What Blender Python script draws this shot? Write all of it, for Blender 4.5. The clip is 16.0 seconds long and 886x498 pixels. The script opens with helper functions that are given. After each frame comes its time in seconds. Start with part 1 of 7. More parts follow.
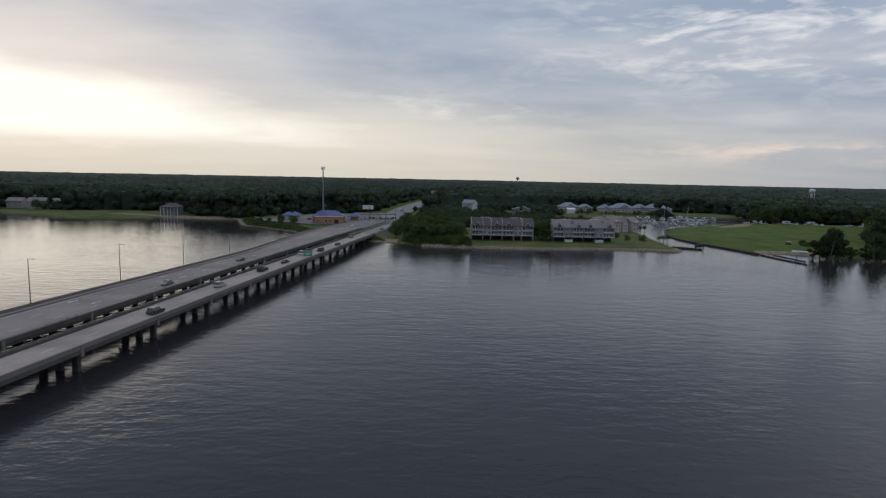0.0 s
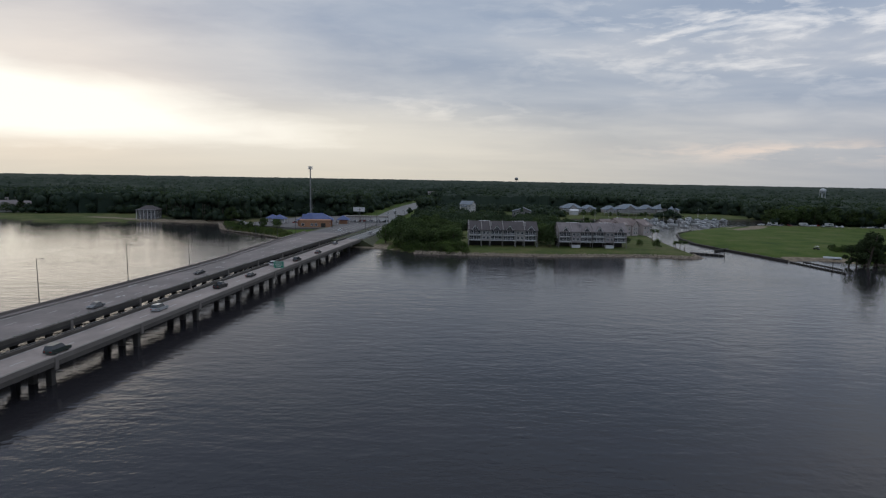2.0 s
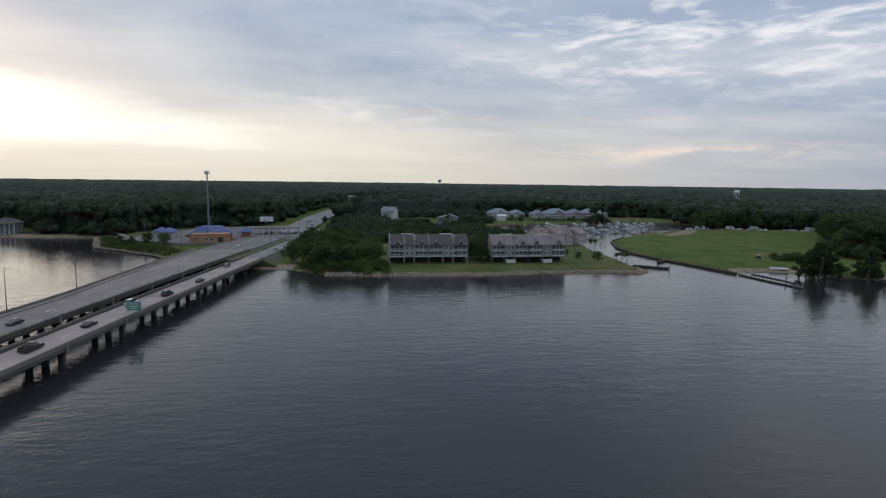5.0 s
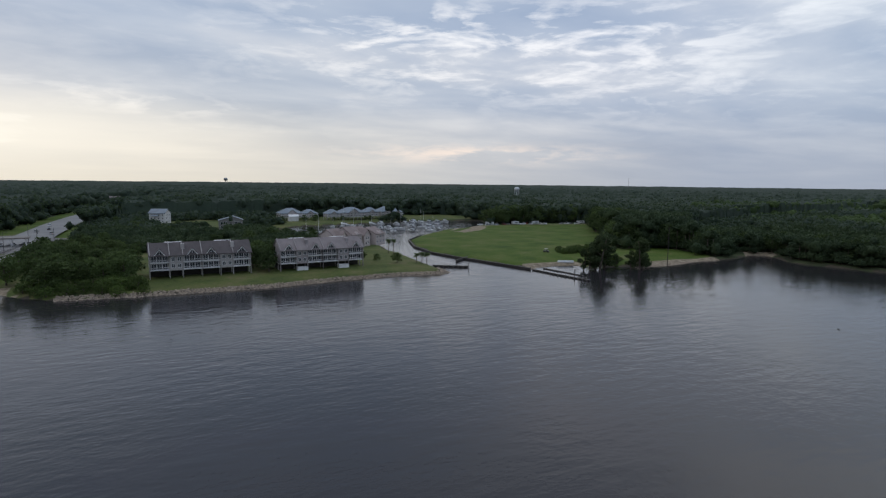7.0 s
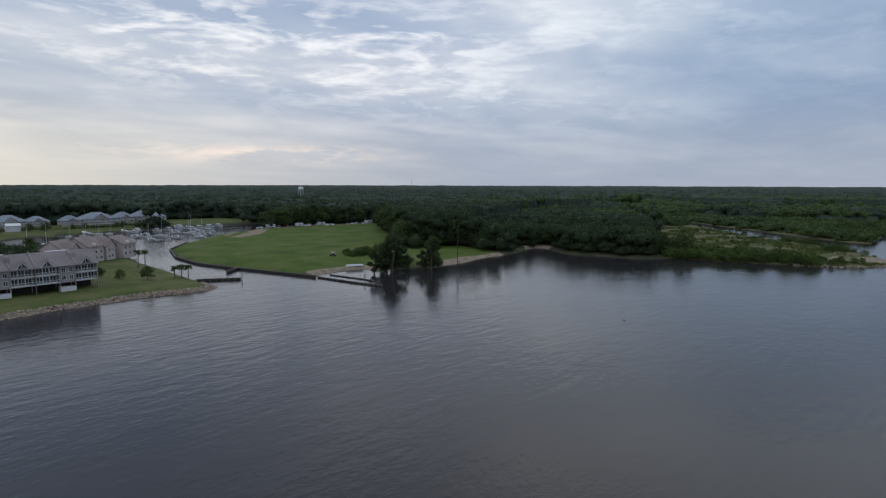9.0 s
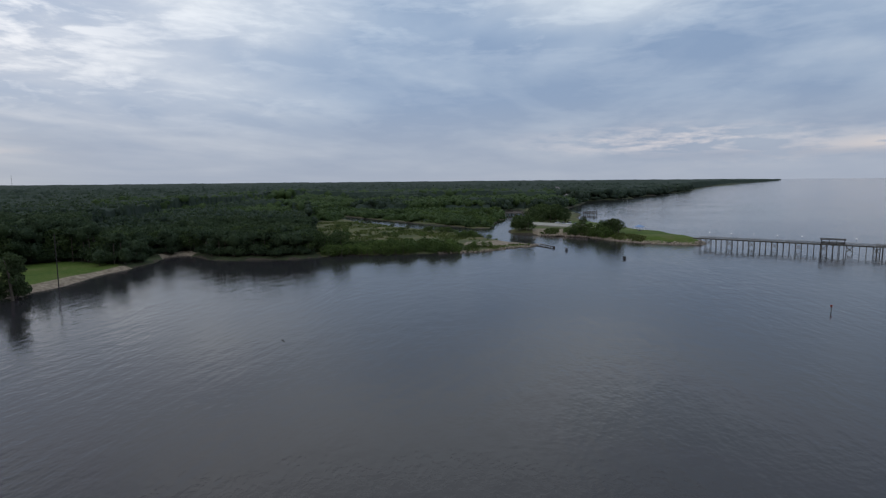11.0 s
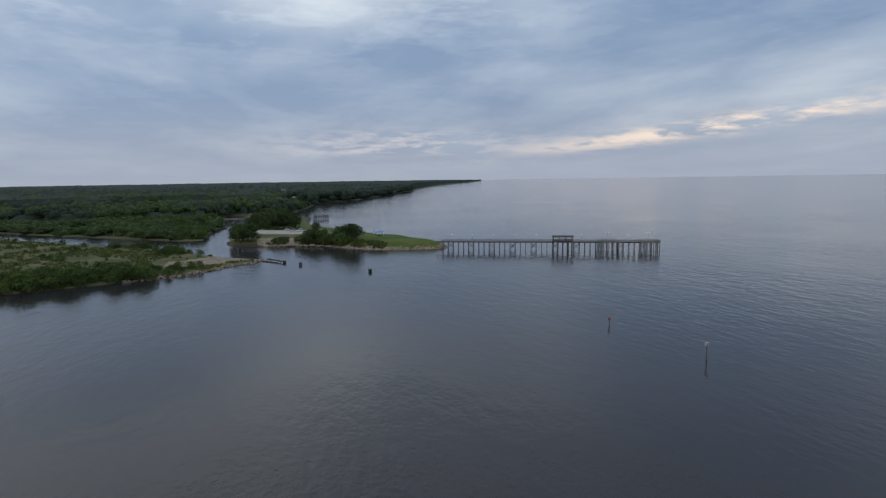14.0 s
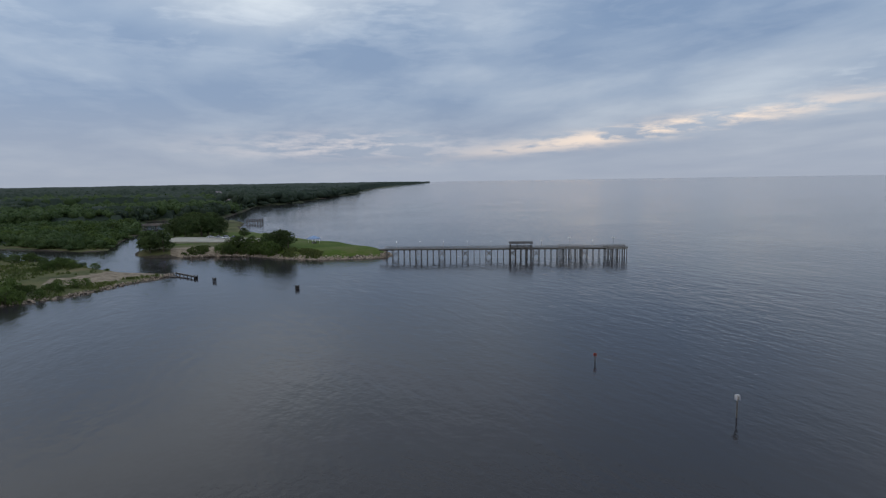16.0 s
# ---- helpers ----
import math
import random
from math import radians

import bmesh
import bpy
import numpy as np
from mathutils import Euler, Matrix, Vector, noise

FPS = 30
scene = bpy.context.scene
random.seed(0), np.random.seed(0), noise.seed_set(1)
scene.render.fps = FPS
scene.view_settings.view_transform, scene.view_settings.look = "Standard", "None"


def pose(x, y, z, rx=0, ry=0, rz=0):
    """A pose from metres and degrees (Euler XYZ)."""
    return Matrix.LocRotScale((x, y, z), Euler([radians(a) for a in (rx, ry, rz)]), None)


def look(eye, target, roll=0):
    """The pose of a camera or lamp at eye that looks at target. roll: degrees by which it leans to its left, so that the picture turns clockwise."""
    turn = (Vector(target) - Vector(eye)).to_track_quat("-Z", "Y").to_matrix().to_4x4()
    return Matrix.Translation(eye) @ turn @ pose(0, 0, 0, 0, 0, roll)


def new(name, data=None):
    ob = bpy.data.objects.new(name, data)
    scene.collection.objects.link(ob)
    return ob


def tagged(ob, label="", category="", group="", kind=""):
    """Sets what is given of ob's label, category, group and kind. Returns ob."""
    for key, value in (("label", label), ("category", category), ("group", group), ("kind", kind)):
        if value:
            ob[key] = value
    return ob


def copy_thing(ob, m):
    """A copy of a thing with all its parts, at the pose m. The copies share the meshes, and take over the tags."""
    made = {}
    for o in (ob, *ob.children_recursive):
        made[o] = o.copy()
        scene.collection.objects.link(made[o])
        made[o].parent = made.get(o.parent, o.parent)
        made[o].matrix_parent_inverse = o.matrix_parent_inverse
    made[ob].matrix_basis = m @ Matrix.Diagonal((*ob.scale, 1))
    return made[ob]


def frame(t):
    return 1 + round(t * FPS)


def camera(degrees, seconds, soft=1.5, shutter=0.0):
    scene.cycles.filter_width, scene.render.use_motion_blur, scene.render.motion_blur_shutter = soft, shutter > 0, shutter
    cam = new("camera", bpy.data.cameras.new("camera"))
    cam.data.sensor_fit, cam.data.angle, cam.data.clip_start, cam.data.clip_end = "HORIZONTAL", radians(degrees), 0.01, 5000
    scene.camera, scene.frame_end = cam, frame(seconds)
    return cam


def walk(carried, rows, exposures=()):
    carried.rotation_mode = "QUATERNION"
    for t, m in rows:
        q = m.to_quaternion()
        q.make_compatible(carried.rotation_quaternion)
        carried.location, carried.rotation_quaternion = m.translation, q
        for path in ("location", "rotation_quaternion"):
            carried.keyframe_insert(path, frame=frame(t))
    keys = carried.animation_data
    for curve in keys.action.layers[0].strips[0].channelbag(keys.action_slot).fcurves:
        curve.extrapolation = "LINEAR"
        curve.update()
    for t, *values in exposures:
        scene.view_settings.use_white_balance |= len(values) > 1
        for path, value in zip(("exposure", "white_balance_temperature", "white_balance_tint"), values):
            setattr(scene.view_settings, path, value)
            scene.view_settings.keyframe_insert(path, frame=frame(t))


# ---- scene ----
cam = camera(75.14, 16.0, 1.25)
PATH = [
    (0, (-2.17, -5.33, 39.91), (-2.07, 93.91, 27.58), 1.18),
    (0.5, (-1.67, 2.71, 39.76), (-1.47, 101.95, 27.42), 1.14),
    (1, (-1.09, 10.89, 39.46), (-0.82, 110.13, 27.18), 1.03),
    (1.5, (-0.46, 19.15, 39.17), (-0.16, 118.40, 26.96), 1.02),
    (2, (0.10, 27.44, 39.29), (0.43, 126.69, 27.09), 1.01),
    (2.5, (0.58, 35.58, 39.46), (1.03, 134.83, 27.25), 0.99),
    (3, (1.47, 43.52, 39.63), (1.84, 142.77, 27.47), 0.97),
    (3.2, (1.82, 46.69, 39.70), (2.17, 145.95, 27.56), 0.96),
    (5.3, (4.58, 74.44, 42.14), (25.48, 171.55, 30.62), 0.60),
    (5.5, (5.27, 77.17, 42.13), (33.84, 172.28, 30.35), 0.78),
    (6, (7.33, 83.99, 42.01), (45.75, 175.59, 30.41), 0.65),
    (6.5, (9.95, 90.44, 41.71), (52.69, 180.10, 30.11), 0.63),
    (7, (12.94, 96.45, 41.31), (59.28, 184.30, 29.72), 0.61),
    (7.5, (16.39, 102.10, 40.94), (73.90, 183.09, 29.38), 0.43),
    (8, (21.07, 107.98, 40.47), (90.62, 178.92, 29.00), 0.27),
    (8.5, (26.18, 113.56, 40.01), (99.63, 180.46, 28.61), 0.14),
    (9, (31.77, 118.07, 39.73), (106.35, 183.71, 28.40), 0.15),
    (9.5, (37.74, 121.99, 39.55), (115.79, 183.46, 28.19), 0.12),
    (10, (44.58, 125.31, 39.36), (134.66, 167.15, 27.77), -0.34),
    (10.2, (47.61, 126.41, 39.25), (140.42, 161.75, 27.59), -0.55),
    (12.3, (87.36, 131.30, 37.30), (186.55, 126.85, 25.37), -0.26),
    (12.5, (90.91, 130.99, 37.29), (190.08, 125.97, 25.42), -0.48),
    (13, (99.43, 129.91, 37.31), (198.55, 123.98, 25.46), -0.51),
    (13.5, (107.44, 128.72, 37.38), (205.26, 111.87, 25.30), -0.72),
    (14, (115.53, 127.33, 37.43), (209.67, 95.91, 25.18), -0.84),
    (14.5, (124.04, 125.05, 37.52), (217.23, 90.89, 25.32), -0.86),
    (15, (132.46, 121.83, 37.56), (225.46, 87.17, 25.34), -0.91),
    (15.5, (140.78, 118.07, 37.10), (233.63, 82.98, 24.95), -0.87),
    (16, (148.14, 113.76, 36.18), (239.14, 74.09, 24.14), -0.88),
]
EXPOSURES = [(0, -0.13), (3.2, -0.12), (5.3, 0.1), (7, 0.18), (10.2, 0.18), (12.5, 0.13), (14.5, 0.14), (16, 0.14)]
walk(cam, [(t, look(eye, target, roll)) for t, eye, target, roll in PATH], EXPOSURES)

# ---- world, sun, exposure ----
SUN_AZ, SUN_EL = -34.0, 6.5          # degrees from +y towards +x, and up

# bearing, height, half width, half height, slope, strength: thicker (-) and thinner (+) cloud
# banks higher than 25 degrees are unseen, added to tone the water's reflections
CLOUD_BANKS = [(0, 36, 45, 16, 0, -0.09), (-34, 26, 25, 8.5, 0, -0.30), (66, 13, 10, 6, 0, 0.05), (80, 8, 13, 6, 0, -0.09), (-8, 14, 12, 4, 0, -0.05), (-12, 12, 22, 5, 0.05, -0.03), (75, 30, 28, 11, 0, 0.32), (97, 17, 17, 5, 0.06, 0.15), (120, 10.5, 18, 6.5, 0.14, -0.12),
               (72, 7, 12, 6, 0, -0.05), (30, 8.7, 9, 1.8, -0.1, -0.05), (140, 15, 14, 6, 0.1, -0.02), (20, 11, 14, 4, 0, -0.02)]
PUFF_BANKS = [(0, 6.6, 9, 0.9, -0.05, 0.8), (26, 11.5, 14, 3.0, 0, 0.75), (40, 11.2, 20, 3.6, -0.16, 1.0), (98, 15.5, 20, 3.0, 0.02, 0.3), (12, 3.8, 9, 0.8, -0.1, 0.6), (54, 14.5, 16, 2.5, 0, 0.6), (148, 7, 8, 1.5, 0.15, 0.7)]
STREAKS = [(134, 4.3, 15, 0.75, 0.11, 1.0, (0.92, 0.76, 0.63)), (104, 3.3, 10, 1.1, 0, 0.75, (0.74, 0.68, 0.67)), (31, 2.7, 10, 0.8, 0, 0.85, (0.90, 0.76, 0.66)),
           (108, 2.0, 8, 0.35, 0, 0.6, (0.26, 0.31, 0.41)), (118, 1.9, 14, 0.3, 0, 0.4, (0.30, 0.35, 0.44))]


def sky_world():
    w = bpy.data.worlds.new("world")
    w.use_nodes = True
    scene.world = w
    nt = w.node_tree
    nt.nodes.clear()
    N, K = nt.nodes.new, nt.links.new

    def val(x):
        n = N("ShaderNodeValue")
        n.outputs[0].default_value = x
        return n.outputs[0]

    def m(op, a, b=None, clamp=False):
        n = N("ShaderNodeMath")
        n.operation, n.use_clamp = op, clamp
        for i, s in enumerate((a, b)):
            if s is None:
                continue
            if isinstance(s, (int, float)):
                n.inputs[i].default_value = s
            else:
                K(s, n.inputs[i])
        return n.outputs[0]

    def ramp(fac, *stops):
        n = N("ShaderNodeValToRGB")
        els = n.color_ramp.elements
        while len(els) < len(stops):
            els.new(0.5)
        for e, (p, c) in zip(els, stops):
            e.position = p
            e.color = (*c, 1) if len(c) == 3 else (c[0], c[0], c[0], 1)
        K(fac, n.inputs[0])
        return n.outputs[0]

    def mix(fac, a, b, how="MIX"):
        n = N("ShaderNodeMix")
        n.data_type, n.blend_type = "RGBA", how
        if isinstance(fac, (int, float)):
            n.inputs[0].default_value = fac
        else:
            K(fac, n.inputs[0])
        for s, i in ((a, 6), (b, 7)):
            if isinstance(s, tuple):
                n.inputs[i].default_value = (*s, 1)
            else:
                K(s, n.inputs[i])
        return n.outputs[2]

    tc = N("ShaderNodeTexCoord")
    sep = N("ShaderNodeSeparateXYZ")
    K(tc.outputs["Generated"], sep.inputs[0])
    x, y, z = sep.outputs
    up = m("MAXIMUM", z, 0.0)
    # clear sky between the clouds
    sky = N("ShaderNodeTexSky")
    sky.sky_type, sky.sun_disc = "NISHITA", False
    sky.sun_elevation, sky.sun_rotation = radians(SUN_EL), radians(SUN_AZ)
    sky.air_density, sky.dust_density = 1.0, 2.0
    clear = mix(1.0, sky.outputs[0], (0.08, 0.08, 0.08), "MULTIPLY")
    # how near a direction is to the sun
    a, e = radians(SUN_AZ), radians(SUN_EL)
    sd = (math.sin(a) * math.cos(e), math.cos(a) * math.cos(e), math.sin(e))
    dot = N("ShaderNodeVectorMath")
    dot.operation = "DOT_PRODUCT"
    K(tc.outputs["Generated"], dot.inputs[0])
    dot.inputs[1].default_value = sd
    near = dot.outputs["Value"]
    # layered cloud: long in azimuth, thin in height
    comb = N("ShaderNodeCombineXYZ")
    K(x, comb.inputs[0]), K(y, comb.inputs[1]), K(z, comb.inputs[2])

    def noise_at(scale, detail, rough, off, squeeze=(1, 1, 1), dist=0.0, turn=0.0):
        mp = N("ShaderNodeMapping")
        mp.inputs["Location"].default_value = off
        mp.inputs["Rotation"].default_value = (0, 0, radians(turn))
        mp.inputs["Scale"].default_value = squeeze
        K(comb.outputs[0], mp.inputs[0])
        n = N("ShaderNodeTexNoise")
        n.inputs["Scale"].default_value, n.inputs["Detail"].default_value = scale, detail
        n.inputs["Roughness"].default_value, n.inputs["Distortion"].default_value = rough, dist
        K(mp.outputs[0], n.inputs[0])
        return n.outputs[0]

    # bearing and height of a direction, in degrees
    az = m("MULTIPLY", m("ARCTAN2", x, y), 57.2958)
    el = m("MULTIPLY", m("ARCSINE", z), 57.2958)

    def bank(a0, e0, wide, high, slope=0.0):
        """Soft long bank of cloud round a bearing and height, 1 in its middle."""
        u = m("DIVIDE", m("SUBTRACT", az, a0), wide)
        v = m("DIVIDE", m("SUBTRACT", m("SUBTRACT", el, e0), m("MULTIPLY", m("SUBTRACT", az, a0), slope)), high)
        return m("EXPONENT", m("MULTIPLY", m("ADD", m("MULTIPLY", u, u), m("MULTIPLY", v, v)), -1.0))

    # a flat cloud deck seen in perspective
    lift = m("ADD", up, 0.11)
    deck = N("ShaderNodeCombineXYZ")
    K(m("DIVIDE", x, lift), deck.inputs[0]), K(m("DIVIDE", y, lift), deck.inputs[1])

    def deck_noise(scale, detail, rough, off, turn=0.0, squeeze=(1, 1, 1), dist=0.0):
        mp = N("ShaderNodeMapping")
        mp.inputs["Location"].default_value = off
        mp.inputs["Rotation"].default_value = (0, 0, radians(turn))
        mp.inputs["Scale"].default_value = squeeze
        K(deck.outputs[0], mp.inputs[0])
        n = N("ShaderNodeTexNoise")
        n.inputs["Scale"].default_value, n.inputs["Detail"].default_value = scale, detail
        n.inputs["Roughness"].default_value, n.inputs["Distortion"].default_value = rough, dist
        K(mp.outputs[0], n.inputs[0])
        return n.outputs[0]

    big = noise_at(1.9, 2, 0.45, (7.7, 3.4, 0.3), (1, 1, 3.4), 0.0)
    med = deck_noise(0.85, 8, 0.5, (3.1, 1.7, 0), 20, (0.8, 1.25, 1), 0.25)
    # puffs: lumps wider than high
    puff = noise_at(8.0, 8, 0.56, (5.3, 2.2, 7), (1, 1, 4.2), 0.5)
    fine = noise_at(24.0, 6, 0.55, (1.3, 4.2, 2), (1, 1, 4.5), 0.3)
    cover = m("ADD", m("MULTIPLY", big, 0.46), m("MULTIPLY", m("ADD", m("MULTIPLY", m("SUBTRACT", med, 0.5), 1.1), 0.5), 0.54))
    for a0, e0, wide, high, slope, k in CLOUD_BANKS:
        cover = m("ADD", cover, m("MULTIPLY", bank(a0, e0, wide, high, slope), k))
    # overcast colours: blue-grey bellies to pale tops, bluer away from the sun
    cloud = ramp(cover, (0.35, (0.300, 0.385, 0.535)), (0.45, (0.430, 0.500, 0.620)), (0.53, (0.560, 0.605, 0.690)), (0.64, (0.780, 0.795, 0.830)), (0.74, (0.95, 0.94, 0.94)))
    cloud = mix(0.10, cloud, clear)
    puffy = None
    for a0, e0, wide, high, slope, k in PUFF_BANKS:
        q = m("MULTIPLY", bank(a0, e0, wide, high, slope), k)
        puffy = q if puffy is None else m("ADD", puffy, q)
    lumps = m("ADD", m("MULTIPLY", puff, 0.72), m("MULTIPLY", fine, 0.28))
    puffy = m("ADD", puffy, 0.10)
    tops = m("MULTIPLY", ramp(lumps, (0.49, (0.0,)), (0.545, (0.45,)), (0.62, (1.0,))), m("MINIMUM", puffy, 1.0))
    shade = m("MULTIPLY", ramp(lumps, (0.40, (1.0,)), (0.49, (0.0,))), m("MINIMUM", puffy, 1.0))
    cloud = mix(m("MULTIPLY", shade, 0.34), cloud, (0.36, 0.43, 0.55))
    cloud = mix(m("MULTIPLY", tops, 0.62), cloud, (1.02, 1.0, 0.98))
    half = m("ADD", m("MULTIPLY", near, 0.5), 0.5)
    away = ramp(half, (0.0, (0.70, 0.775, 0.855)), (0.35, (0.81, 0.89, 0.965)), (0.62, (0.99, 1.0, 1.03)), (0.85, (1.05, 1.04, 1.03)))
    cloud = mix(1.0, cloud, away, "MULTIPLY")
    # low band of haze above the horizon, warmer towards the sun
    low = ramp(up, (0.0, (1.0,)), (0.06, (0.72,)), (0.13, (0.22,)), (0.24, (0.0,)))
    warm = ramp(near, (0.05, (0.0,)), (0.45, (0.38,)), (0.72, (0.80,)), (0.92, (1.0,)))
    haze = mix(warm, (0.340, 0.378, 0.455), (0.750, 0.688, 0.565))
    col = mix(m("MULTIPLY", low, 0.9), cloud, haze)
    # long thin streaks that still catch the sun
    thin = ramp(m("ADD", m("MULTIPLY", noise_at(9.0, 6, 0.55, (2.3, 6.2, 1), (1, 1, 6.0), 0.3), 0.6), m("MULTIPLY", fine, 0.4)), (0.44, (0.0,)), (0.58, (1.0,)))
    for a0, e0, wide, high, slope, k, tone in STREAKS:
        col = mix(m("MULTIPLY", m("MULTIPLY", bank(a0, e0, wide, high, slope), thin), k), col, tone)
    # bright break in the clouds round the hidden sun, ragged above
    col = mix(m("MULTIPLY", bank(-14, 3.8, 19, 2.8), 0.72), col, (0.96, 0.90, 0.78))
    rag = m("ADD", m("MULTIPLY", m("SUBTRACT", med, 0.5), 1.6), m("MULTIPLY", m("SUBTRACT", puff, 0.5), 1.2))
    core = ramp(m("ADD", bank(-46, 6.0, 31, 3.0, -0.05), m("MULTIPLY", rag, 0.22)), (0.22, (0.0,)), (0.62, (1.0,)))
    col = mix(m("MULTIPLY", bank(-46, 8.0, 28, 6.0), 0.55), col, (0.95, 0.90, 0.84))
    col = mix(m("MULTIPLY", core, 0.95), col, (1.24, 1.19, 1.07))
    # an overcast sky is brightest overhead
    col = mix(1.0, col, ramp(up, (0.60, (0.5,)), (0.85, (0.80,)), (1.0, (0.92,))), "MULTIPLY")
    col = mix(1.0, col, (2.0, 2.0, 2.0), "MULTIPLY")
    bg = N("ShaderNodeBackground")
    K(col, bg.inputs[0])
    bg.inputs[1].default_value = SKY_POWER
    out = N("ShaderNodeOutputWorld")
    K(bg.outputs[0], out.inputs[0])


SKY_POWER = 1.0
sky_world()
sun = new("sun", bpy.data.lights.new("sun", "SUN"))
sun.data.energy, sun.data.angle, sun.data.color = 0.045, radians(20), (1.0, 0.84, 0.62)
sun.matrix_world = look((0, 0, 0), (-math.sin(radians(SUN_AZ)), -math.cos(radians(SUN_AZ)), -math.tan(radians(SUN_EL + 3))))

# ---- materials ----
def material(name, base, rough=0.8, metal=0.0, grain=0.0, grain_scale=4.0, stain=0.0, stain_scale=0.35, bump=0.0, bump_scale=8.0, tint=None, per_object=0.0, per_island=0.0, spec=0.5):
    """A surface with variation at two scales, fine relief and, if wanted, a change from piece to piece."""
    mat = bpy.data.materials.new(name)
    mat.use_nodes = True
    nt = mat.node_tree
    N, K = nt.nodes.new, nt.links.new
    bs = nt.nodes["Principled BSDF"]
    bs.inputs["Roughness"].default_value, bs.inputs["Metallic"].default_value = rough, metal
    bs.inputs["Specular IOR Level"].default_value = spec
    geo = N("ShaderNodeNewGeometry")
    col = None

    def mix(fac, a, b, how="MIX"):
        n = N("ShaderNodeMix")
        n.data_type, n.blend_type = "RGBA", how
        if isinstance(fac, (int, float)):
            n.inputs[0].default_value = fac
        else:
            K(fac, n.inputs[0])
        for s, i in ((a, 6), (b, 7)):
            if isinstance(s, tuple):
                n.inputs[i].default_value = (*s, 1)
            else:
                K(s, n.inputs[i])
        return n.outputs[2]

    def noise_tex(scale, detail):
        n = N("ShaderNodeTexNoise")
        n.inputs["Scale"].default_value, n.inputs["Detail"].default_value = scale, detail
        K(geo.outputs["Position"], n.inputs["Vector"])
        return n.outputs[0]

    def spread(fac, lo, hi):
        n = N("ShaderNodeMapRange")
        n.inputs[1].default_value, n.inputs[2].default_value = lo, hi
        K(fac, n.inputs[0])
        return n.outputs[0]

    other = tint or tuple(c * 0.5 for c in base)
    col = base
    if stain:
        f = spread(noise_tex(stain_scale, 4), 0.35, 0.68)
        n = N("ShaderNodeMath")
        n.operation = "MULTIPLY"
        n.inputs[1].default_value = stain
        K(f, n.inputs[0])
        col = mix(n.outputs[0], col, other)
    if grain:
        f = spread(noise_tex(grain_scale, 5), 0.25, 0.75)
        n = N("ShaderNodeMath")
        n.operation = "MULTIPLY"
        n.inputs[1].default_value = grain
        K(f, n.inputs[0])
        col = mix(n.outputs[0], col, tuple(c * 0.45 for c in base))
    for amount, source in ((per_object, "ob"), (per_island, "is")):
        if amount:
            rnd = N("ShaderNodeObjectInfo").outputs["Random"] if source == "ob" else geo.outputs["Random Per Island"]
            hsv = N("ShaderNodeHueSaturation")
            mr = N("ShaderNodeMapRange")
            mr.inputs[3].default_value, mr.inputs[4].default_value = 1 - amount, 1 + amount
            K(rnd, mr.inputs[0]), K(mr.outputs[0], hsv.inputs["Value"])
            if isinstance(col, tuple):
                hsv.inputs["Color"].default_value = (*col, 1)
            else:
                K(col, hsv.inputs["Color"])
            col = hsv.outputs[0]
    if isinstance(col, tuple):
        bs.inputs["Base Color"].default_value = (*col, 1)
    else:
        K(col, bs.inputs["Base Color"])
    if bump:
        b = N("ShaderNodeBump")
        b.inputs["Strength"].default_value, b.inputs["Distance"].default_value = bump, 0.3
        K(noise_tex(bump_scale, 4), b.inputs["Height"]), K(b.outputs[0], bs.inputs["Normal"])
    return mat


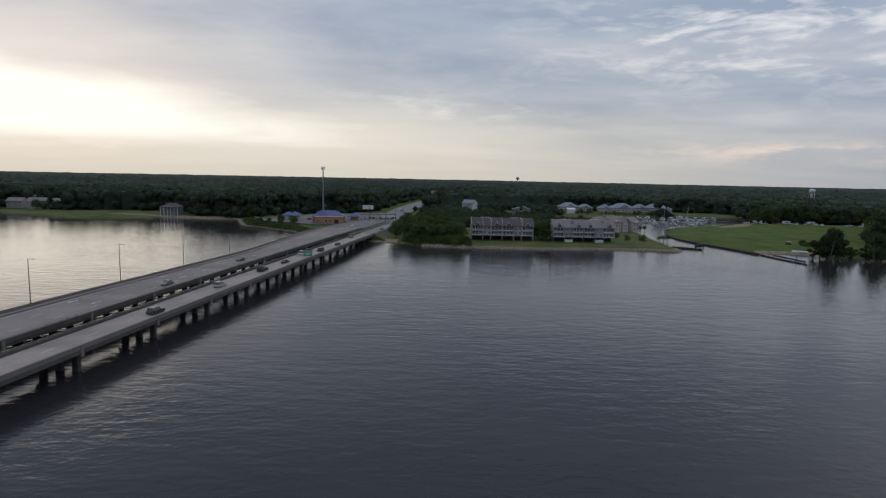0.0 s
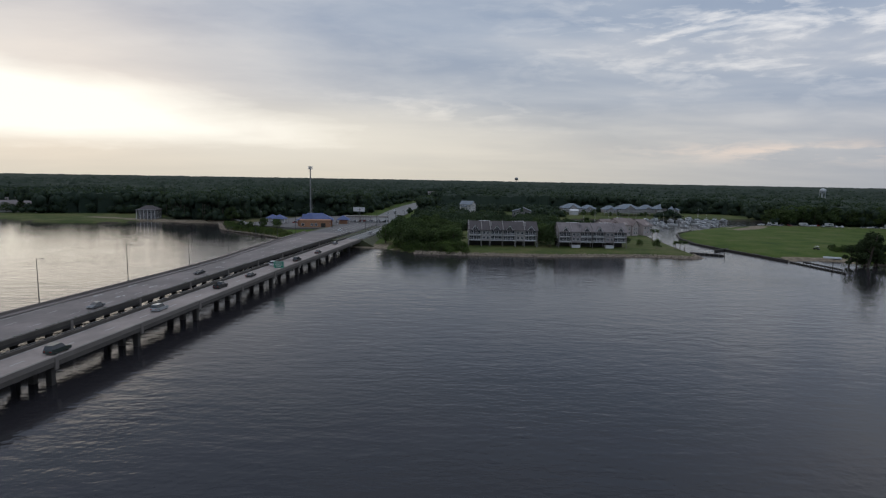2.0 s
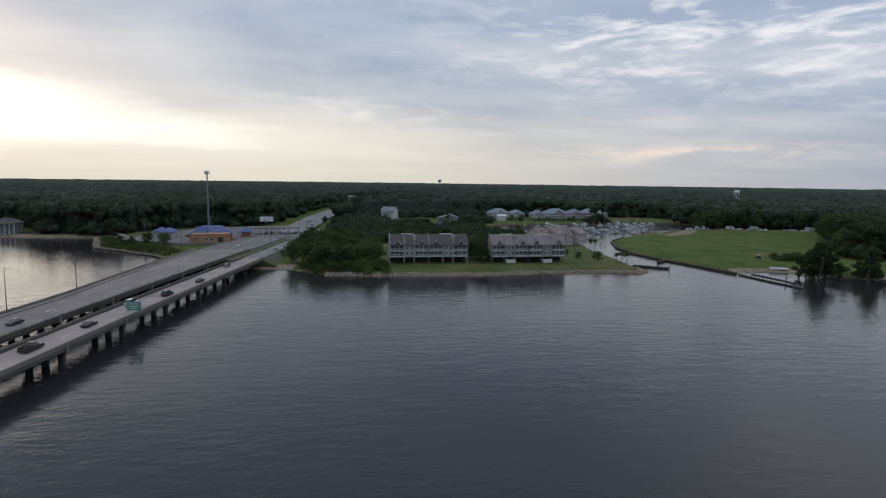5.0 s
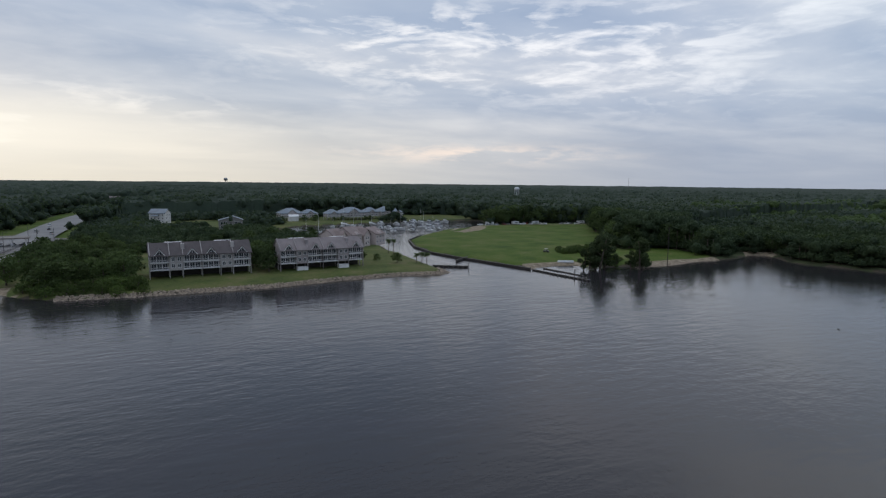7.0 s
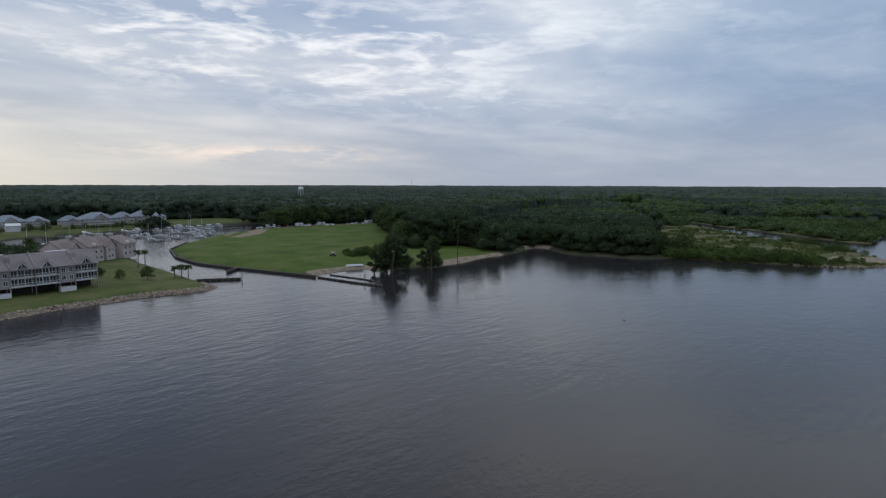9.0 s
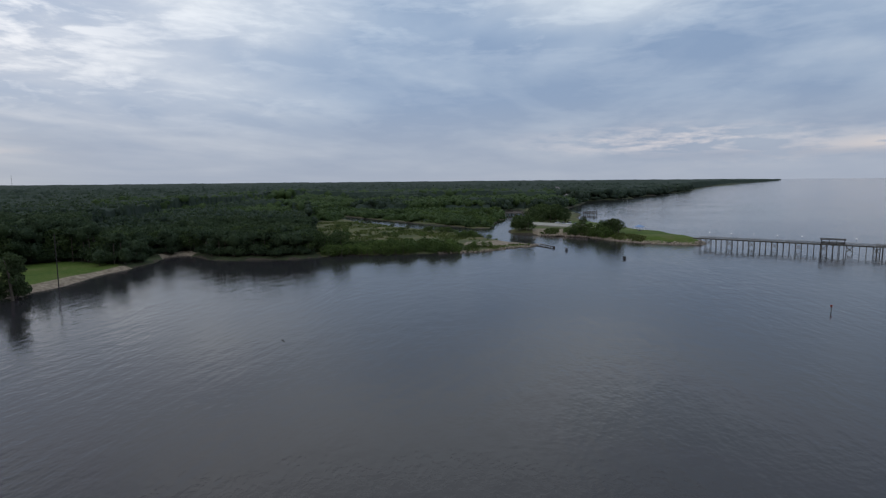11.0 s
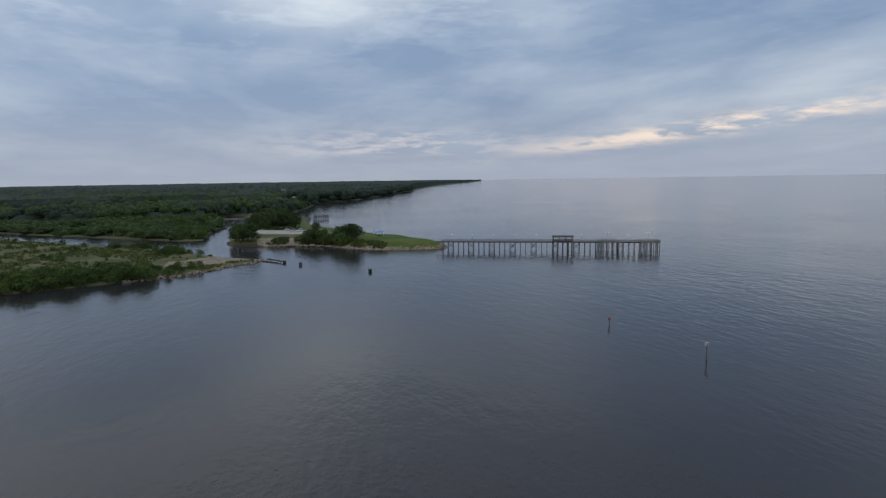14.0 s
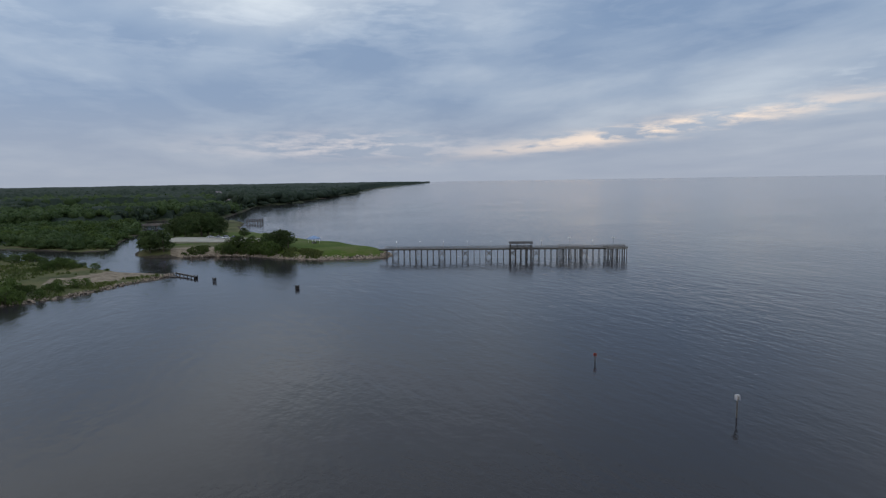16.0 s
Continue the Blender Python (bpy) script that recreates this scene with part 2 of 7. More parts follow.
def water_material():
    mat = bpy.data.materials.new("river_water")
    mat.use_nodes = True
    nt = mat.node_tree
    N, K = nt.nodes.new, nt.links.new
    bs = nt.nodes["Principled BSDF"]
    bs.inputs["Base Color"].default_value = (0.024, 0.022, 0.024, 1)
    bs.inputs["Roughness"].default_value, bs.inputs["IOR"].default_value = 0.08, 1.33
    geo = N("ShaderNodeNewGeometry")

    def layer(scale, detail, squeeze, turn, kind="ShaderNodeTexNoise"):
        mp = N("ShaderNodeMapping")
        mp.inputs["Scale"].default_value = squeeze
        mp.inputs["Rotation"].default_value = (0, 0, radians(turn))
        K(geo.outputs["Position"], mp.inputs[0])
        n = N(kind)
        n.inputs["Scale"].default_value = scale
        n.inputs["Detail"].default_value = detail
        K(mp.outputs[0], n.inputs["Vector"])
        return n.outputs[0]

    normal = None
    # long swell, wind ripples, and fine ripples in patches
    patch = layer(0.012, 3, (1, 1, 1), 0)
    # sheltered near the bridge, rougher towards the open water in the east
    sep = N("ShaderNodeSeparateXYZ")
    K(geo.outputs["Position"], sep.inputs[0])
    open_water = N("ShaderNodeMapRange")
    open_water.inputs[1].default_value, open_water.inputs[2].default_value = -20.0, 260.0
    open_water.inputs[3].default_value, open_water.inputs[4].default_value = 0.80, 1.0
    K(sep.outputs[0], open_water.inputs[0])
    for scale, detail, squeeze, turn, power, dist in ((0.050, 2, (0.65, 1.3, 1), 6, 1.0, 0.16), (0.17, 2, (0.6, 1.35, 1), -8, 1.0, 0.14), (0.34, 2, (0.6, 1.4, 1), 12, 1.0, 0.15), (0.9, 3, (0.9, 1.1, 1), -20, 1.0, 0.080)):
        b = N("ShaderNodeBump")
        b.inputs["Distance"].default_value = dist
        mr = N("ShaderNodeMapRange")
        mr.inputs[1].default_value, mr.inputs[2].default_value = 0.35, 0.65
        mr.inputs[3].default_value, mr.inputs[4].default_value = power * 0.45, power
        K(patch, mr.inputs[0])
        wind = N("ShaderNodeMath")
        wind.operation, wind.use_clamp = "MULTIPLY", True
        K(mr.outputs[0], wind.inputs[0]), K(open_water.outputs[0], wind.inputs[1]), K(wind.outputs[0], b.inputs["Strength"])
        K(layer(scale, detail, squeeze, turn), b.inputs["Height"])
        if normal is not None:
            K(normal, b.inputs["Normal"])
        normal = b.outputs[0]
    K(normal, bs.inputs["Normal"])
    return mat


def ground_material():
    """Forest floor, grass, sand and mud by the zone attribute of the sheet."""
    mat = bpy.data.materials.new("ground")
    mat.use_nodes = True
    nt = mat.node_tree
    N, K = nt.nodes.new, nt.links.new
    bs = nt.nodes["Principled BSDF"]
    bs.inputs["Roughness"].default_value = 0.95
    bs.inputs["Specular IOR Level"].default_value = 0.15
    at = N("ShaderNodeVertexColor")
    at.layer_name = "zone"
    sep = N("ShaderNodeSeparateColor")
    K(at.outputs[0], sep.inputs[0])
    geo = N("ShaderNodeNewGeometry")

    def nz(scale, detail=5):
        n = N("ShaderNodeTexNoise")
        n.inputs["Scale"].default_value, n.inputs["Detail"].default_value = scale, detail
        K(geo.outputs["Position"], n.inputs["Vector"])
        return n.outputs[0]

    def ramp(fac, *stops):
        n = N("ShaderNodeValToRGB")
        els = n.color_ramp.elements
        while len(els) < len(stops):
            els.new(0.5)
        for e, (p, c) in zip(els, stops):
            e.position, e.color = p, (*c, 1)
        K(fac, n.inputs[0])
        return n.outputs[0]

    def mix(fac, a, b):
        n = N("ShaderNodeMix")
        n.data_type = "RGBA"
        K(fac, n.inputs[0]), K(a, n.inputs[6]), K(b, n.inputs[7])
        return n.outputs[2]

    def add(a, b, k):
        n = N("ShaderNodeMath")
        n.operation = "MULTIPLY_ADD"
        K(b, n.inputs[0]), K(a, n.inputs[2])
        n.inputs[1].default_value = k
        return n.outputs[0]

    two = add(nz(0.06), nz(0.6), 0.5)
    floor_c = ramp(nz(0.15), (0.35, (0.030, 0.036, 0.018)), (0.65, (0.055, 0.066, 0.028)))
    grass_c = ramp(two, (0.50, (0.034, 0.060, 0.009)), (0.66, (0.055, 0.088, 0.012)), (0.78, (0.070, 0.098, 0.017)), (0.95, (0.105, 0.108, 0.038)))
    scrub_c = ramp(two, (0.52, (0.044, 0.053, 0.022)), (0.68, (0.075, 0.081, 0.031)), (0.82, (0.101, 0.099, 0.039)), (0.97, (0.138, 0.110, 0.061)))
    sand_c = ramp(nz(0.5), (0.3, (0.135, 0.104, 0.072)), (0.7, (0.297, 0.239, 0.171)))
    mud_c = ramp(nz(0.8), (0.3, (0.03, 0.026, 0.02)), (0.7, (0.08, 0.065, 0.045)))

    def edged(ch):
        n = N("ShaderNodeMapRange")
        n.inputs[1].default_value, n.inputs[2].default_value = 0.42, 0.58
        K(add(ch, nz(0.35), 0.16), n.inputs[0])
        return n.outputs[0]

    col = mix(edged(sep.outputs[0]), floor_c, grass_c)
    col = mix(edged(at.outputs[1]), col, scrub_c)
    col = mix(edged(sep.outputs[1]), col, sand_c)
    col = mix(edged(sep.outputs[2]), col, mud_c)
    K(col, bs.inputs["Base Color"])
    b = N("ShaderNodeBump")
    b.inputs["Strength"].default_value, b.inputs["Distance"].default_value = 0.5, 0.25
    K(nz(1.6), b.inputs["Height"]), K(b.outputs[0], bs.inputs["Normal"])
    return mat


def leaf_material(name, dark, light, per_object=0.25, lump=0.0):
    """Foliage: light and dark sprays, some light passing through; lump roughens closed crowns."""
    mat = bpy.data.materials.new(name)
    mat.use_nodes = True
    nt = mat.node_tree
    N, K = nt.nodes.new, nt.links.new
    bs = nt.nodes["Principled BSDF"]
    bs.inputs["Roughness"].default_value = 0.75
    bs.inputs["Specular IOR Level"].default_value = 0.2
    geo = N("ShaderNodeNewGeometry")

    def nz(scale, detail):
        n = N("ShaderNodeTexNoise")
        n.inputs["Scale"].default_value, n.inputs["Detail"].default_value = scale, detail
        K(geo.outputs["Position"], n.inputs["Vector"])
        return n.outputs[0]

    def madd(a, k, b):
        s = N("ShaderNodeMath")
        s.operation = "MULTIPLY_ADD"
        K(a, s.inputs[0]), K(b, s.inputs[2])
        s.inputs[1].default_value = k
        return s.outputs[0]

    mix = madd(geo.outputs["Random Per Island"], 0.30, nz(0.03, 4))
    if lump:
        mix = madd(nz(0.9, 6), 0.55, madd(nz(0.25, 4), 0.25, mix))
    r = N("ShaderNodeValToRGB")
    lo, hi = (0.45, 0.90) if not lump else (0.80, 1.30)
    mr0 = N("ShaderNodeMapRange")
    mr0.inputs[1].default_value, mr0.inputs[2].default_value = lo, hi
    K(mix, mr0.inputs[0]), K(mr0.outputs[0], r.inputs[0])
    r.color_ramp.elements[0].color, r.color_ramp.elements[1].color = (*dark, 1), (*light, 1)
    hsv = N("ShaderNodeHueSaturation")
    mr = N("ShaderNodeMapRange")
    mr.inputs[3].default_value, mr.inputs[4].default_value = 1 - per_object, 1 + per_object
    K(N("ShaderNodeObjectInfo").outputs["Random"], mr.inputs[0]), K(mr.outputs[0], hsv.inputs["Value"])
    K(r.outputs[0], hsv.inputs["Color"]), K(hsv.outputs[0], bs.inputs["Base Color"])
    if lump:
        b = N("ShaderNodeBump")
        b.inputs["Strength"].default_value, b.inputs["Distance"].default_value = 0.55, lump
        K(nz(0.7, 6), b.inputs["Height"]), K(b.outputs[0], bs.inputs["Normal"])
    tr = N("ShaderNodeBsdfTranslucent")
    K(hsv.outputs[0], tr.inputs[0])
    ms = N("ShaderNodeMixShader")
    ms.inputs[0].default_value = 0.38
    K(bs.outputs[0], ms.inputs[1]), K(tr.outputs[0], ms.inputs[2])
    K(ms.outputs[0], nt.nodes["Material Output"].inputs[0])
    return mat


WATER, GROUND = water_material(), ground_material()
LEAF = leaf_material("leaves_broad", (0.044, 0.068, 0.024), (0.080, 0.112, 0.036))
# far woods: the blue of distance haze is mixed into these leaf colours
CANOPY_FAR = leaf_material("haze_tinted_canopy", (0.032, 0.050, 0.034), (0.054, 0.076, 0.048), 0.0, 0.8)
CANOPY_MARSH = leaf_material("marsh_canopy", (0.042, 0.070, 0.024), (0.074, 0.112, 0.034), 0.0, 0.7)
LEAF_CYPRESS = leaf_material("leaves_cypress", (0.038, 0.056, 0.024), (0.066, 0.090, 0.036))
LEAF_BRIGHT = leaf_material("leaves_marsh", (0.050, 0.080, 0.022), (0.100, 0.140, 0.036))
LEAF_SCRUB = leaf_material("leaves_scrub", (0.066, 0.090, 0.028), (0.128, 0.146, 0.046))
CANOPY = leaf_material("canopy", (0.034, 0.054, 0.028), (0.060, 0.086, 0.036), 0.0, 0.9)
BARK = material("bark", (0.10, 0.08, 0.06), 0.95, grain=0.5, grain_scale=3, bump=0.5)
CONCRETE = material("concrete", (0.227, 0.197, 0.176), 0.85, grain=0.25, grain_scale=2.5, stain=0.5, stain_scale=0.15, bump=0.2, tint=(0.14, 0.12, 0.105))
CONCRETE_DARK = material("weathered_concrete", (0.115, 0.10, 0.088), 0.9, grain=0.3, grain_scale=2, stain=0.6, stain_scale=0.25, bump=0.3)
DECK_NEAR = material("concrete_roadway", (0.370, 0.305, 0.272), 0.85, grain=0.34, grain_scale=1.1, stain=0.75, stain_scale=0.10, bump=0.15, tint=(0.20, 0.165, 0.15))
DECK_FAR = material("worn_roadway", (0.265, 0.220, 0.204), 0.85, grain=0.36, grain_scale=1.1, stain=0.75, stain_scale=0.09, bump=0.15, tint=(0.14, 0.12, 0.11))
ASPHALT = material("asphalt", (0.165, 0.150, 0.143), 0.9, grain=0.25, grain_scale=2, stain=0.5, stain_scale=0.06, bump=0.2)
ROADWAY_PALE = material("sunbleached_road", (0.211, 0.202, 0.194), 0.9, grain=0.2, grain_scale=1.5, stain=0.4, stain_scale=0.05, bump=0.1)
PAINT_WHITE = material("road_paint", (0.55, 0.54, 0.50), 0.7, grain=0.35, grain_scale=3)
STEEL = material("galvanised_steel", (0.28, 0.28, 0.28), 0.45, 0.8, grain=0.3, grain_scale=5, stain=0.3)
STEEL_DARK = material("dark_steel", (0.07, 0.07, 0.072), 0.5, 0.5, grain=0.3, grain_scale=5, stain=0.3)
SIDING = material("lilac_grey_siding", (0.324, 0.284, 0.284), 0.8, grain=0.2, grain_scale=0.9, stain=0.35, stain_scale=0.3, bump=0.15, per_object=0.06)
SIDING_WHITE = material("white_siding", (0.627, 0.598, 0.589), 0.8, grain=0.15, grain_scale=1.2, stain=0.25, stain_scale=0.3, bump=0.1)
SIDING_PINK = material("pinkish_stucco", (0.528, 0.440, 0.414), 0.85, grain=0.15, grain_scale=1.4, stain=0.3, stain_scale=0.3, bump=0.15)
TRIM_WHITE = material("white_trim", (0.630, 0.612, 0.612), 0.6, grain=0.15, grain_scale=3)
SHINGLE = material("brown_grey_shingle", (0.106, 0.089, 0.089), 0.95, grain=0.45, grain_scale=2.2, stain=0.5, stain_scale=0.3, bump=0.5, bump_scale=3, per_object=0.1)
SHINGLE_PALE = material("pale_taupe_shingle", (0.240, 0.204, 0.200), 0.95, grain=0.4, grain_scale=2.2, stain=0.4, stain_scale=0.3, bump=0.5, bump_scale=3)
SHINGLE_PINK = material("terracotta_shingle", (0.264, 0.204, 0.188), 0.95, grain=0.4, grain_scale=2.2, stain=0.4, stain_scale=0.3, bump=0.5, bump_scale=3)
METAL_ROOF = material("blue_grey_metal_roof", (0.176, 0.209, 0.242), 0.5, 0.3, grain=0.25, grain_scale=1.5, stain=0.5, stain_scale=0.2)
BLUE_ROOF = material("blue_metal_roof", (0.068, 0.099, 0.243), 0.55, 0.1, grain=0.3, grain_scale=1.5, stain=0.4, stain_scale=0.2)
ORANGE_WALL = material("orange_stucco", (0.42, 0.215, 0.125), 0.85, grain=0.2, grain_scale=1.5, stain=0.35, stain_scale=0.3, bump=0.1)
GLASS_DARK = material("dark_window_glass", (0.03, 0.034, 0.04), 0.08, spec=0.8)
WOOD_GREY = material("weathered_wood", (0.162, 0.149, 0.132), 0.9, grain=0.5, grain_scale=3, stain=0.5, stain_scale=0.5, bump=0.5, per_object=0.12)
WOOD_DARK = material("tarred_wood", (0.045, 0.038, 0.033), 0.85, grain=0.5, grain_scale=3, stain=0.4, stain_scale=0.6, bump=0.5, per_object=0.15)
STONE = material("riprap_stone", (0.290, 0.229, 0.172), 0.95, grain=0.4, grain_scale=2.5, bump=0.6, bump_scale=3, per_island=0.4)
RUBBER = material("rubber", (0.02, 0.02, 0.02), 0.9)
GREEN_SIGN = material("green_sign_paint", (0.03, 0.23, 0.15), 0.5, grain=0.1, grain_scale=3)
GELCOAT = material("white_gelcoat", (0.551, 0.556, 0.560), 0.35, grain=0.12, grain_scale=2, stain=0.25)
CANVAS_BLUE = material("navy_canvas", (0.05, 0.07, 0.13), 0.9, grain=0.2)
SIDING_GREY = material("pale_grey_siding", (0.378, 0.347, 0.333), 0.8, grain=0.2, grain_scale=1.0, stain=0.35, stain_scale=0.3, bump=0.12)
COLUMN = material("dark_concrete", (0.065, 0.056, 0.05), 0.8, grain=0.3, grain_scale=2, stain=0.5, stain_scale=0.4, bump=0.3)

# ---- building blocks ----
class Shape:
    """Vertices and faces of one part, gathered piece by piece."""

    def __init__(self):
        self.v, self.f = [], []

    def add(self, verts, faces):
        k = len(self.v)
        self.v += [tuple(p) for p in verts]
        self.f += [tuple(i + k for i in q) for q in faces]
        return self

    def box(self, x0, x1, y0, y1, z0, z1, m=None, bevel=0.0):
        if bevel:
            b = bevel
            v, f = [], []
            for z, s in ((z0, b), (z0 + b, 0), (z1 - b, 0), (z1, b)):
                v += [(x0 + s, y0 + s, z), (x1 - s, y0 + s, z), (x1 - s, y1 - s, z), (x0 + s, y1 - s, z)]
            f = [(3, 2, 1, 0), (12, 13, 14, 15)] + [(4 * r + i, 4 * r + (i + 1) % 4, 4 * r + 4 + (i + 1) % 4, 4 * r + 4 + i) for r in range(3) for i in range(4)]
        else:
            v = [(x0, y0, z0), (x1, y0, z0), (x1, y1, z0), (x0, y1, z0), (x0, y0, z1), (x1, y0, z1), (x1, y1, z1), (x0, y1, z1)]
            f = [(3, 2, 1, 0), (4, 5, 6, 7), (0, 1, 5, 4), (1, 2, 6, 5), (2, 3, 7, 6), (3, 0, 4, 7)]
        if m is not None:
            v = [tuple(m @ Vector(p)) for p in v]
        return self.add(v, f)

    def tube(self, a, b, r0, r1=None, n=8):
        a, b = Vector(a), Vector(b)
        r1 = r0 if r1 is None else r1
        q = (b - a).to_track_quat("Z", "Y")
        v = [a + q @ Vector((r0 * math.cos(2 * math.pi * i / n), r0 * math.sin(2 * math.pi * i / n), 0)) for i in range(n)]
        v += [b + q @ Vector((r1 * math.cos(2 * math.pi * i / n), r1 * math.sin(2 * math.pi * i / n), 0)) for i in range(n)]
        f = [(i, (i + 1) % n, n + (i + 1) % n, n + i) for i in range(n)] + [tuple(reversed(range(n))), tuple(range(n, 2 * n))]
        return self.add(v, f)

    def prism(self, outline, axis, a, b, m=None):
        """An outline of (u, w) pairs, counter-clockwise seen against the axis, pushed from a to b along x, y or z."""
        n = len(outline)
        put = {"x": lambda u, w, s: (s, u, w), "y": lambda u, w, s: (u, s, w), "z": lambda u, w, s: (u, w, s)}[axis]
        v = [put(u, w, a) for u, w in outline] + [put(u, w, b) for u, w in outline]
        f = [(i, (i + 1) % n, n + (i + 1) % n, n + i) for i in range(n)] + [tuple(reversed(range(n))), tuple(range(n, 2 * n))]
        if axis == "y":
            f = [tuple(reversed(q)) for q in f]
        if m is not None:
            v = [tuple(m @ Vector(p)) for p in v]
        return self.add(v, f)

    def mesh(self, name, mat, smooth=False):
        me = bpy.data.meshes.new(name)
        me.from_pydata(self.v, [], self.f)
        if mat:
            me.materials.append(mat)
        if smooth:
            me.polygons.foreach_set("use_smooth", [True] * len(me.polygons))
        me.update()
        return me


def part(name, shape, mat, parent, label="", smooth=False):
    ob = new(name, shape.mesh(name, mat, smooth))
    ob.parent = parent
    return tagged(ob, label)


def thing(name, m, label, category, group="", kind=""):
    ob = new(name)
    ob.matrix_basis = m
    return tagged(ob, label, category, group, kind)


def whole(name, shape, mat, label, category, group="", kind="", m=None, smooth=False):
    ob = new(name, shape.mesh(name, mat, smooth))
    if m is not None:
        ob.matrix_basis = m
    return tagged(ob, label, category, group, kind)


# ---- the lie of the land ----
COAST = [(-5600, 1100), (-1500, 720), (-700, 575), (-500, 525), (-394, 505), (-318, 472), (-254, 473), (-244, 500), (-176, 489), (-152, 432), (-128, 413), (-108, 396), (-97, 384),
         (-80, 368), (-60, 354), (-46, 345), (-32, 345), (-25, 336), (-13, 325.5), (10, 322.3), (33, 321.5), (57, 320.7), (85, 325.5), (112, 326.5), (131, 322.5), (136, 326), (138, 334),
         (140, 357), (143, 388), (145, 421), (152, 456), (152, 490), (112, 500), (106, 585), (140, 612), (220, 630), (300, 638), (340, 628), (312, 573), (269, 541), (244, 532),
         (202, 492), (178, 461), (165, 424), (161.5, 393), (165, 369), (170.5, 347), (173.5, 332), (177, 317), (186, 323), (197, 324), (206, 321), (211, 314), (222, 308), (230, 304.5),
         (240, 301), (250, 299.5), (262, 301.5), (278, 304.5), (292, 303), (312, 304), (330, 311), (339, 305), (331, 294), (321, 280), (323, 264), (328, 240), (342, 226),
         (348, 198), (355, 175), (364, 153), (382, 137), (392, 126), (399, 120.5), (402, 123), (416, 141), (438, 155), (468, 172), (487, 195), (510, 218), (527, 238),
         (562, 273), (630, 318), (700, 362), (720, 372), (650, 322), (597, 266), (557, 223), (533, 197), (507, 166), (509, 156), (575, 154), (618, 147), (692, 150),
         (765, 152), (772, 136), (670, 121), (600, 126), (520, 136), (491, 142), (474, 141), (461, 132), (456, 118), (452, 104), (443, 88), (431, 79), (420, 69), (412, 59), (408, 44),
         (405, 31), (411, 26), (426, 24), (440, 31), (456, 33), (490, 46), (505, 48), (539, 60), (567, 70), (594, 77), (622, 80), (652, 76), (685, 71), (717, 74), (735, 92), (800, 78),
         (930, 46), (1030, 30), (1090, -15), (1200, -78), (1342, -138), (1780, -330), (2007, -416), (2600, -680), (3370, -1005), (4200, -1560), (5600, -2600), (5600, 5600), (-5600, 5600)]
COAST = np.array(COAST, float)


def inside(px, py, poly):
    poly = np.asarray(poly, float)
    hit = np.zeros(np.shape(px), bool)
    for (x0, y0), (x1, y1) in zip(poly, np.roll(poly, -1, 0)):
        cross = (y0 > py) != (y1 > py)
        hit ^= cross & (px < (x1 - x0) * (py - y0) / (y1 - y0 + 1e-12) + x0)
    return hit


def edge_distance(px, py, poly):
    poly = np.asarray(poly, float)
    best = np.full(np.shape(px), 1e9)
    for (x0, y0), (x1, y1) in zip(poly, np.roll(poly, -1, 0)):
        dx, dy = x1 - x0, y1 - y0
        t = np.clip(((px - x0) * dx + (py - y0) * dy) / (dx * dx + dy * dy), 0, 1)
        best = np.minimum(best, (px - x0 - t * dx) ** 2 + (py - y0 - t * dy) ** 2)
    return np.sqrt(best)


def inland(px, py):
    """Metres from the waterline, positive on land."""
    px, py = np.asarray(px, float), np.asarray(py, float)
    d = edge_distance(px, py, COAST)
    return np.where(inside(px, py, COAST), d, -d)


def rough_noise(px, py, size, seed=0):
    """Smooth value noise from -1 to 1 with cells of that size."""
    u, w = np.asarray(px) / size + 37.2 * seed, np.asarray(py) / size - 11.7 * seed
    i, j = np.floor(u), np.floor(w)
    fu, fw = u - i, w - j
    fu, fw = fu * fu * (3 - 2 * fu), fw * fw * (3 - 2 * fw)

    def h(a, b):
        s = np.sin(a * 127.1 + b * 311.7 + seed * 17.3) * 43758.5453
        return (s - np.floor(s)) * 2 - 1

    return (h(i, j) * (1 - fu) + h(i + 1, j) * fu) * (1 - fw) + (h(i, j + 1) * (1 - fu) + h(i + 1, j + 1) * fu) * fw


FIELD = [(160, 330), (158, 420), (180, 468), (206, 497), (246, 537), (290, 556), (400, 536), (392, 506), (350, 462), (300, 395), (268, 355), (284, 350), (297, 344), (298, 322), (294, 300), (240, 296), (190, 320)]
TOWN = [(-36, 318), (150, 316), (168, 470), (156, 490), (232, 640), (345, 640), (335, 712), (120, 712), (60, 706), (8, 704), (-4, 650), (0, 560), (-30, 470)]
ROADSIDE = [(-172, 492), (-160, 420), (-100, 365), (-28, 340), (-20, 440), (-22, 640), (2, 900), (34, 1150), (-18, 1150), (-62, 800), (-76, 620), (-84, 560), (-140, 556)]
LEFT_LAWN = [(-560, 500), (-520, 535), (-400, 532), (-330, 545), (-262, 560), (-240, 530), (-238, 492), (-250, 470), (-330, 466)]
PENINSULA = [(338, 232), (340, 190), (398, 112), (430, 140), (500, 190), (600, 306), (540, 316), (430, 272)]
MARSH = [(490, 148), (720, 140), (740, 420), (640, 420), (560, 300), (590, 262), (540, 200)]
POINT = [(398, 15), (398, 100), (466, 146), (780, 128), (745, 70), (560, 50)]
CLEARING = [(812, 345), (850, 348), (880, 420), (935, 545), (885, 548), (850, 440)]
SWAMP = [(300, 320), (315, 225), (345, 215), (430, 272), (540, 318), (640, 430), (560, 470), (420, 420), (330, 360)]


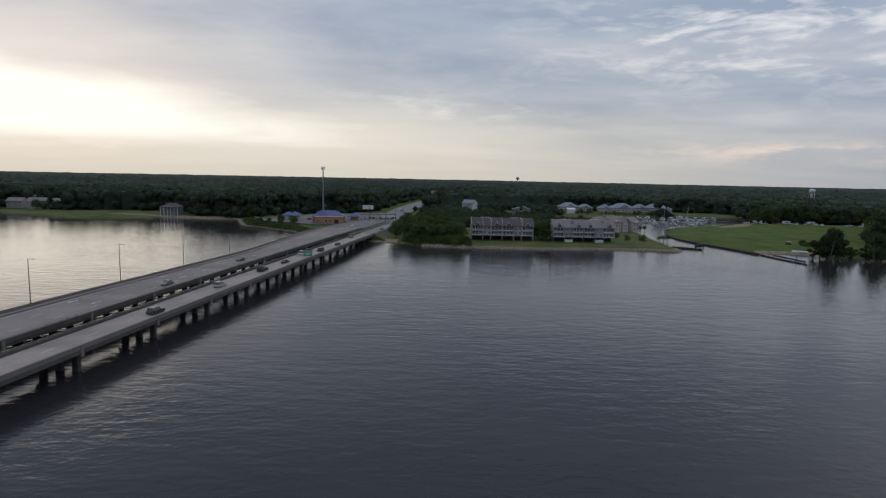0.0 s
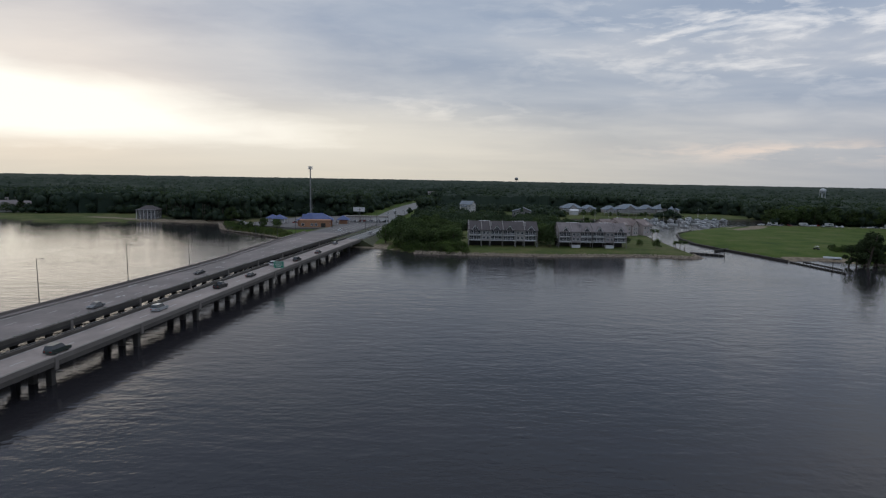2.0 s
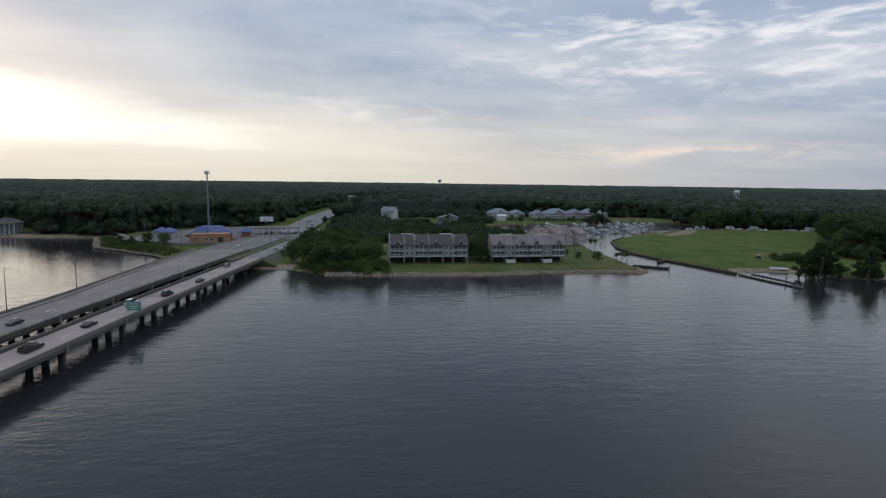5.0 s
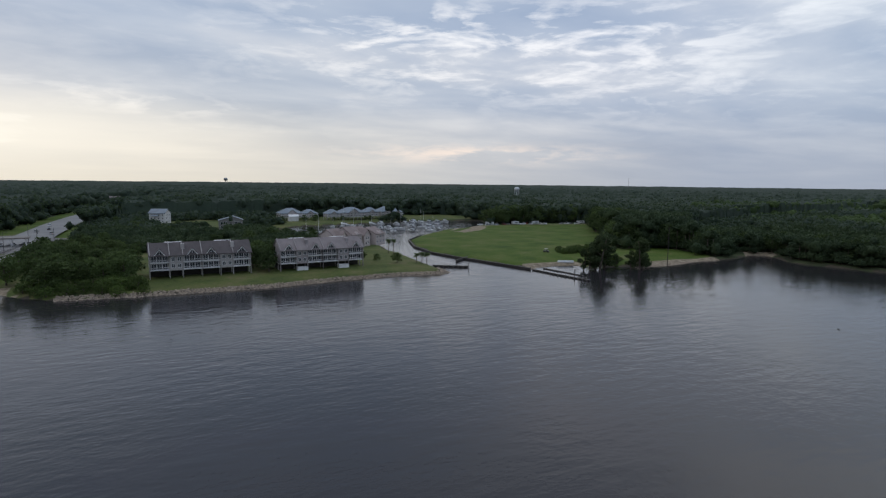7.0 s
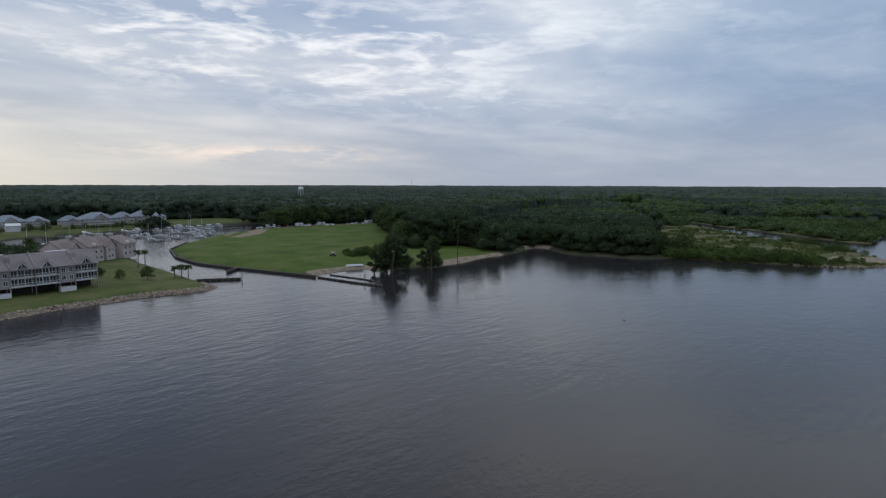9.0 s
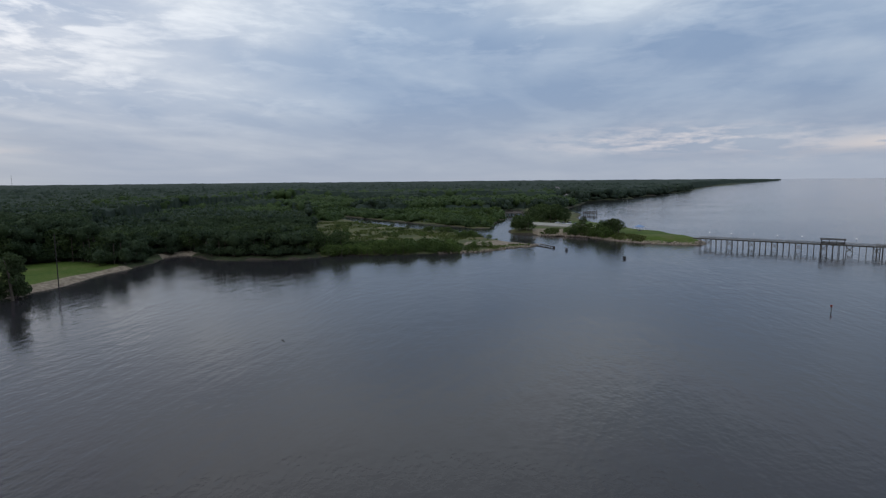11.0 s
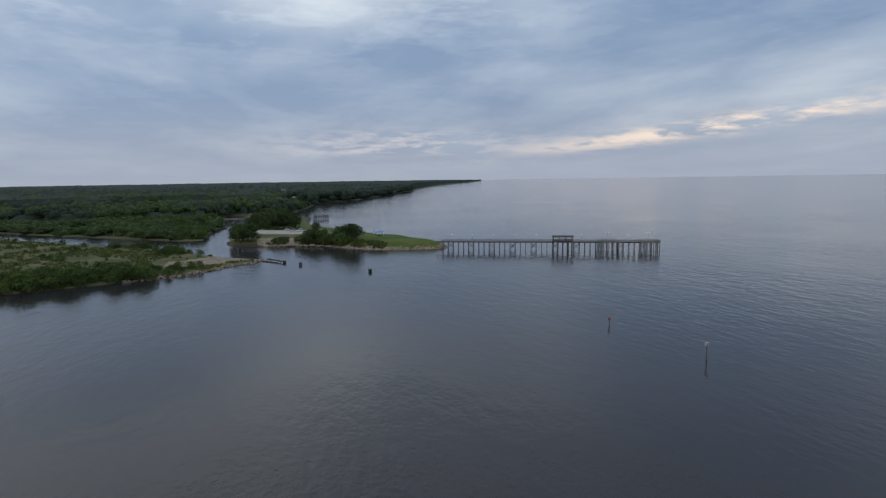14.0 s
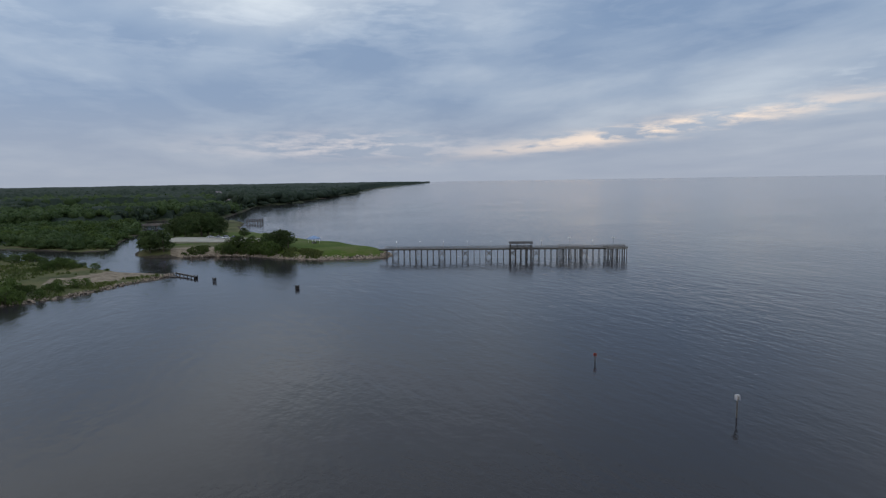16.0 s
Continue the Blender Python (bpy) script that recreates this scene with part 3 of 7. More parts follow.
def ground_z(px, py, sd=None):
    sd = inland(px, py) if sd is None else sd
    z = np.clip(sd * 0.38, -3.0, 1.35) + np.clip((sd - 6) * 0.03, 0, 0.75) + np.clip((sd - 60) * 0.004, 0, 1.2)
    flat = (sd > 0) & (inside(px, py, PENINSULA) | inside(px, py, MARSH))
    z = np.where(flat, z * 0.45, z)
    z = z + np.where(inside(px, py, POINT), np.clip((sd - 1.5) * 0.3, 0, 2.0) * np.clip((500 - np.asarray(px)) / 40, 0, 1), 0)
    return z + np.where(sd > 2, 0.12 * rough_noise(px, py, 9, 3), 0)


def gz(x, y):
    return float(ground_z(np.array([float(x)]), np.array([float(y)]))[0])


def zone_of(px, py):
    """Grass, sand and mud weights of the ground."""
    sd = inland(px, py)
    grass = inside(px, py, FIELD) | inside(px, py, TOWN) | inside(px, py, LEFT_LAWN) | inside(px, py, ROADSIDE) | inside(px, py, POINT) | inside(px, py, CLEARING)
    scrub = inside(px, py, PENINSULA) | inside(px, py, MARSH) | (inside(px, py, ROADSIDE) & (px < -104)) | (inside(px, py, POINT) & (px > 575)) | (inside(px, py, POINT) & (py > 80) & (px < 500))
    sand = np.zeros(np.shape(px), bool)
    for poly in ([(238, 290), (232, 306), (262, 309), (290, 308), (296, 304), (292, 296)], [(-62, 340), (-58, 360), (-30, 352), (-28, 338)],
                 [(178, 312), (180, 330), (208, 330), (212, 312)], [(238, 488), (262, 500), (292, 540), (282, 548), (262, 520), (236, 498)],
                 [(386, 152), (394, 166), (404, 162), (418, 146), (412, 132), (402, 124), (394, 138)], [(448, 92), (456, 118), (464, 126), (478, 122), (470, 106), (458, 94)], [(612, 254), (620, 264), (664, 262), (704, 259), (738, 252), (732, 244), (690, 248), (650, 252)], [(322, 306), (332, 318), (348, 312), (342, 300)],
                 [(-300, 505), (-290, 512), (-170, 500), (-172, 484)]):
        sand |= inside(px, py, poly)
    mud = (sd < 1.2)
    return grass.astype(float), sand.astype(float), np.where(sand, 0.0, mud), np.where(scrub, 1.0, np.where(inside(px, py, TOWN) | inside(px, py, LEFT_LAWN), 0.44, 0.0))


def graded(lo, hi, fine0, fine1, step, grow=1.18):
    mid = list(np.arange(fine0, fine1 + 0.1, step))
    s, x = step, fine1
    while x < hi:
        s *= grow
        x += s
        mid.append(min(x, hi))
    s, x = step, fine0
    while x > lo:
        s *= grow
        x -= s
        mid.insert(0, max(x, lo))
    return np.array(mid)


def build_ground():
    xs, ys = graded(-5600, 5600, -460, 780, 4.0), graded(-2600, 5600, -10, 720, 4.0)
    X, Y = np.meshgrid(xs, ys)
    sd = inland(X, Y)
    Z = ground_z(X, Y, sd)
    n, m = len(xs), len(ys)
    verts = np.stack([X.ravel(), Y.ravel(), Z.ravel()], -1)
    idx = np.arange(n * m).reshape(m, n)
    quads = np.stack([idx[:-1, :-1], idx[:-1, 1:], idx[1:, 1:], idx[1:, :-1]], -1).reshape(-1, 4)
    me = bpy.data.meshes.new("ground")
    me.from_pydata(verts.tolist(), [], quads.tolist())
    me.polygons.foreach_set("use_smooth", [True] * len(me.polygons))
    att = me.color_attributes.new("zone", "FLOAT_COLOR", "POINT")
    g, s, d, c = zone_of(X.ravel(), Y.ravel())
    att.data.foreach_set("color", np.stack([g, s, d, c], -1).ravel())
    me.materials.append(GROUND)
    me.update()
    tagged(new("ground", me), "low river shore of grass, sand and dark forest floor", "ground", kind="structure")


build_ground()


def build_water():
    """One sheet of water; over the open river mouth it lifts a little far out, so that it ends at the height of the true horizon."""
    rings = [600, 1500, 2400] + list(range(2600, 5001, 200)) + [30000]
    turns = np.radians(np.arange(0, 360, 2.0))
    lift = lambda r, deg: 16.0 * np.clip((r - 2600) / 2300, 0, 1) ** 2 * np.clip((deg - 108) / 5, 0, 1) * np.clip((200 - deg) / 10, 0, 1)
    v, f, n = [(110, 115, 0)], [], len(turns)
    for r in rings:
        v += [(110 + r * math.sin(q), 115 + r * math.cos(q), float(lift(r, math.degrees(q)))) for q in turns]
    f += [(0, 1 + (i + 1) % n, 1 + i) for i in range(n)]
    for k in range(len(rings) - 1):
        o = 1 + k * n
        f += [(o + i, o + (i + 1) % n, o + n + (i + 1) % n, o + n + i) for i in range(n)]
    whole("water", Shape().add(v, f), WATER, "wide calm dark river with wind ripples under an evening sky", "water", kind="structure", smooth=True)


build_water()


# ---- woods ----
TOWN_WOODS = [[(-20, 470), (14, 440), (52, 440), (60, 470), (52, 540), (20, 560), (30, 606), (-2, 690), (-14, 640), (-16, 560)],
              [(0, 676), (60, 690), (128, 676), (128, 716), (-10, 716)], [(60, 395), (100, 400), (106, 440), (86, 520), (66, 520), (56, 440)], [(82, 600), (126, 618), (124, 640), (84, 640)]]
GLADES = [(628, 258, 11), (646, 257, 10), (664, 256, 10), (682, 255, 9), (700, 253, 9), (718, 250, 9), (732, 248, 9), (27, 655, 19), (74, 572, 17), (27, 640, 14), (57, 581, 12), (42, 622, 11), (36, 630, 10), (-35, 1123, 22), (17, 1392, 30), (88, 2019, 40), (-452, 629, 20), (-404, 590, 18), (-486, 733, 24), (-579, 792, 24), (1028, 58, 22), (1178, 78, 22), (-398, 552, 26), (-422, 558, 20), (12, 1010, 26), (60, 1120, 24), (110, 1240, 26), (-245, 510, 20)]
def canopy_height(px, py):
    """Height of the woods' top above the ground, 0 where none grow."""
    sd = inland(px, py)
    h = 19.0 + 3.0 * rough_noise(px, py, 90, 5) + 1.5 * rough_noise(px, py, 35, 6)
    h = np.where(inside(px, py, SWAMP), 11.5 + 2.0 * rough_noise(px, py, 40, 7), h)
    h = np.where(inside(px, py, MARSH), 5.5 + 3.0 * rough_noise(px, py, 30, 8), h)
    h = np.where((px > 560) & (px < 1000) & (py > 60) & (py < 500) & ~inside(px, py, MARSH) & ~inside(px, py, SWAMP), 12.0 + 3.5 * rough_noise(px, py, 60, 9), h)
    for poly in (FIELD, TOWN, ROADSIDE, LEFT_LAWN, PENINSULA, POINT, CLEARING):
        h = np.where(inside(px, py, poly), 0, h)
    for poly in TOWN_WOODS:
        h = np.where(inside(px, py, poly), 8.5 + 1.6 * rough_noise(px, py, 25, 12), h)
    for x, y, r in GLADES:
        h = np.where((px - x) ** 2 + (py - y) ** 2 < r * r, 0, h)
    return np.where(sd < 5, 0, h)


def crowns(px, py, size):
    """Rounded crowns packed on a jittered grid: 0 in the gaps, 1 on top, and each crown's own number."""
    u, w = px / size, py / size
    i, j = np.floor(u), np.floor(w)
    best, own = np.full(np.shape(px), 9.0), np.zeros(np.shape(px))
    for di in (-1, 0, 1):
        for dj in (-1, 0, 1):
            a, b = i + di, j + dj
            s1 = np.sin(a * 127.1 + b * 311.7) * 43758.5453
            s2 = np.sin(a * 269.5 + b * 183.3) * 28001.8384
            s1, s2 = s1 - np.floor(s1), s2 - np.floor(s2)
            d = (a + 0.15 + 0.7 * s1 - u) ** 2 + (b + 0.15 + 0.7 * s2 - w) ** 2
            own = np.where(d < best, s1 * 0.5 + s2 * 0.5, own)
            best = np.minimum(best, d)
    return np.sqrt(np.clip(1 - best / 0.75, 0, 1)), own


def build_canopy():
    az = np.radians(np.arange(-52, 112, 0.22))
    rad = 190 * 1.0125 ** np.arange(0, 262)
    A, R = np.meshgrid(az, rad)
    X, Y = 60 + R * np.sin(A), 110 + R * np.cos(A)
    top = canopy_height(X, Y)
    far, fown = crowns(X, Y, 17.0)
    k = np.clip((R - 1500) / 500, 0, 1)
    # dark understorey near by, closed crowns far off
    close, cown = crowns(X, Y, 10.5)
    Z = ground_z(X, Y) + top * ((np.where(top > 14.5, 0.66, 0.30) + 0.22 * close + 0.14 * (cown - 0.5)) * (1 - k) + k * (0.74 + 0.18 * far + 0.16 * (fown - 0.5)))
    n, m = len(az), len(rad)
    keep = top > 0
    reach = np.maximum(13.0, R * 0.02)
    for dx, dy in ((1, 0), (-1, 0), (0, 1), (0, -1)):
        keep &= canopy_height(X + dx * reach, Y + dy * reach) > 0
    Z = np.where(keep, Z, ground_z(X, Y) - 0.5)
    idx = np.arange(n * m).reshape(m, n)
    quads = np.stack([idx[:-1, :-1], idx[1:, :-1], idx[1:, 1:], idx[:-1, 1:]], -1)
    some_in = keep[:-1, :-1] | keep[:-1, 1:] | keep[1:, 1:] | keep[1:, :-1]
    quads = quads[some_in]
    used = np.unique(quads)
    back = np.full(n * m, -1)
    back[used] = np.arange(len(used))
    verts = np.stack([X.ravel(), Y.ravel(), Z.ravel()], -1)[used]
    me = bpy.data.meshes.new("woods")
    me.from_pydata(verts.tolist(), [], back[quads].tolist())
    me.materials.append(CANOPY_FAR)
    me.update()
    tagged(new("woods", me), "dense dark green woodland canopy reaching the horizon", "woods", kind="stuff")


def build_crowns():
    """Lumpy crowns with ragged leaf sprays, packed to a wood that thins out with distance."""
    rng = np.random.default_rng(5)
    bm = bmesh.new()
    bmesh.ops.create_icosphere(bm, subdivisions=2, radius=1.0)
    unit = np.array([v.co[:] for v in bm.verts])
    tri = np.array([[v.index for v in f.verts] for f in bm.faces])
    bm.free()
    pts = []
    for k in range(46):
        r0, r1 = 190 * 1.053 ** k, 190 * 1.053 ** (k + 1)
        gap = max(5.4, 0.0125 * r0)
        count = int(math.radians(160) * (r1 * r1 - r0 * r0) / 2 / gap ** 2)
        r = np.sqrt(rng.uniform(r0 * r0, r1 * r1, count))
        a = np.radians(rng.uniform(-50, 110, count))
        pts.append(np.stack([60 + r * np.sin(a), 110 + r * np.cos(a), np.full(count, gap), r], -1))
    pts = np.concatenate(pts)
    top = canopy_height(pts[:, 0], pts[:, 1])
    pts, top = pts[top > 0], top[top > 0]
    # lower growth closes the front of the woods
    front = np.zeros(len(pts), bool)
    for dx, dy in ((13, 0), (-13, 0), (0, 13), (0, -13)):
        front |= canopy_height(pts[:, 0] + dx, pts[:, 1] + dy) == 0
    front &= pts[:, 3] < 2600
    edge = np.repeat(pts[front], 2, 0)
    edge[:, :2] += rng.normal(0, 2.5, (len(edge), 2))
    etop = np.repeat(top[front], 2) * rng.uniform(0.30, 0.62, len(edge))
    dry = inland(edge[:, 0], edge[:, 1]) > 1.0
    pts, top = np.concatenate([pts, edge[dry]]), np.concatenate([top, etop[dry]])
    n = len(pts)
    base = ground_z(pts[:, 0], pts[:, 1])
    tall = top * rng.uniform(0.84, 1.09, n)
    wide = pts[:, 2] * rng.uniform(0.48, 0.86, n)
    high = np.minimum(tall * 0.55, wide * rng.uniform(0.75, 1.45, n))
    low = pts[:, 3] > 420
    bright = inside(pts[:, 0], pts[:, 1], MARSH) | ((pts[:, 0] > 520) & (pts[:, 0] < 1100) & (pts[:, 1] > 60) & (pts[:, 1] < 560) & (rough_noise(pts[:, 0], pts[:, 1], 80, 4) > -0.25))
    coarse = bmesh.new()
    bmesh.ops.create_icosphere(coarse, subdivisions=1, radius=1.0)
    unit1 = np.array([v.co[:] for v in coarse.verts])
    tri1 = np.array([[v.index for v in f.verts] for f in coarse.faces])
    coarse.free()
    body = np.where(pts[:, 3] < 430, 0.66, np.where(pts[:, 3] < 900, 0.74, 0.88))
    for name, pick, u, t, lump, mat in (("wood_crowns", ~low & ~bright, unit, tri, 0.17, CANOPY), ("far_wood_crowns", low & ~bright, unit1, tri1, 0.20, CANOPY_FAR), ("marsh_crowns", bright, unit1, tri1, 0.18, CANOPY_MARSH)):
        p, m = pts[pick], pick.sum()
        turn = rng.uniform(0, 6.28, m)
        c, s = np.cos(turn)[:, None], np.sin(turn)[:, None]
        k = body[pick][:, None] * (1 + rng.normal(0, lump, (m, len(u))))
        x = (u[None, :, 0] * c - u[None, :, 1] * s) * k * wide[pick][:, None] + p[:, 0][:, None]
        y = (u[None, :, 0] * s + u[None, :, 1] * c) * k * wide[pick][:, None] + p[:, 1][:, None]
        z = u[None, :, 2] * k * high[pick][:, None] + (base + tall - high)[pick][:, None]
        verts = np.stack([x, y, z], -1).reshape(-1, 3)
        faces = (t[None] + (np.arange(m) * len(u))[:, None, None]).reshape(-1, 3)
        me = bpy.data.meshes.new(name)
        me.from_pydata(verts.tolist(), [], faces.tolist())
        me.polygons.foreach_set("use_smooth", [True] * len(me.polygons))
        me.materials.append(mat)
        me.update()
        tagged(new(name, me), "closed wood of dark green broadleaf crowns" if mat is not CANOPY_MARSH else "light green thicket of marsh trees", "woods", kind="stuff")
    # sprays of leaves on the crowns
    per = np.where(pts[:, 3] < 430, 170, np.where(pts[:, 3] < 760, 34, np.where(pts[:, 3] < 1100, 14, 3)))
    own = np.repeat(np.arange(n), per)
    d = rng.normal(size=(len(own), 3))
    d /= np.linalg.norm(d, axis=1)[:, None]
    d[:, 2] = np.abs(d[:, 2]) - 0.25
    q = rng.uniform(0.62, 1.25, len(own))
    p = np.stack([pts[own, 0] + d[:, 0] * q * wide[own], pts[own, 1] + d[:, 1] * q * wide[own], (base + tall - high)[own] + d[:, 2] * q * high[own]], -1)
    size = np.where(pts[own, 3] < 430, 0.55, 0.16 + 0.0012 * pts[own, 3]) * rng.uniform(0.6, 1.4, len(own))
    d1 = rng.normal(size=(len(own), 3))
    d1 /= np.linalg.norm(d1, axis=1)[:, None]
    d2 = np.cross(d1, rng.normal(size=(len(own), 3)))
    d2 /= np.linalg.norm(d2, axis=1)[:, None]
    d1, d2 = d1 * size[:, None], d2 * size[:, None] * 0.7
    for name, pick, mat in (("wood_foliage", ~bright[own], CANOPY), ("marsh_foliage", bright[own], CANOPY_MARSH)):
        quad = np.stack([p - d1, p - d2 * 0.9, p + d1 * 0.9, p + d2], 1)[pick].reshape(-1, 3)
        me = bpy.data.meshes.new(name)
        me.from_pydata(quad.tolist(), [], np.arange(len(quad)).reshape(-1, 4).tolist())
        me.materials.append(mat)
        me.update()
        tagged(new(name, me), "ragged sprays of leaves on the woodland canopy", "foliage", kind="stuff")
    # trunks along the front of the woods
    tr = Shape()
    sd = inland(pts[:, 0], pts[:, 1])
    for i in np.nonzero((pts[:, 3] < 520) & (sd < 40))[0][:500]:
        x, y = pts[i, :2]
        tr.tube((x, y, base[i] - 0.5), (x, y, base[i] + tall[i] * 0.7), 0.28, 0.15, 5)
    whole("wood_trunks", tr, BARK, "grey trunks at the front of the woods", "trunks", kind="stuff")


build_crowns()
build_canopy()


def leaf_cloud(rng, blobs, count, size):
    """Leaf clumps as small bent quads scattered through the shells of the given blobs (centre, radii)."""
    s = Shape()
    weights = np.array([b[1][0] * b[1][1] for b in blobs])
    pick = rng.choice(len(blobs), count, p=weights / weights.sum())
    for k in pick:
        (cx, cy, cz), (rx, ry, rz) = blobs[k]
        d = rng.normal(size=3)
        d /= np.linalg.norm(d)
        q = rng.uniform(0.55, 1.05)
        p = np.array([cx + rx * d[0] * q, cy + ry * d[1] * q, cz + rz * d[2] * q])
        u = rng.normal(size=3)
        u /= np.linalg.norm(u)
        w = np.cross(u, d + rng.normal(size=3) * 0.7)
        w /= np.linalg.norm(w) + 1e-6
        u, w = u * size * rng.uniform(0.6, 1.3), w * size * rng.uniform(0.5, 1.0)
        s.add([p - u, p - w + d * size * 0.2, p + u, p + w + d * size * 0.2], [(0, 1, 2), (0, 2, 3)])
    return s


def make_tree(seed, height, spread, bare, leaf, name="tree", label="dark green broadleaf tree with a ragged crown", clumps=420, narrow=False):
    """Trunk with limbs and an uneven crown with gaps; the base stands at the origin."""
    rng = np.random.default_rng(seed)
    root = thing(name, pose(0, 0, -200), label, "tree")
    t = Shape()
    r = height * 0.018 + 0.05
    bend = Vector((rng.normal() * 0.4, rng.normal() * 0.4, height * 0.55))
    t.tube((0, 0, -0.8), (0, 0, 0.5), r * 1.9, r * 1.2, 7)
    t.tube((0, 0, 0.5), bend, r * 1.2, r * 0.7, 7)
    t.tube(bend, bend + Vector((rng.normal() * 0.6, rng.normal() * 0.6, height * 0.34)), r * 0.7, r * 0.15, 6)
    blobs = []
    n = 7 if not narrow else 6
    for i in range(n):
        a = 2.4 * i + rng.uniform(-0.4, 0.4)
        f = (i + 0.5) / n
        z = height * (bare + (1 - bare) * (0.12 + 0.74 * f))
        reach = spread * (0.62 * math.sin(math.pi * (0.25 + 0.62 * f)) + rng.uniform(-0.08, 0.12))
        p = Vector((math.cos(a) * reach, math.sin(a) * reach, z))
        s0 = Vector((0, 0, z - height * 0.13)).lerp(bend, 0.15)
        s0.z = max(z - height * 0.14, height * bare * 0.8)
        t.tube(s0, p, r * 0.42, r * 0.12, 5)
        rr = spread * rng.uniform(0.40, 0.60)
        blobs.append((tuple(p), (rr, rr, rr * rng.uniform(0.62, 0.85))))
    blobs.append(((0, 0, height * 0.86), (spread * 0.42, spread * 0.42, height * 0.13)))
    part("trunk", t, BARK, root)
    part("crown", leaf_cloud(rng, blobs, clumps * 2, spread * 0.095), leaf, root)
    return root


TREES = [make_tree(s, 10 + 0.0 * s, 4.6, 0.14, LEAF) for s in range(5)]
CYPRESS = [make_tree(20 + s, 10.0, 2.6, 0.04, LEAF_CYPRESS, "cypress_tree", "tall dark cypress standing in shallow water", 760, True) for s in range(3)]
BUSHES = [make_tree(40 + s, 3.6, 2.6, 0.02, LEAF_BRIGHT, "bush", "low rounded green bush on the shore", 260) for s in range(3)]


def plant(kind, x, y, height, wide=1.0, z=None, label="", group=""):
    src = kind[int((abs(x) * 7.3 + abs(y) * 3.1)) % len(kind)]
    base = 10.0 if kind is not BUSHES else 3.6
    ob = copy_thing(src, pose(x, y, gz(x, y) - 0.1 if z is None else z, 0, 0, (x * 37.7 + y * 11.3) % 360))
    k = height / base
    ob.scale = (k * wide, k * wide, k)
    tagged(ob, label, "", group)
    return ob


def scatter(kind, poly, count, lo, hi, seed, gap, wide=(0.85, 1.2), label="", group="", shore=2.0):
    rng = np.random.default_rng(seed)
    poly = np.array(poly, float)
    done, tries = [], 0
    while len(done) < count and tries < count * 60:
        tries += 1
        x, y = rng.uniform(poly[:, 0].min(), poly[:, 0].max()), rng.uniform(poly[:, 1].min(), poly[:, 1].max())
        if not inside(np.array([x]), np.array([y]), poly)[0] or inland([x], [y])[0] < shore:
            continue
        if any((x - a) ** 2 + (y - b) ** 2 < gap * gap for a, b in done):
            continue
        done.append((x, y))
        plant(kind, x, y, rng.uniform(lo, hi), rng.uniform(*wide), None, label, group)

# ---- the twin road bridges ----
BRIDGE = pose(-68.2, 149, 0, 0, 0, -6.7)     # x across to the east, y along the bridge towards the land
BENT, BENT_START = 24.9, 6.1


def road_z(s):
    """Height of the roadway along the bridge."""
    return float(np.interp(s, [-500, 90, 170, 240, 310, 420, 700], [4.9, 4.8, 4.4, 3.8, 3.5, 3.2, 3.2]))


def at_bridge(x, s, dz=0.0, turn=0.0):
    return BRIDGE @ pose(x, s, road_z(s) + dz, 0, 0, turn)


def far_edge(s):
    """Outer edge of the wide bridge: it narrows over the river and flares towards the land."""
    return float(np.interp(s, [-400, -5, 45, 90, 110, 150, 190, 240], [-40.5, -38.8, -36.9, -35.6, -36.2, -40.0, -43.5, -47.0]))


def strip(x0, x1, z0, z1, s0, s1, step=12.45):
    """A beam of that cross-section that follows the roadway; a side may follow a curved edge."""
    edge0 = x0 if callable(x0) else lambda s: x0
    edge1 = x1 if callable(x1) else lambda s: x1
    sh = Shape()
    n = max(1, int(round((s1 - s0) / step)))
    v, f = [], []
    for i in range(n + 1):
        s = s0 + (s1 - s0) * i / n
        z = road_z(s)
        a, b = edge0(s), edge1(s)
        v += [(a, s, z + z0), (b, s, z + z0), (b, s, z + z1), (a, s, z + z1)]
    for i in range(n):
        a, b = 4 * i, 4 * i + 4
        f += [(a + k, a + (k + 1) % 4, b + (k + 1) % 4, b + k) for k in range(4)]
    f += [(3, 2, 1, 0), tuple(4 * n + k for k in range(4))]
    sh.add(v, [tuple(reversed(q)) for q in f])
    return sh


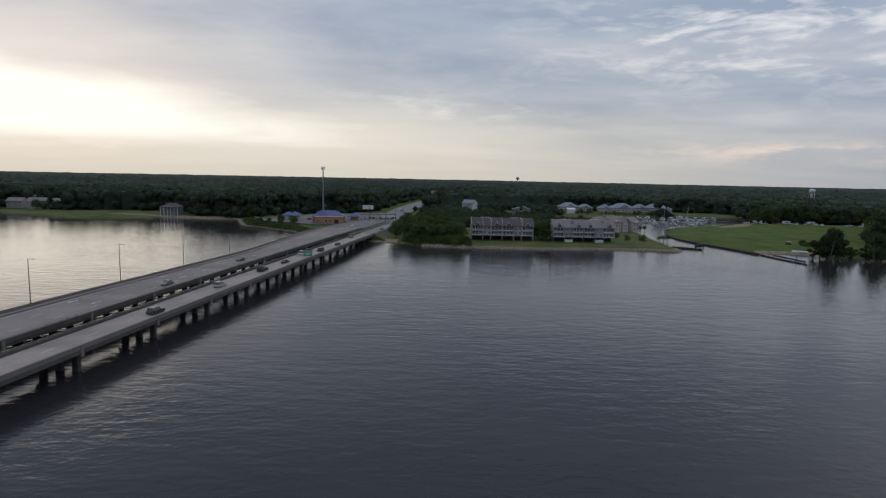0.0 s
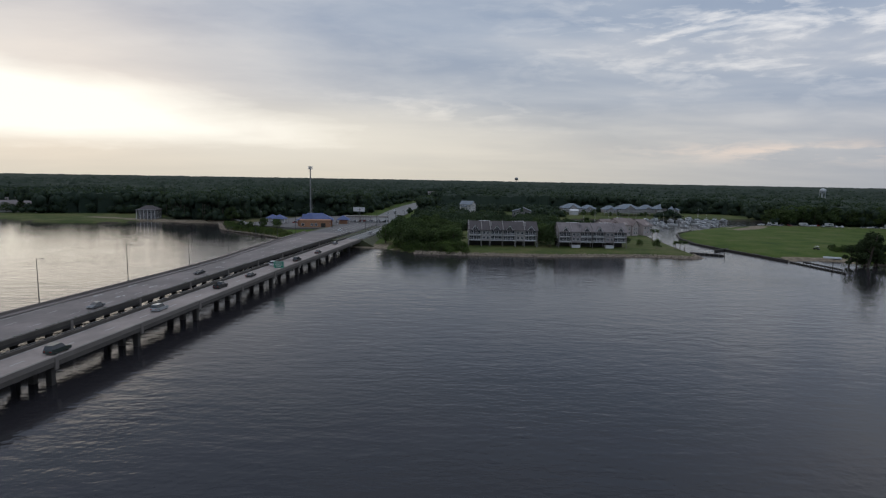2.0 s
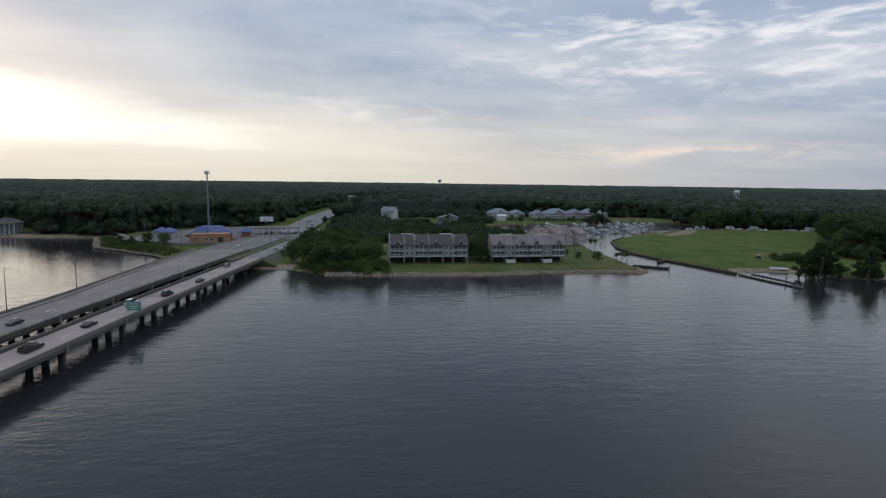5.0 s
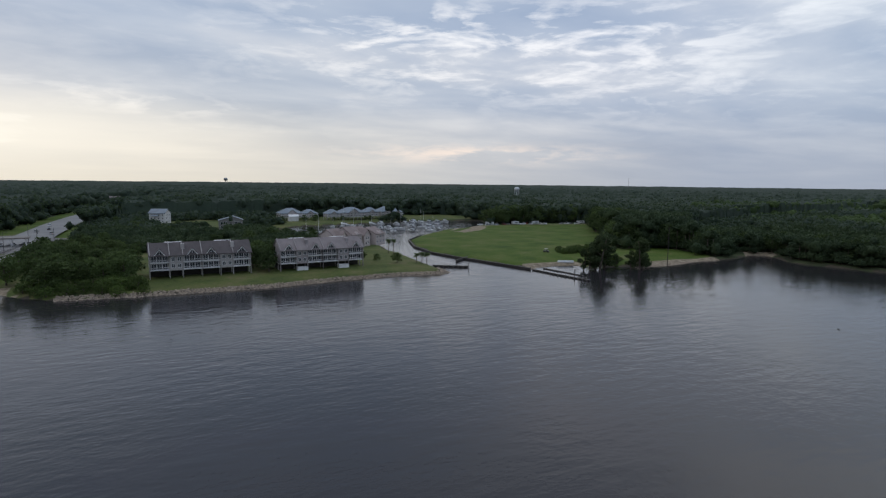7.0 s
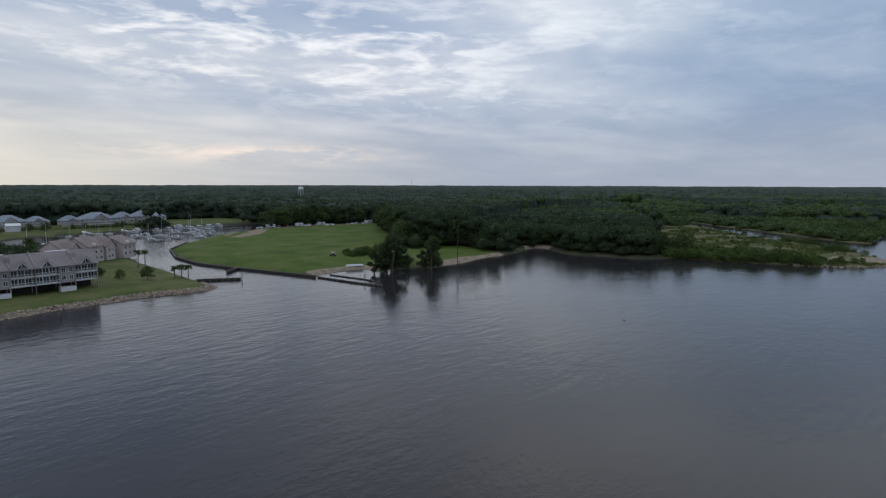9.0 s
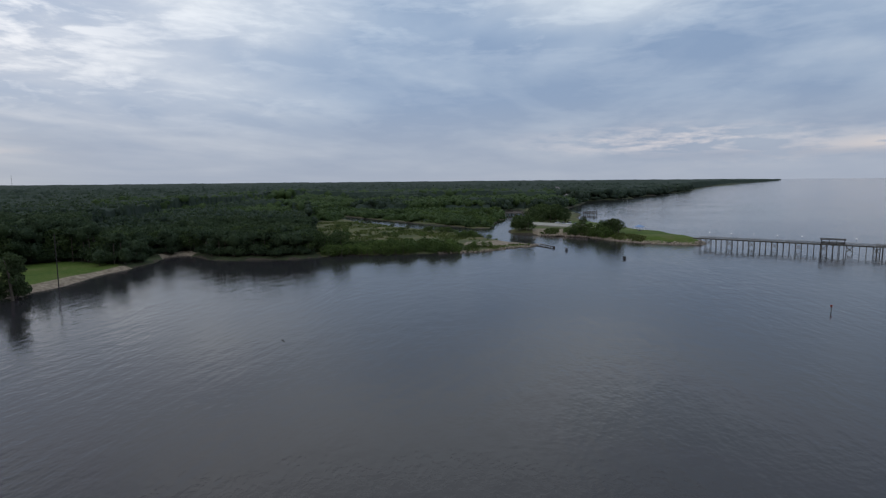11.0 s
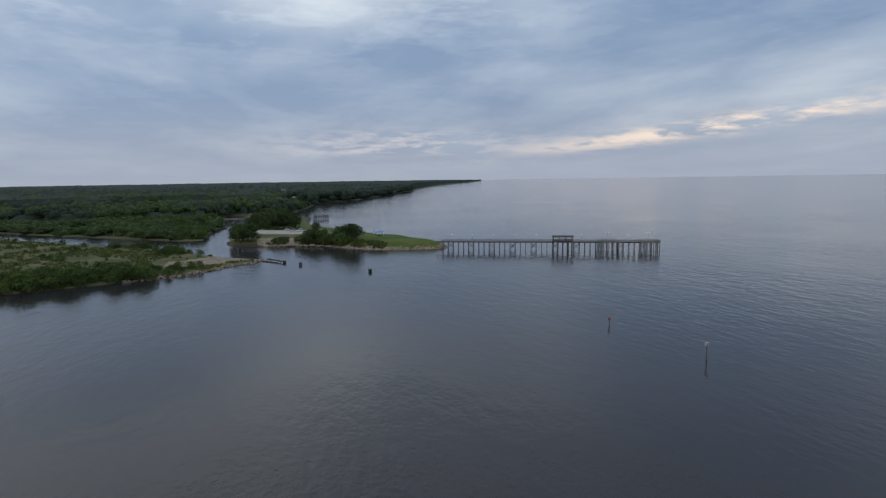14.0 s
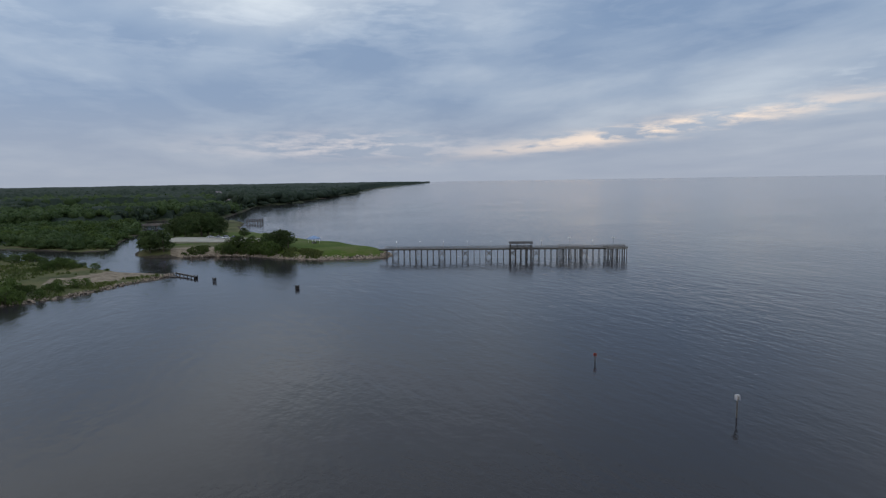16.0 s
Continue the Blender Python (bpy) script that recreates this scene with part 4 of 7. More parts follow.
def build_bridge(name, left, x1, s_end, surface, label):
    """One bridge from its western edge (a function of the distance) to its straight eastern edge."""
    br = thing(name, BRIDGE, label, "bridge")
    s0 = -400
    part("roadway", strip(lambda s: left(s) + 0.45, x1 - 0.45, -0.25, 0.0, s0, s_end), surface, br, "worn concrete roadway")
    right = lambda s: x1
    # parapets facing the gap, beams and piers take the darker concretes
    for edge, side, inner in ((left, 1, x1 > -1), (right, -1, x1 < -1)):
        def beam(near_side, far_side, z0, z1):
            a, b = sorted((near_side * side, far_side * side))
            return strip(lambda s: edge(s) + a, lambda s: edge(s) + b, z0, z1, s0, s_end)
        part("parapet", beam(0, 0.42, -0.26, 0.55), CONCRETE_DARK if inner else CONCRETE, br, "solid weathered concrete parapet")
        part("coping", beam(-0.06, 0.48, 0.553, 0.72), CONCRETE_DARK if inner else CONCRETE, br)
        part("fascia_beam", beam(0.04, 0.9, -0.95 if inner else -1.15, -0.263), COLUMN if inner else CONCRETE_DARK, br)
    n = 4 if x1 > -1 else 7
    for i in range(n):
        f = i / (n - 1)
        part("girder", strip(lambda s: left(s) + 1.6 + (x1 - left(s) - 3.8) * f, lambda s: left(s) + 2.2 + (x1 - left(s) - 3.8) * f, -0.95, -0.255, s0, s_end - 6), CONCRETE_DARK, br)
    m = 3 if n == 4 else 5
    for k in range(-16, int((s_end - BENT_START) / BENT) + 1):
        s = BENT_START + k * BENT
        z, x0 = road_z(s), left(s)
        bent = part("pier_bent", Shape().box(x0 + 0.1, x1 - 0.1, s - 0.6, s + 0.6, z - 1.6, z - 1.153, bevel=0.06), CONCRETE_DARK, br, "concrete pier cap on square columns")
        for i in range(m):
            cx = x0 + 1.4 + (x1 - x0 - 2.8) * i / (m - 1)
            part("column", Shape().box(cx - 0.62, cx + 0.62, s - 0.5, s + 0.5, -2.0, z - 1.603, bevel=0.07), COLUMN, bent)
        for x in (x0, x1):
            part("pilaster", Shape().box(x - 0.14, x + 0.14, s - 0.4, s + 0.4, z - 1.75, z + 0.5), CONCRETE, bent)
    return br


near = build_bridge("road_bridge", lambda s: -10.2, 0.0, 205, DECK_NEAR, "low concrete road bridge on square piers over the river")
far = build_bridge("road_bridge", far_edge, -17.3, 240, DECK_FAR, "wide three-lane concrete road bridge on piers over the river")
part("kerb", strip(lambda s: far_edge(s) + 2.9, lambda s: far_edge(s) + 3.2, 0.004, 0.34, -400, 240), CONCRETE, far)
part("rail", strip(-17.55, -17.45, 0.95, 1.03, -400, 240), STEEL, far, "thin pale metal rail")
part("rail", strip(-10.05, -9.95, 0.95, 1.03, -400, 205), STEEL, near)
for s in np.arange(-100, 200, 3.8):
    for x, b in ((-17.5, far), (-10.0, near)):
        part("rail_post", Shape().box(x - 0.04, x + 0.04, s - 0.05, s + 0.05, road_z(s) + 0.721, road_z(s) + 0.95), STEEL, b)


def lane_marks():
    for x, b, dashed in ((-9.4, near, 0), (-5.2, near, 1), (-1.3, near, 0), (-34.4, far, 0), (-29.4, far, 1), (-23.4, far, 1), (-18.9, far, 0)):
        if dashed:
            for s in np.arange(-60, 200, 12.2):
                part("lane_dash", strip(x - 0.08, x + 0.08, 0.004, 0.012, s, s + 3.2, 3.2), PAINT_WHITE, b)
        else:
            part("edge_line", strip(x - 0.07, x + 0.07, 0.004, 0.012, -200, 200), PAINT_WHITE, b)
    for s in (-8, 33, 48, 88):
        for x in (-32.6, -25.8):
            a = Shape()
            z = road_z(s) + 0.008
            a.add([(x - 0.12, s + 1.2, z), (x + 0.12, s + 1.2, z), (x + 0.12, s + 3.4, z), (x - 0.12, s + 3.4, z)], [(0, 1, 2, 3)])
            a.add([(x - 0.55, s + 1.25, z), (x, s - 0.4, z), (x + 0.55, s + 1.25, z)], [(0, 1, 2)])
            a.add([(x + 0.12, s + 2.6, z), (x + 0.9, s + 2.2, z), (x + 0.9, s + 2.6, z), (x + 0.12, s + 3.0, z)], [(0, 1, 2, 3)])
            part("lane_arrow", a, PAINT_WHITE, far)


lane_marks()


def street_lamp(m, h, arm=1.6, label="slim dark street lamp with one short arm"):
    t = thing("street_lamp", m, label, "street lamp", "lamps along the road")
    part("base_plate", Shape().box(-0.2, 0.2, -0.2, 0.2, 0, 0.12, bevel=0.03), STEEL_DARK, t)
    part("pole", Shape().tube((0, 0, 0.1), (0, 0, h), 0.13, 0.075, 8), STEEL_DARK, t)
    part("arm", Shape().tube((0, 0, h - 0.15), (arm, 0, h), 0.05, 0.045, 6), STEEL_DARK, t)
    part("lamp_head", Shape().box(arm - 0.2, arm + 0.5, -0.16, 0.16, h - 0.1, h + 0.08, bevel=0.04), STEEL_DARK, t)
    return t


lamp = street_lamp(at_bridge(far_edge(19.95) + 0.25, 19.95, 0.72), 11.6)
for k in (-4, -3, -2, -1, 1, 2, 3, 4, 5, 6):
    s = 19.95 + 33.33 * k
    copy_thing(lamp, at_bridge(far_edge(s) + 0.25, s, 0.72))
for x, s, turn in ((-14.4, 268, 0), (-14.4, 300, 0), (-40, 275, 0), (-14.4, 340, 0), (-36, 335, 0), (2.5, 320, 180)):
    p = at_bridge(x, s, 0, turn)
    copy_thing(lamp, Matrix.Translation((0, 0, gz(*p.translation[:2]) + 0.6 - p.translation.z)) @ p)

# the road on land, on its low bank
for x0, x1, surf, nm, s1 in ((-10.2, 0.0, ROADWAY_PALE, "road", 330), (-44, -16.5, ASPHALT, "road", 330)):
    whole(nm, strip(x0, x1, -1.2, 0.0, 205 if x0 > -11 else 240, s1), surf, "worn asphalt approach road to the bridge", "road", kind="structure", m=BRIDGE)
bank = Shape()
v, f = [], []
for i, s in enumerate(np.arange(200, 341, 10)):
    z = road_z(s) - 0.22
    g = -0.5
    v += [(-60, s, g), (-47.5, s, z), (1.0, s, z), (10, s, g)]
    if i:
        a = 4 * i
        f += [(a - 4 + k, a - 3 + k, a + 1 + k, a + k) for k in range(3)]
f += [(0, 3, 2, 1)]
bank.add(v, f)
BANK_GRASS = material("bank_grass", (0.078, 0.086, 0.036), 0.95, grain=0.4, grain_scale=1.5, stain=0.6, stain_scale=0.2, bump=0.4, tint=(0.12, 0.10, 0.07))
whole("embankment", bank, BANK_GRASS, "grassy road embankment behind the bridge abutment", "embankment", kind="structure", m=BRIDGE)
for x0, x1, s in ((-11.2, 0.6, 204), (-47.6, -16.4, 239)):
    whole("abutment", Shape().box(x0, x1, s - 1.0, s + 1.2, -1.0, road_z(s) - 0.35), CONCRETE_DARK, "weathered concrete bridge abutment", "abutment", kind="structure", m=BRIDGE)
# lane lines and guard rails on the approach
for x, s0, s1 in ((-20.5, 241, 329), (-25.0, 241, 329), (-29.5, 241, 329), (-34.0, 241, 329), (-9.3, 206, 329), (-1.2, 206, 329), (-5.2, 206, 329)):
    whole("lane_line", strip(x - 0.09, x + 0.09, 0.006, 0.016, s0, s1), PAINT_WHITE, "worn white line painted on the approach road", "road marking", kind="structure", m=BRIDGE)
for x in (-10.6, -16.2, 0.5):
    gr = thing("guard_rail", BRIDGE, "galvanised steel guard rail on short posts beside the road", "guard rail", "guard rails")
    part("rail", strip(x - 0.05, x + 0.05, 0.45, 0.78, 207, 330), STEEL, gr)
    for s in np.arange(208, 330, 4.0):
        part("post", Shape().box(x - 0.07, x + 0.07, s - 0.07, s + 0.07, road_z(s) - 0.4, road_z(s) + 0.7), STEEL_DARK, gr)
# the road goes on inland
PLAZA = [(-150, 452), (-104, 428), (-70, 430), (-24, 470), (-22, 520), (-60, 560), (-120, 548)]
whole("forecourt", Shape().prism([(x, y) for x, y in PLAZA], "z", 2.0, 3.32), ASPHALT, "grey asphalt forecourt beside the road", "pavement", kind="structure")
ROUTE = [(-48, 470), (-47, 560), (-44, 660), (-37, 760), (-26, 860), (-8, 1000), (40, 1250)]
rt = Shape()
for (xa, ya), (xb, yb) in zip(ROUTE, ROUTE[1:]):
    rt.add([(xa - 13, ya, 3.45), (xa + 11, ya, 3.45), (xb + 11, yb, 3.45), (xb - 13, yb, 3.45)], [(0, 1, 2, 3)])
whole("road", rt, ROADWAY_PALE, "wide pale asphalt road running inland through woods", "road", kind="structure")

sign = thing("road_sign", at_bridge(-0.2, 85, 0.72, 4), "green highway sign with pale border on two posts", "sign")
part("panel", Shape().box(-1.9, 1.9, -0.05, 0.05, 0.5, 3.0, bevel=0.02), GREEN_SIGN, sign)
for x0, x1, z0, z1 in ((-1.8, 1.8, 2.85, 2.92), (-1.8, 1.8, 0.58, 0.65), (-1.8, -1.73, 0.6, 2.9), (1.73, 1.8, 0.6, 2.9)):
    part("border", Shape().box(x0, x1, -0.06, 0.06, z0, z1), PAINT_WHITE, sign, "pale border")
for z, w in ((2.2, 1.2), (1.5, 1.4), (1.0, 0.8)):
    part("text_bar", Shape().box(-w, w, -0.056, 0.056, z, z + 0.28), PAINT_WHITE, sign, "pale illegible line of lettering")
for x in (-1.2, 1.2):
    part("post", Shape().box(x - 0.06, x + 0.06, 0.05, 0.17, 0.0, 2.9), STEEL, sign)


# ---- vehicles ----
CAR_PAINT = {"white": (0.62, 0.62, 0.62), "silver": (0.36, 0.37, 0.38), "black": (0.025, 0.026, 0.028), "dark green": (0.03, 0.045, 0.04), "grey": (0.16, 0.165, 0.17), "red": (0.26, 0.03, 0.025), "blue": (0.04, 0.07, 0.16)}
CAR_PAINT = {k: material("car_paint_" + k.replace(" ", "_"), c, 0.28, 0.1, grain=0.1, stain=0.12) for k, c in CAR_PAINT.items()}
LIGHT_LENS = material("lamp_lens", (0.7, 0.7, 0.68), 0.15)
TAIL_LENS = material("tail_lens", (0.35, 0.02, 0.015), 0.2)


def vehicle(m, colour, style="car", where="on the bridge"):
    """A car, a sport utility vehicle or a pickup, front towards +y."""
    t = thing({"car": "car", "suv": "suv", "pickup": "pickup_truck"}[style], m, f"{colour} {dict(car='sedan car', suv='sport utility vehicle', pickup='pickup truck')[style]} {where}", "car", "cars")
    paint = CAR_PAINT[colour]
    L, h, w = {"car": (4.7, 1.42, 0.91), "suv": (4.9, 1.8, 0.97), "pickup": (5.7, 1.85, 1.0)}[style]
    belt, lowz = h * 0.58, 0.24
    a, b = -L / 2, L / 2
    low = [(a, lowz + 0.12), (a + 0.2, lowz), (b - 0.2, lowz), (b, lowz + 0.15), (b - 0.02, belt * 0.74), (b - 0.5, belt * 0.93), (b - 1.25, belt), (a + 0.12, belt), (a, belt * 0.8)]
    body = Shape()
    n = len(low)
    v = [(sx * (w if 1 < i < 6 or True else w), y, z) for sx in (-1, 1) for i, (y, z) in enumerate(low)]
    v = [(x * (0.94 if z > belt * 0.9 else 1.0), y, z) for x, y, z in v]
    body.add(v, [tuple(range(n)), tuple(reversed(range(n, 2 * n)))] + [(i, n + i, n + (i + 1) % n, (i + 1) % n) for i in range(n)])
    part("body", body, paint, t)
    back = {"car": a + 0.75, "suv": a + 0.1, "pickup": a + 2.3}[style]
    f0 = b - 1.35
    cab = Shape()
    lo, hi = belt + 0.002, h
    q = [(back, lo, 0.92 * w), (f0, lo, 0.92 * w), (f0 - 0.75, hi, 0.72 * w), (back + (0.55 if style == "car" else 0.2), hi, 0.72 * w)]
    v = [(s * x, y, z) for s in (-1, 1) for y, z, x in q]
    cab.add(v, [(0, 1, 2, 3), (7, 6, 5, 4), (0, 4, 5, 1), (1, 5, 6, 2), (3, 2, 6, 7), (0, 3, 7, 4)])
    part("windows", cab, GLASS_DARK, t, "dark tinted glass")
    part("roof", Shape().box(-0.70 * w, 0.70 * w, q[3][0] + 0.05, q[2][0] - 0.05, h - 0.03, h + 0.03, bevel=0.02), paint, t)
    if style == "pickup":
        for x in (-w * 0.93, w * 0.86):
            part("bed_side", Shape().box(x, x + 0.07 * w, a + 0.05, back - 0.02, belt, belt + 0.32), paint, t)
        part("tailgate", Shape().box(-w * 0.86, w * 0.86, a + 0.05, a + 0.12, belt, belt + 0.32), paint, t)
    for x in (-w + 0.02, w - 0.24):
        for y in (a + 0.95, b - 0.95):
            wh = part("wheel", Shape().tube((x, y, 0.34), (x + 0.22, y, 0.34), 0.34, 0.34, 12), RUBBER, t)
            part("rim", Shape().tube((x - 0.01, y, 0.34), (x + 0.23, y, 0.34), 0.2, 0.2, 8), STEEL, wh)
    for x in (-w * 0.85, w * 0.45):
        part("headlight", Shape().box(x, x + w * 0.4, b - 0.12, b + 0.01, belt * 0.6, belt * 0.74), LIGHT_LENS, t)
        part("tail_light", Shape().box(x, x + w * 0.4, a - 0.01, a + 0.1, belt * 0.62, belt * 0.78), TAIL_LENS, t)
    return t


for x, s, colour, style in ((-3.4, -14.5, "dark green", "suv"), (-5.3, 21, "silver", "suv"), (-5.2, 52, "black", "pickup"), (-5.1, 72.7, "black", "car"), (-7.6, 98, "white", "suv"),
                            (-3.6, 112, "black", "suv"), (-3.6, 138, "black", "car"), (-7.2, 176, "grey", "car"), (-3.6, 238, "silver", "car")):
    vehicle(at_bridge(x, s, 0.004), colour, style)
for x, s, colour, style in ((-22.5, 20.7, "grey", "car"), (-24.4, 74, "black", "car"), (-28.4, 255, "white", "car")):
    vehicle(at_bridge(x, s, 0.004, 180), colour, style)

# dirt and weeds along the inner edge of the wide bridge
part("dirt_strip", strip(-18.7, -17.76, 0.004, 0.02, -200, 236), material("road_dirt", (0.075, 0.062, 0.052), 0.95, grain=0.5, grain_scale=3, stain=0.5, stain_scale=0.6), far, "dark dirt along the parapet")
wd = Shape()
rng = np.random.default_rng(9)
for s in np.arange(-90, 230, 1.15):
    if rng.random() < 0.12:
        continue
    h, x = rng.uniform(0.35, 1.0), rng.uniform(-18.6, -17.9)
    for k in range(9):
        a = rng.uniform(0, 6.28)
        dx, dy = 0.16 * math.cos(a), 0.16 * math.sin(a)
        z = road_z(s)
        wd.add([(x, s, z), (x + dx, s + dy, z + h * 0.5), (x + dx * 2, s + dy * 2, z + h), (x + dx * 0.6 - dy * 0.7, s + dy * 0.6 + dx * 0.7, z + h * 0.55)], [(0, 1, 2, 3)])
whole("weeds", wd, LEAF, "dry weeds growing along the bridge parapet", "weeds", kind="stuff", m=BRIDGE)
DRIVE = [(-176, 512), (-150, 470), (-138, 452), (-112, 440)]
dr = Shape()
for (xa, ya), (xb, yb) in zip(DRIVE, DRIVE[1:]):
    dr.add([(xa, ya - 3, 2.72), (xb, yb - 3, 2.72), (xb, yb + 3, 2.72), (xa, ya + 3, 2.72)], [(0, 1, 2, 3)])
whole("driveway", dr, ROADWAY_PALE, "pale gravel driveway along the bank", "road", kind="structure")

# ---- houses ----
def window(parent, x, y, z, w, h, face="-y", frame=TRIM_WHITE, name="window", bars=1):
    """A framed pane standing a little proud of a wall; face is the way it looks."""
    fr = Shape()
    d = 0.07
    turn = {"-y": 0, "+y": 180, "-x": -90, "+x": 90}[face]
    m = pose(x, y, z, 0, 0, turn)
    t = 0.11
    for x0, x1, z0, z1 in ((-w / 2, w / 2, h - t, h), (-w / 2, w / 2, 0, t), (-w / 2, -w / 2 + t, t, h - t), (w / 2 - t, w / 2, t, h - t)):
        fr.box(x0, x1, -d, 0.05, z0, z1, m)
    for k in range(bars):
        xb = -w / 2 + w * (k + 1) / (bars + 1)
        fr.box(xb - 0.05, xb + 0.05, -d + 0.012, 0.05, t, h - t, m)
    wd = part(name, fr, frame, parent)
    part("pane", Shape().box(-w / 2 + t, w / 2 - t, -0.02, 0.04, t, h - t, m), GLASS_DARK, wd)
    return wd


def gable_roof(x0, x1, y0, y1, z0, z1, t=0.25, ridge=None):
    """Two slopes with the ridge along x."""
    r = (y0 + y1) / 2 if ridge is None else ridge
    return Shape().prism([(y0, z0), (r, z1), (y1, z0), (y1, z0 + t), (r, z1 + t * 1.2), (y0, z0 + t)][::-1], "x", x0, x1)


def townhouse_row(m, roof, wall, boxes, label):
    """A row of raised town houses: G is a unit with stacked balconies under a gable, F a flush wall with windows."""
    t = thing("townhouse_row", m, label, "townhouses")
    plan = [("G", 7.1), ("F", 4.9), ("G", 7.1), ("G", 7.1), ("F", 4.9), ("G", 7.1)]
    L, D, z0, z1, zr = sum(w for _, w in plan), 12.5, 3.1, 8.9, 13.4
    ridge = 6.4
    x = 0.0
    # ground floor wall set well back, near-black to paint shade under raised floors
    part("lower_wall", Shape().box(0.4, L - 0.4, 5.6, D - 0.4, -0.6, z0 - 0.02), WOOD_DARK, t, "garage wall coloured as shade under the raised floors")
    part("floor_slab", Shape().box(0, L, 1.7, D, z0, z0 + 0.3), TRIM_WHITE, t)
    end = [(1.7, z0 + 0.302), (D, z0 + 0.302), (D, z1), (ridge, zr - 0.12), (1.7, z1 + 0.7)]
    for a, b in ((0, 0.25), (L - 0.25, L)):
        part("end_wall", Shape().prism(end, "x", a, b), wall, t)
    part("back_wall", Shape().box(0.251, L - 0.251, D - 0.25, D, z0 + 0.302, z1), wall, t)
    part("roof", gable_roof(-0.5, L + 0.5, -0.7, D + 0.6, z1 - 0.12, zr, 0.26, ridge), roof, t, "shingled gable roof")
    for k, (kind, w) in enumerate(plan):
        a, b = x, x + w
        x = b
        mid = (a + b) / 2
        if kind == "F":
            part("bay_wall", Shape().box(a + 0.02, b - 0.02, 0.15, 1.95, z0 - 0.1, z1), wall, t)
            for zz in (z0 + 0.9, z0 + 3.6):
                for dx in (-1.15, 1.15):
                    window(t, mid + dx, 0.15, zz, 1.35, 1.6)
            if boxes:
                part("lattice_box", Shape().box(a + 0.1, b - 0.1, -0.7, 2.5, -0.6, 1.5, bevel=0.04), TRIM_WHITE, t, "white lattice enclosure")
            part("chimney", Shape().box(b - 0.5, b + 0.9, 2.6, 4.2, z1 + 0.4, zr - 0.1, bevel=0.04), wall, t)
            part("roof_deck", Shape().box(a - 1.2, b + 0.4, 6.9, 9.2, zr - 2.2, zr + 0.25, bevel=0.05), TRIM_WHITE, t, "white boxed roof deck behind the ridge")
            continue
        part("front_wall", Shape().box(a + 0.02, b - 0.02, 1.7, 1.95, z0 + 0.302, z1 + 0.4), wall, t)
        # stepped party wall over the roof
        for side in (a, b)[:1 if k else 2]:
            part("party_wall", Shape().prism([(-0.55, z1 - 0.4), (ridge - 0.3, zr - 0.5), (ridge - 0.3, zr + 0.75), (-0.55, z1 + 0.8)], "x", side - 0.13, side + 0.13), wall, t)
        for side in (a, b):
            part("fin_wall", Shape().box(side - 0.12, side + 0.12, -0.1, 1.69, z0, z1 - 0.1), wall, t)
            part("stilt", Shape().box(side - 0.15, side + 0.15, 0.0, 0.3, -0.8, z0 - 0.003), wall, t)
            part("stilt", Shape().box(side - 0.15, side + 0.15, 4.2, 4.5, -0.8, z0 - 0.003), wall, t)
        for zz in (z0 + 0.02, z0 + 2.95):
            bal = part("balcony", Shape().box(a + 0.13, b - 0.13, -0.25, 1.69, zz, zz + 0.26), TRIM_WHITE, t)
            rail = Shape()
            rail.box(a + 0.13, b - 0.13, -0.22, -0.12, zz + 1.16, zz + 1.28)
            rail.box(a + 0.13, b - 0.13, -0.20, -0.14, zz + 0.36, zz + 0.42)
            for i in range(15):
                xb = a + 0.25 + (w - 0.5) * i / 14
                rail.box(xb - 0.018, xb + 0.018, -0.185, -0.155, zz + 0.42, zz + 1.16)
            part("railing", rail, TRIM_WHITE, bal)
            for dx in (-2.0, 0.0, 2.0):
                window(t, mid + dx, 1.7, zz + 0.3, 1.9, 2.3, name="balcony_door")
        # gable dormer
        dw, zb, zp = 2.0, z1 + 0.25, z1 + 2.75
        dm = part("dormer", Shape().prism([(mid - dw, zb), (mid + dw, zb), (mid, zp)], "y", 0.2, 4.0), wall, t)
        rf = Shape()
        for sgn in (-1, 1):
            v = [(mid, -0.55, zp + 0.1), (mid, 4.8, zp + 0.1), (mid + sgn * (dw + 0.5), 4.8, zb - 0.5), (mid + sgn * (dw + 0.5), -0.55, zb - 0.5)]
            v += [(p, q, r + 0.22) for p, q, r in v]
            fs = [(0, 1, 2, 3), (7, 6, 5, 4), (0, 4, 5, 1), (1, 5, 6, 2), (2, 6, 7, 3), (3, 7, 4, 0)]
            rf.add(v, fs if sgn < 0 else [tuple(reversed(q)) for q in fs])
        part("dormer_roof", rf, roof, dm)
        g = Shape()
        for sgn in (-1, 1):
            g.add([(mid + sgn * 0.12, 0.14, zb + 0.35), (mid + sgn * 1.3, 0.14, zb + 0.35), (mid + sgn * 0.12, 0.14, zb + 1.75)], [(0, 1, 2) if sgn > 0 else (2, 1, 0)])
        part("dormer_window", g, GLASS_DARK, dm)
        br = Shape()
        for sgn in (-1, 1):
            br.prism([(mid + sgn * (dw + 0.45), zb - 0.4), (mid, zp + 0.02), (mid, zp - 0.3), (mid + sgn * (dw + 0.1), zb - 0.42)][::sgn], "y", -0.62, -0.5)
        br.box(mid - 0.07, mid + 0.07, 0.08, 0.16, zb + 0.3, zp - 0.4)
        br.box(mid - 1.5, mid + 1.5, 0.08, 0.16, zb + 0.2, zb + 0.34)
        part("barge_board", br, TRIM_WHITE, dm)
    for zz in (z0 + 1.0, z0 + 3.7):
        for yy in (4.5, 9.0):
            window(t, 0.0, yy, zz, 1.0, 1.4, "-x")
            window(t, L, yy, zz, 1.0, 1.4, "+x")
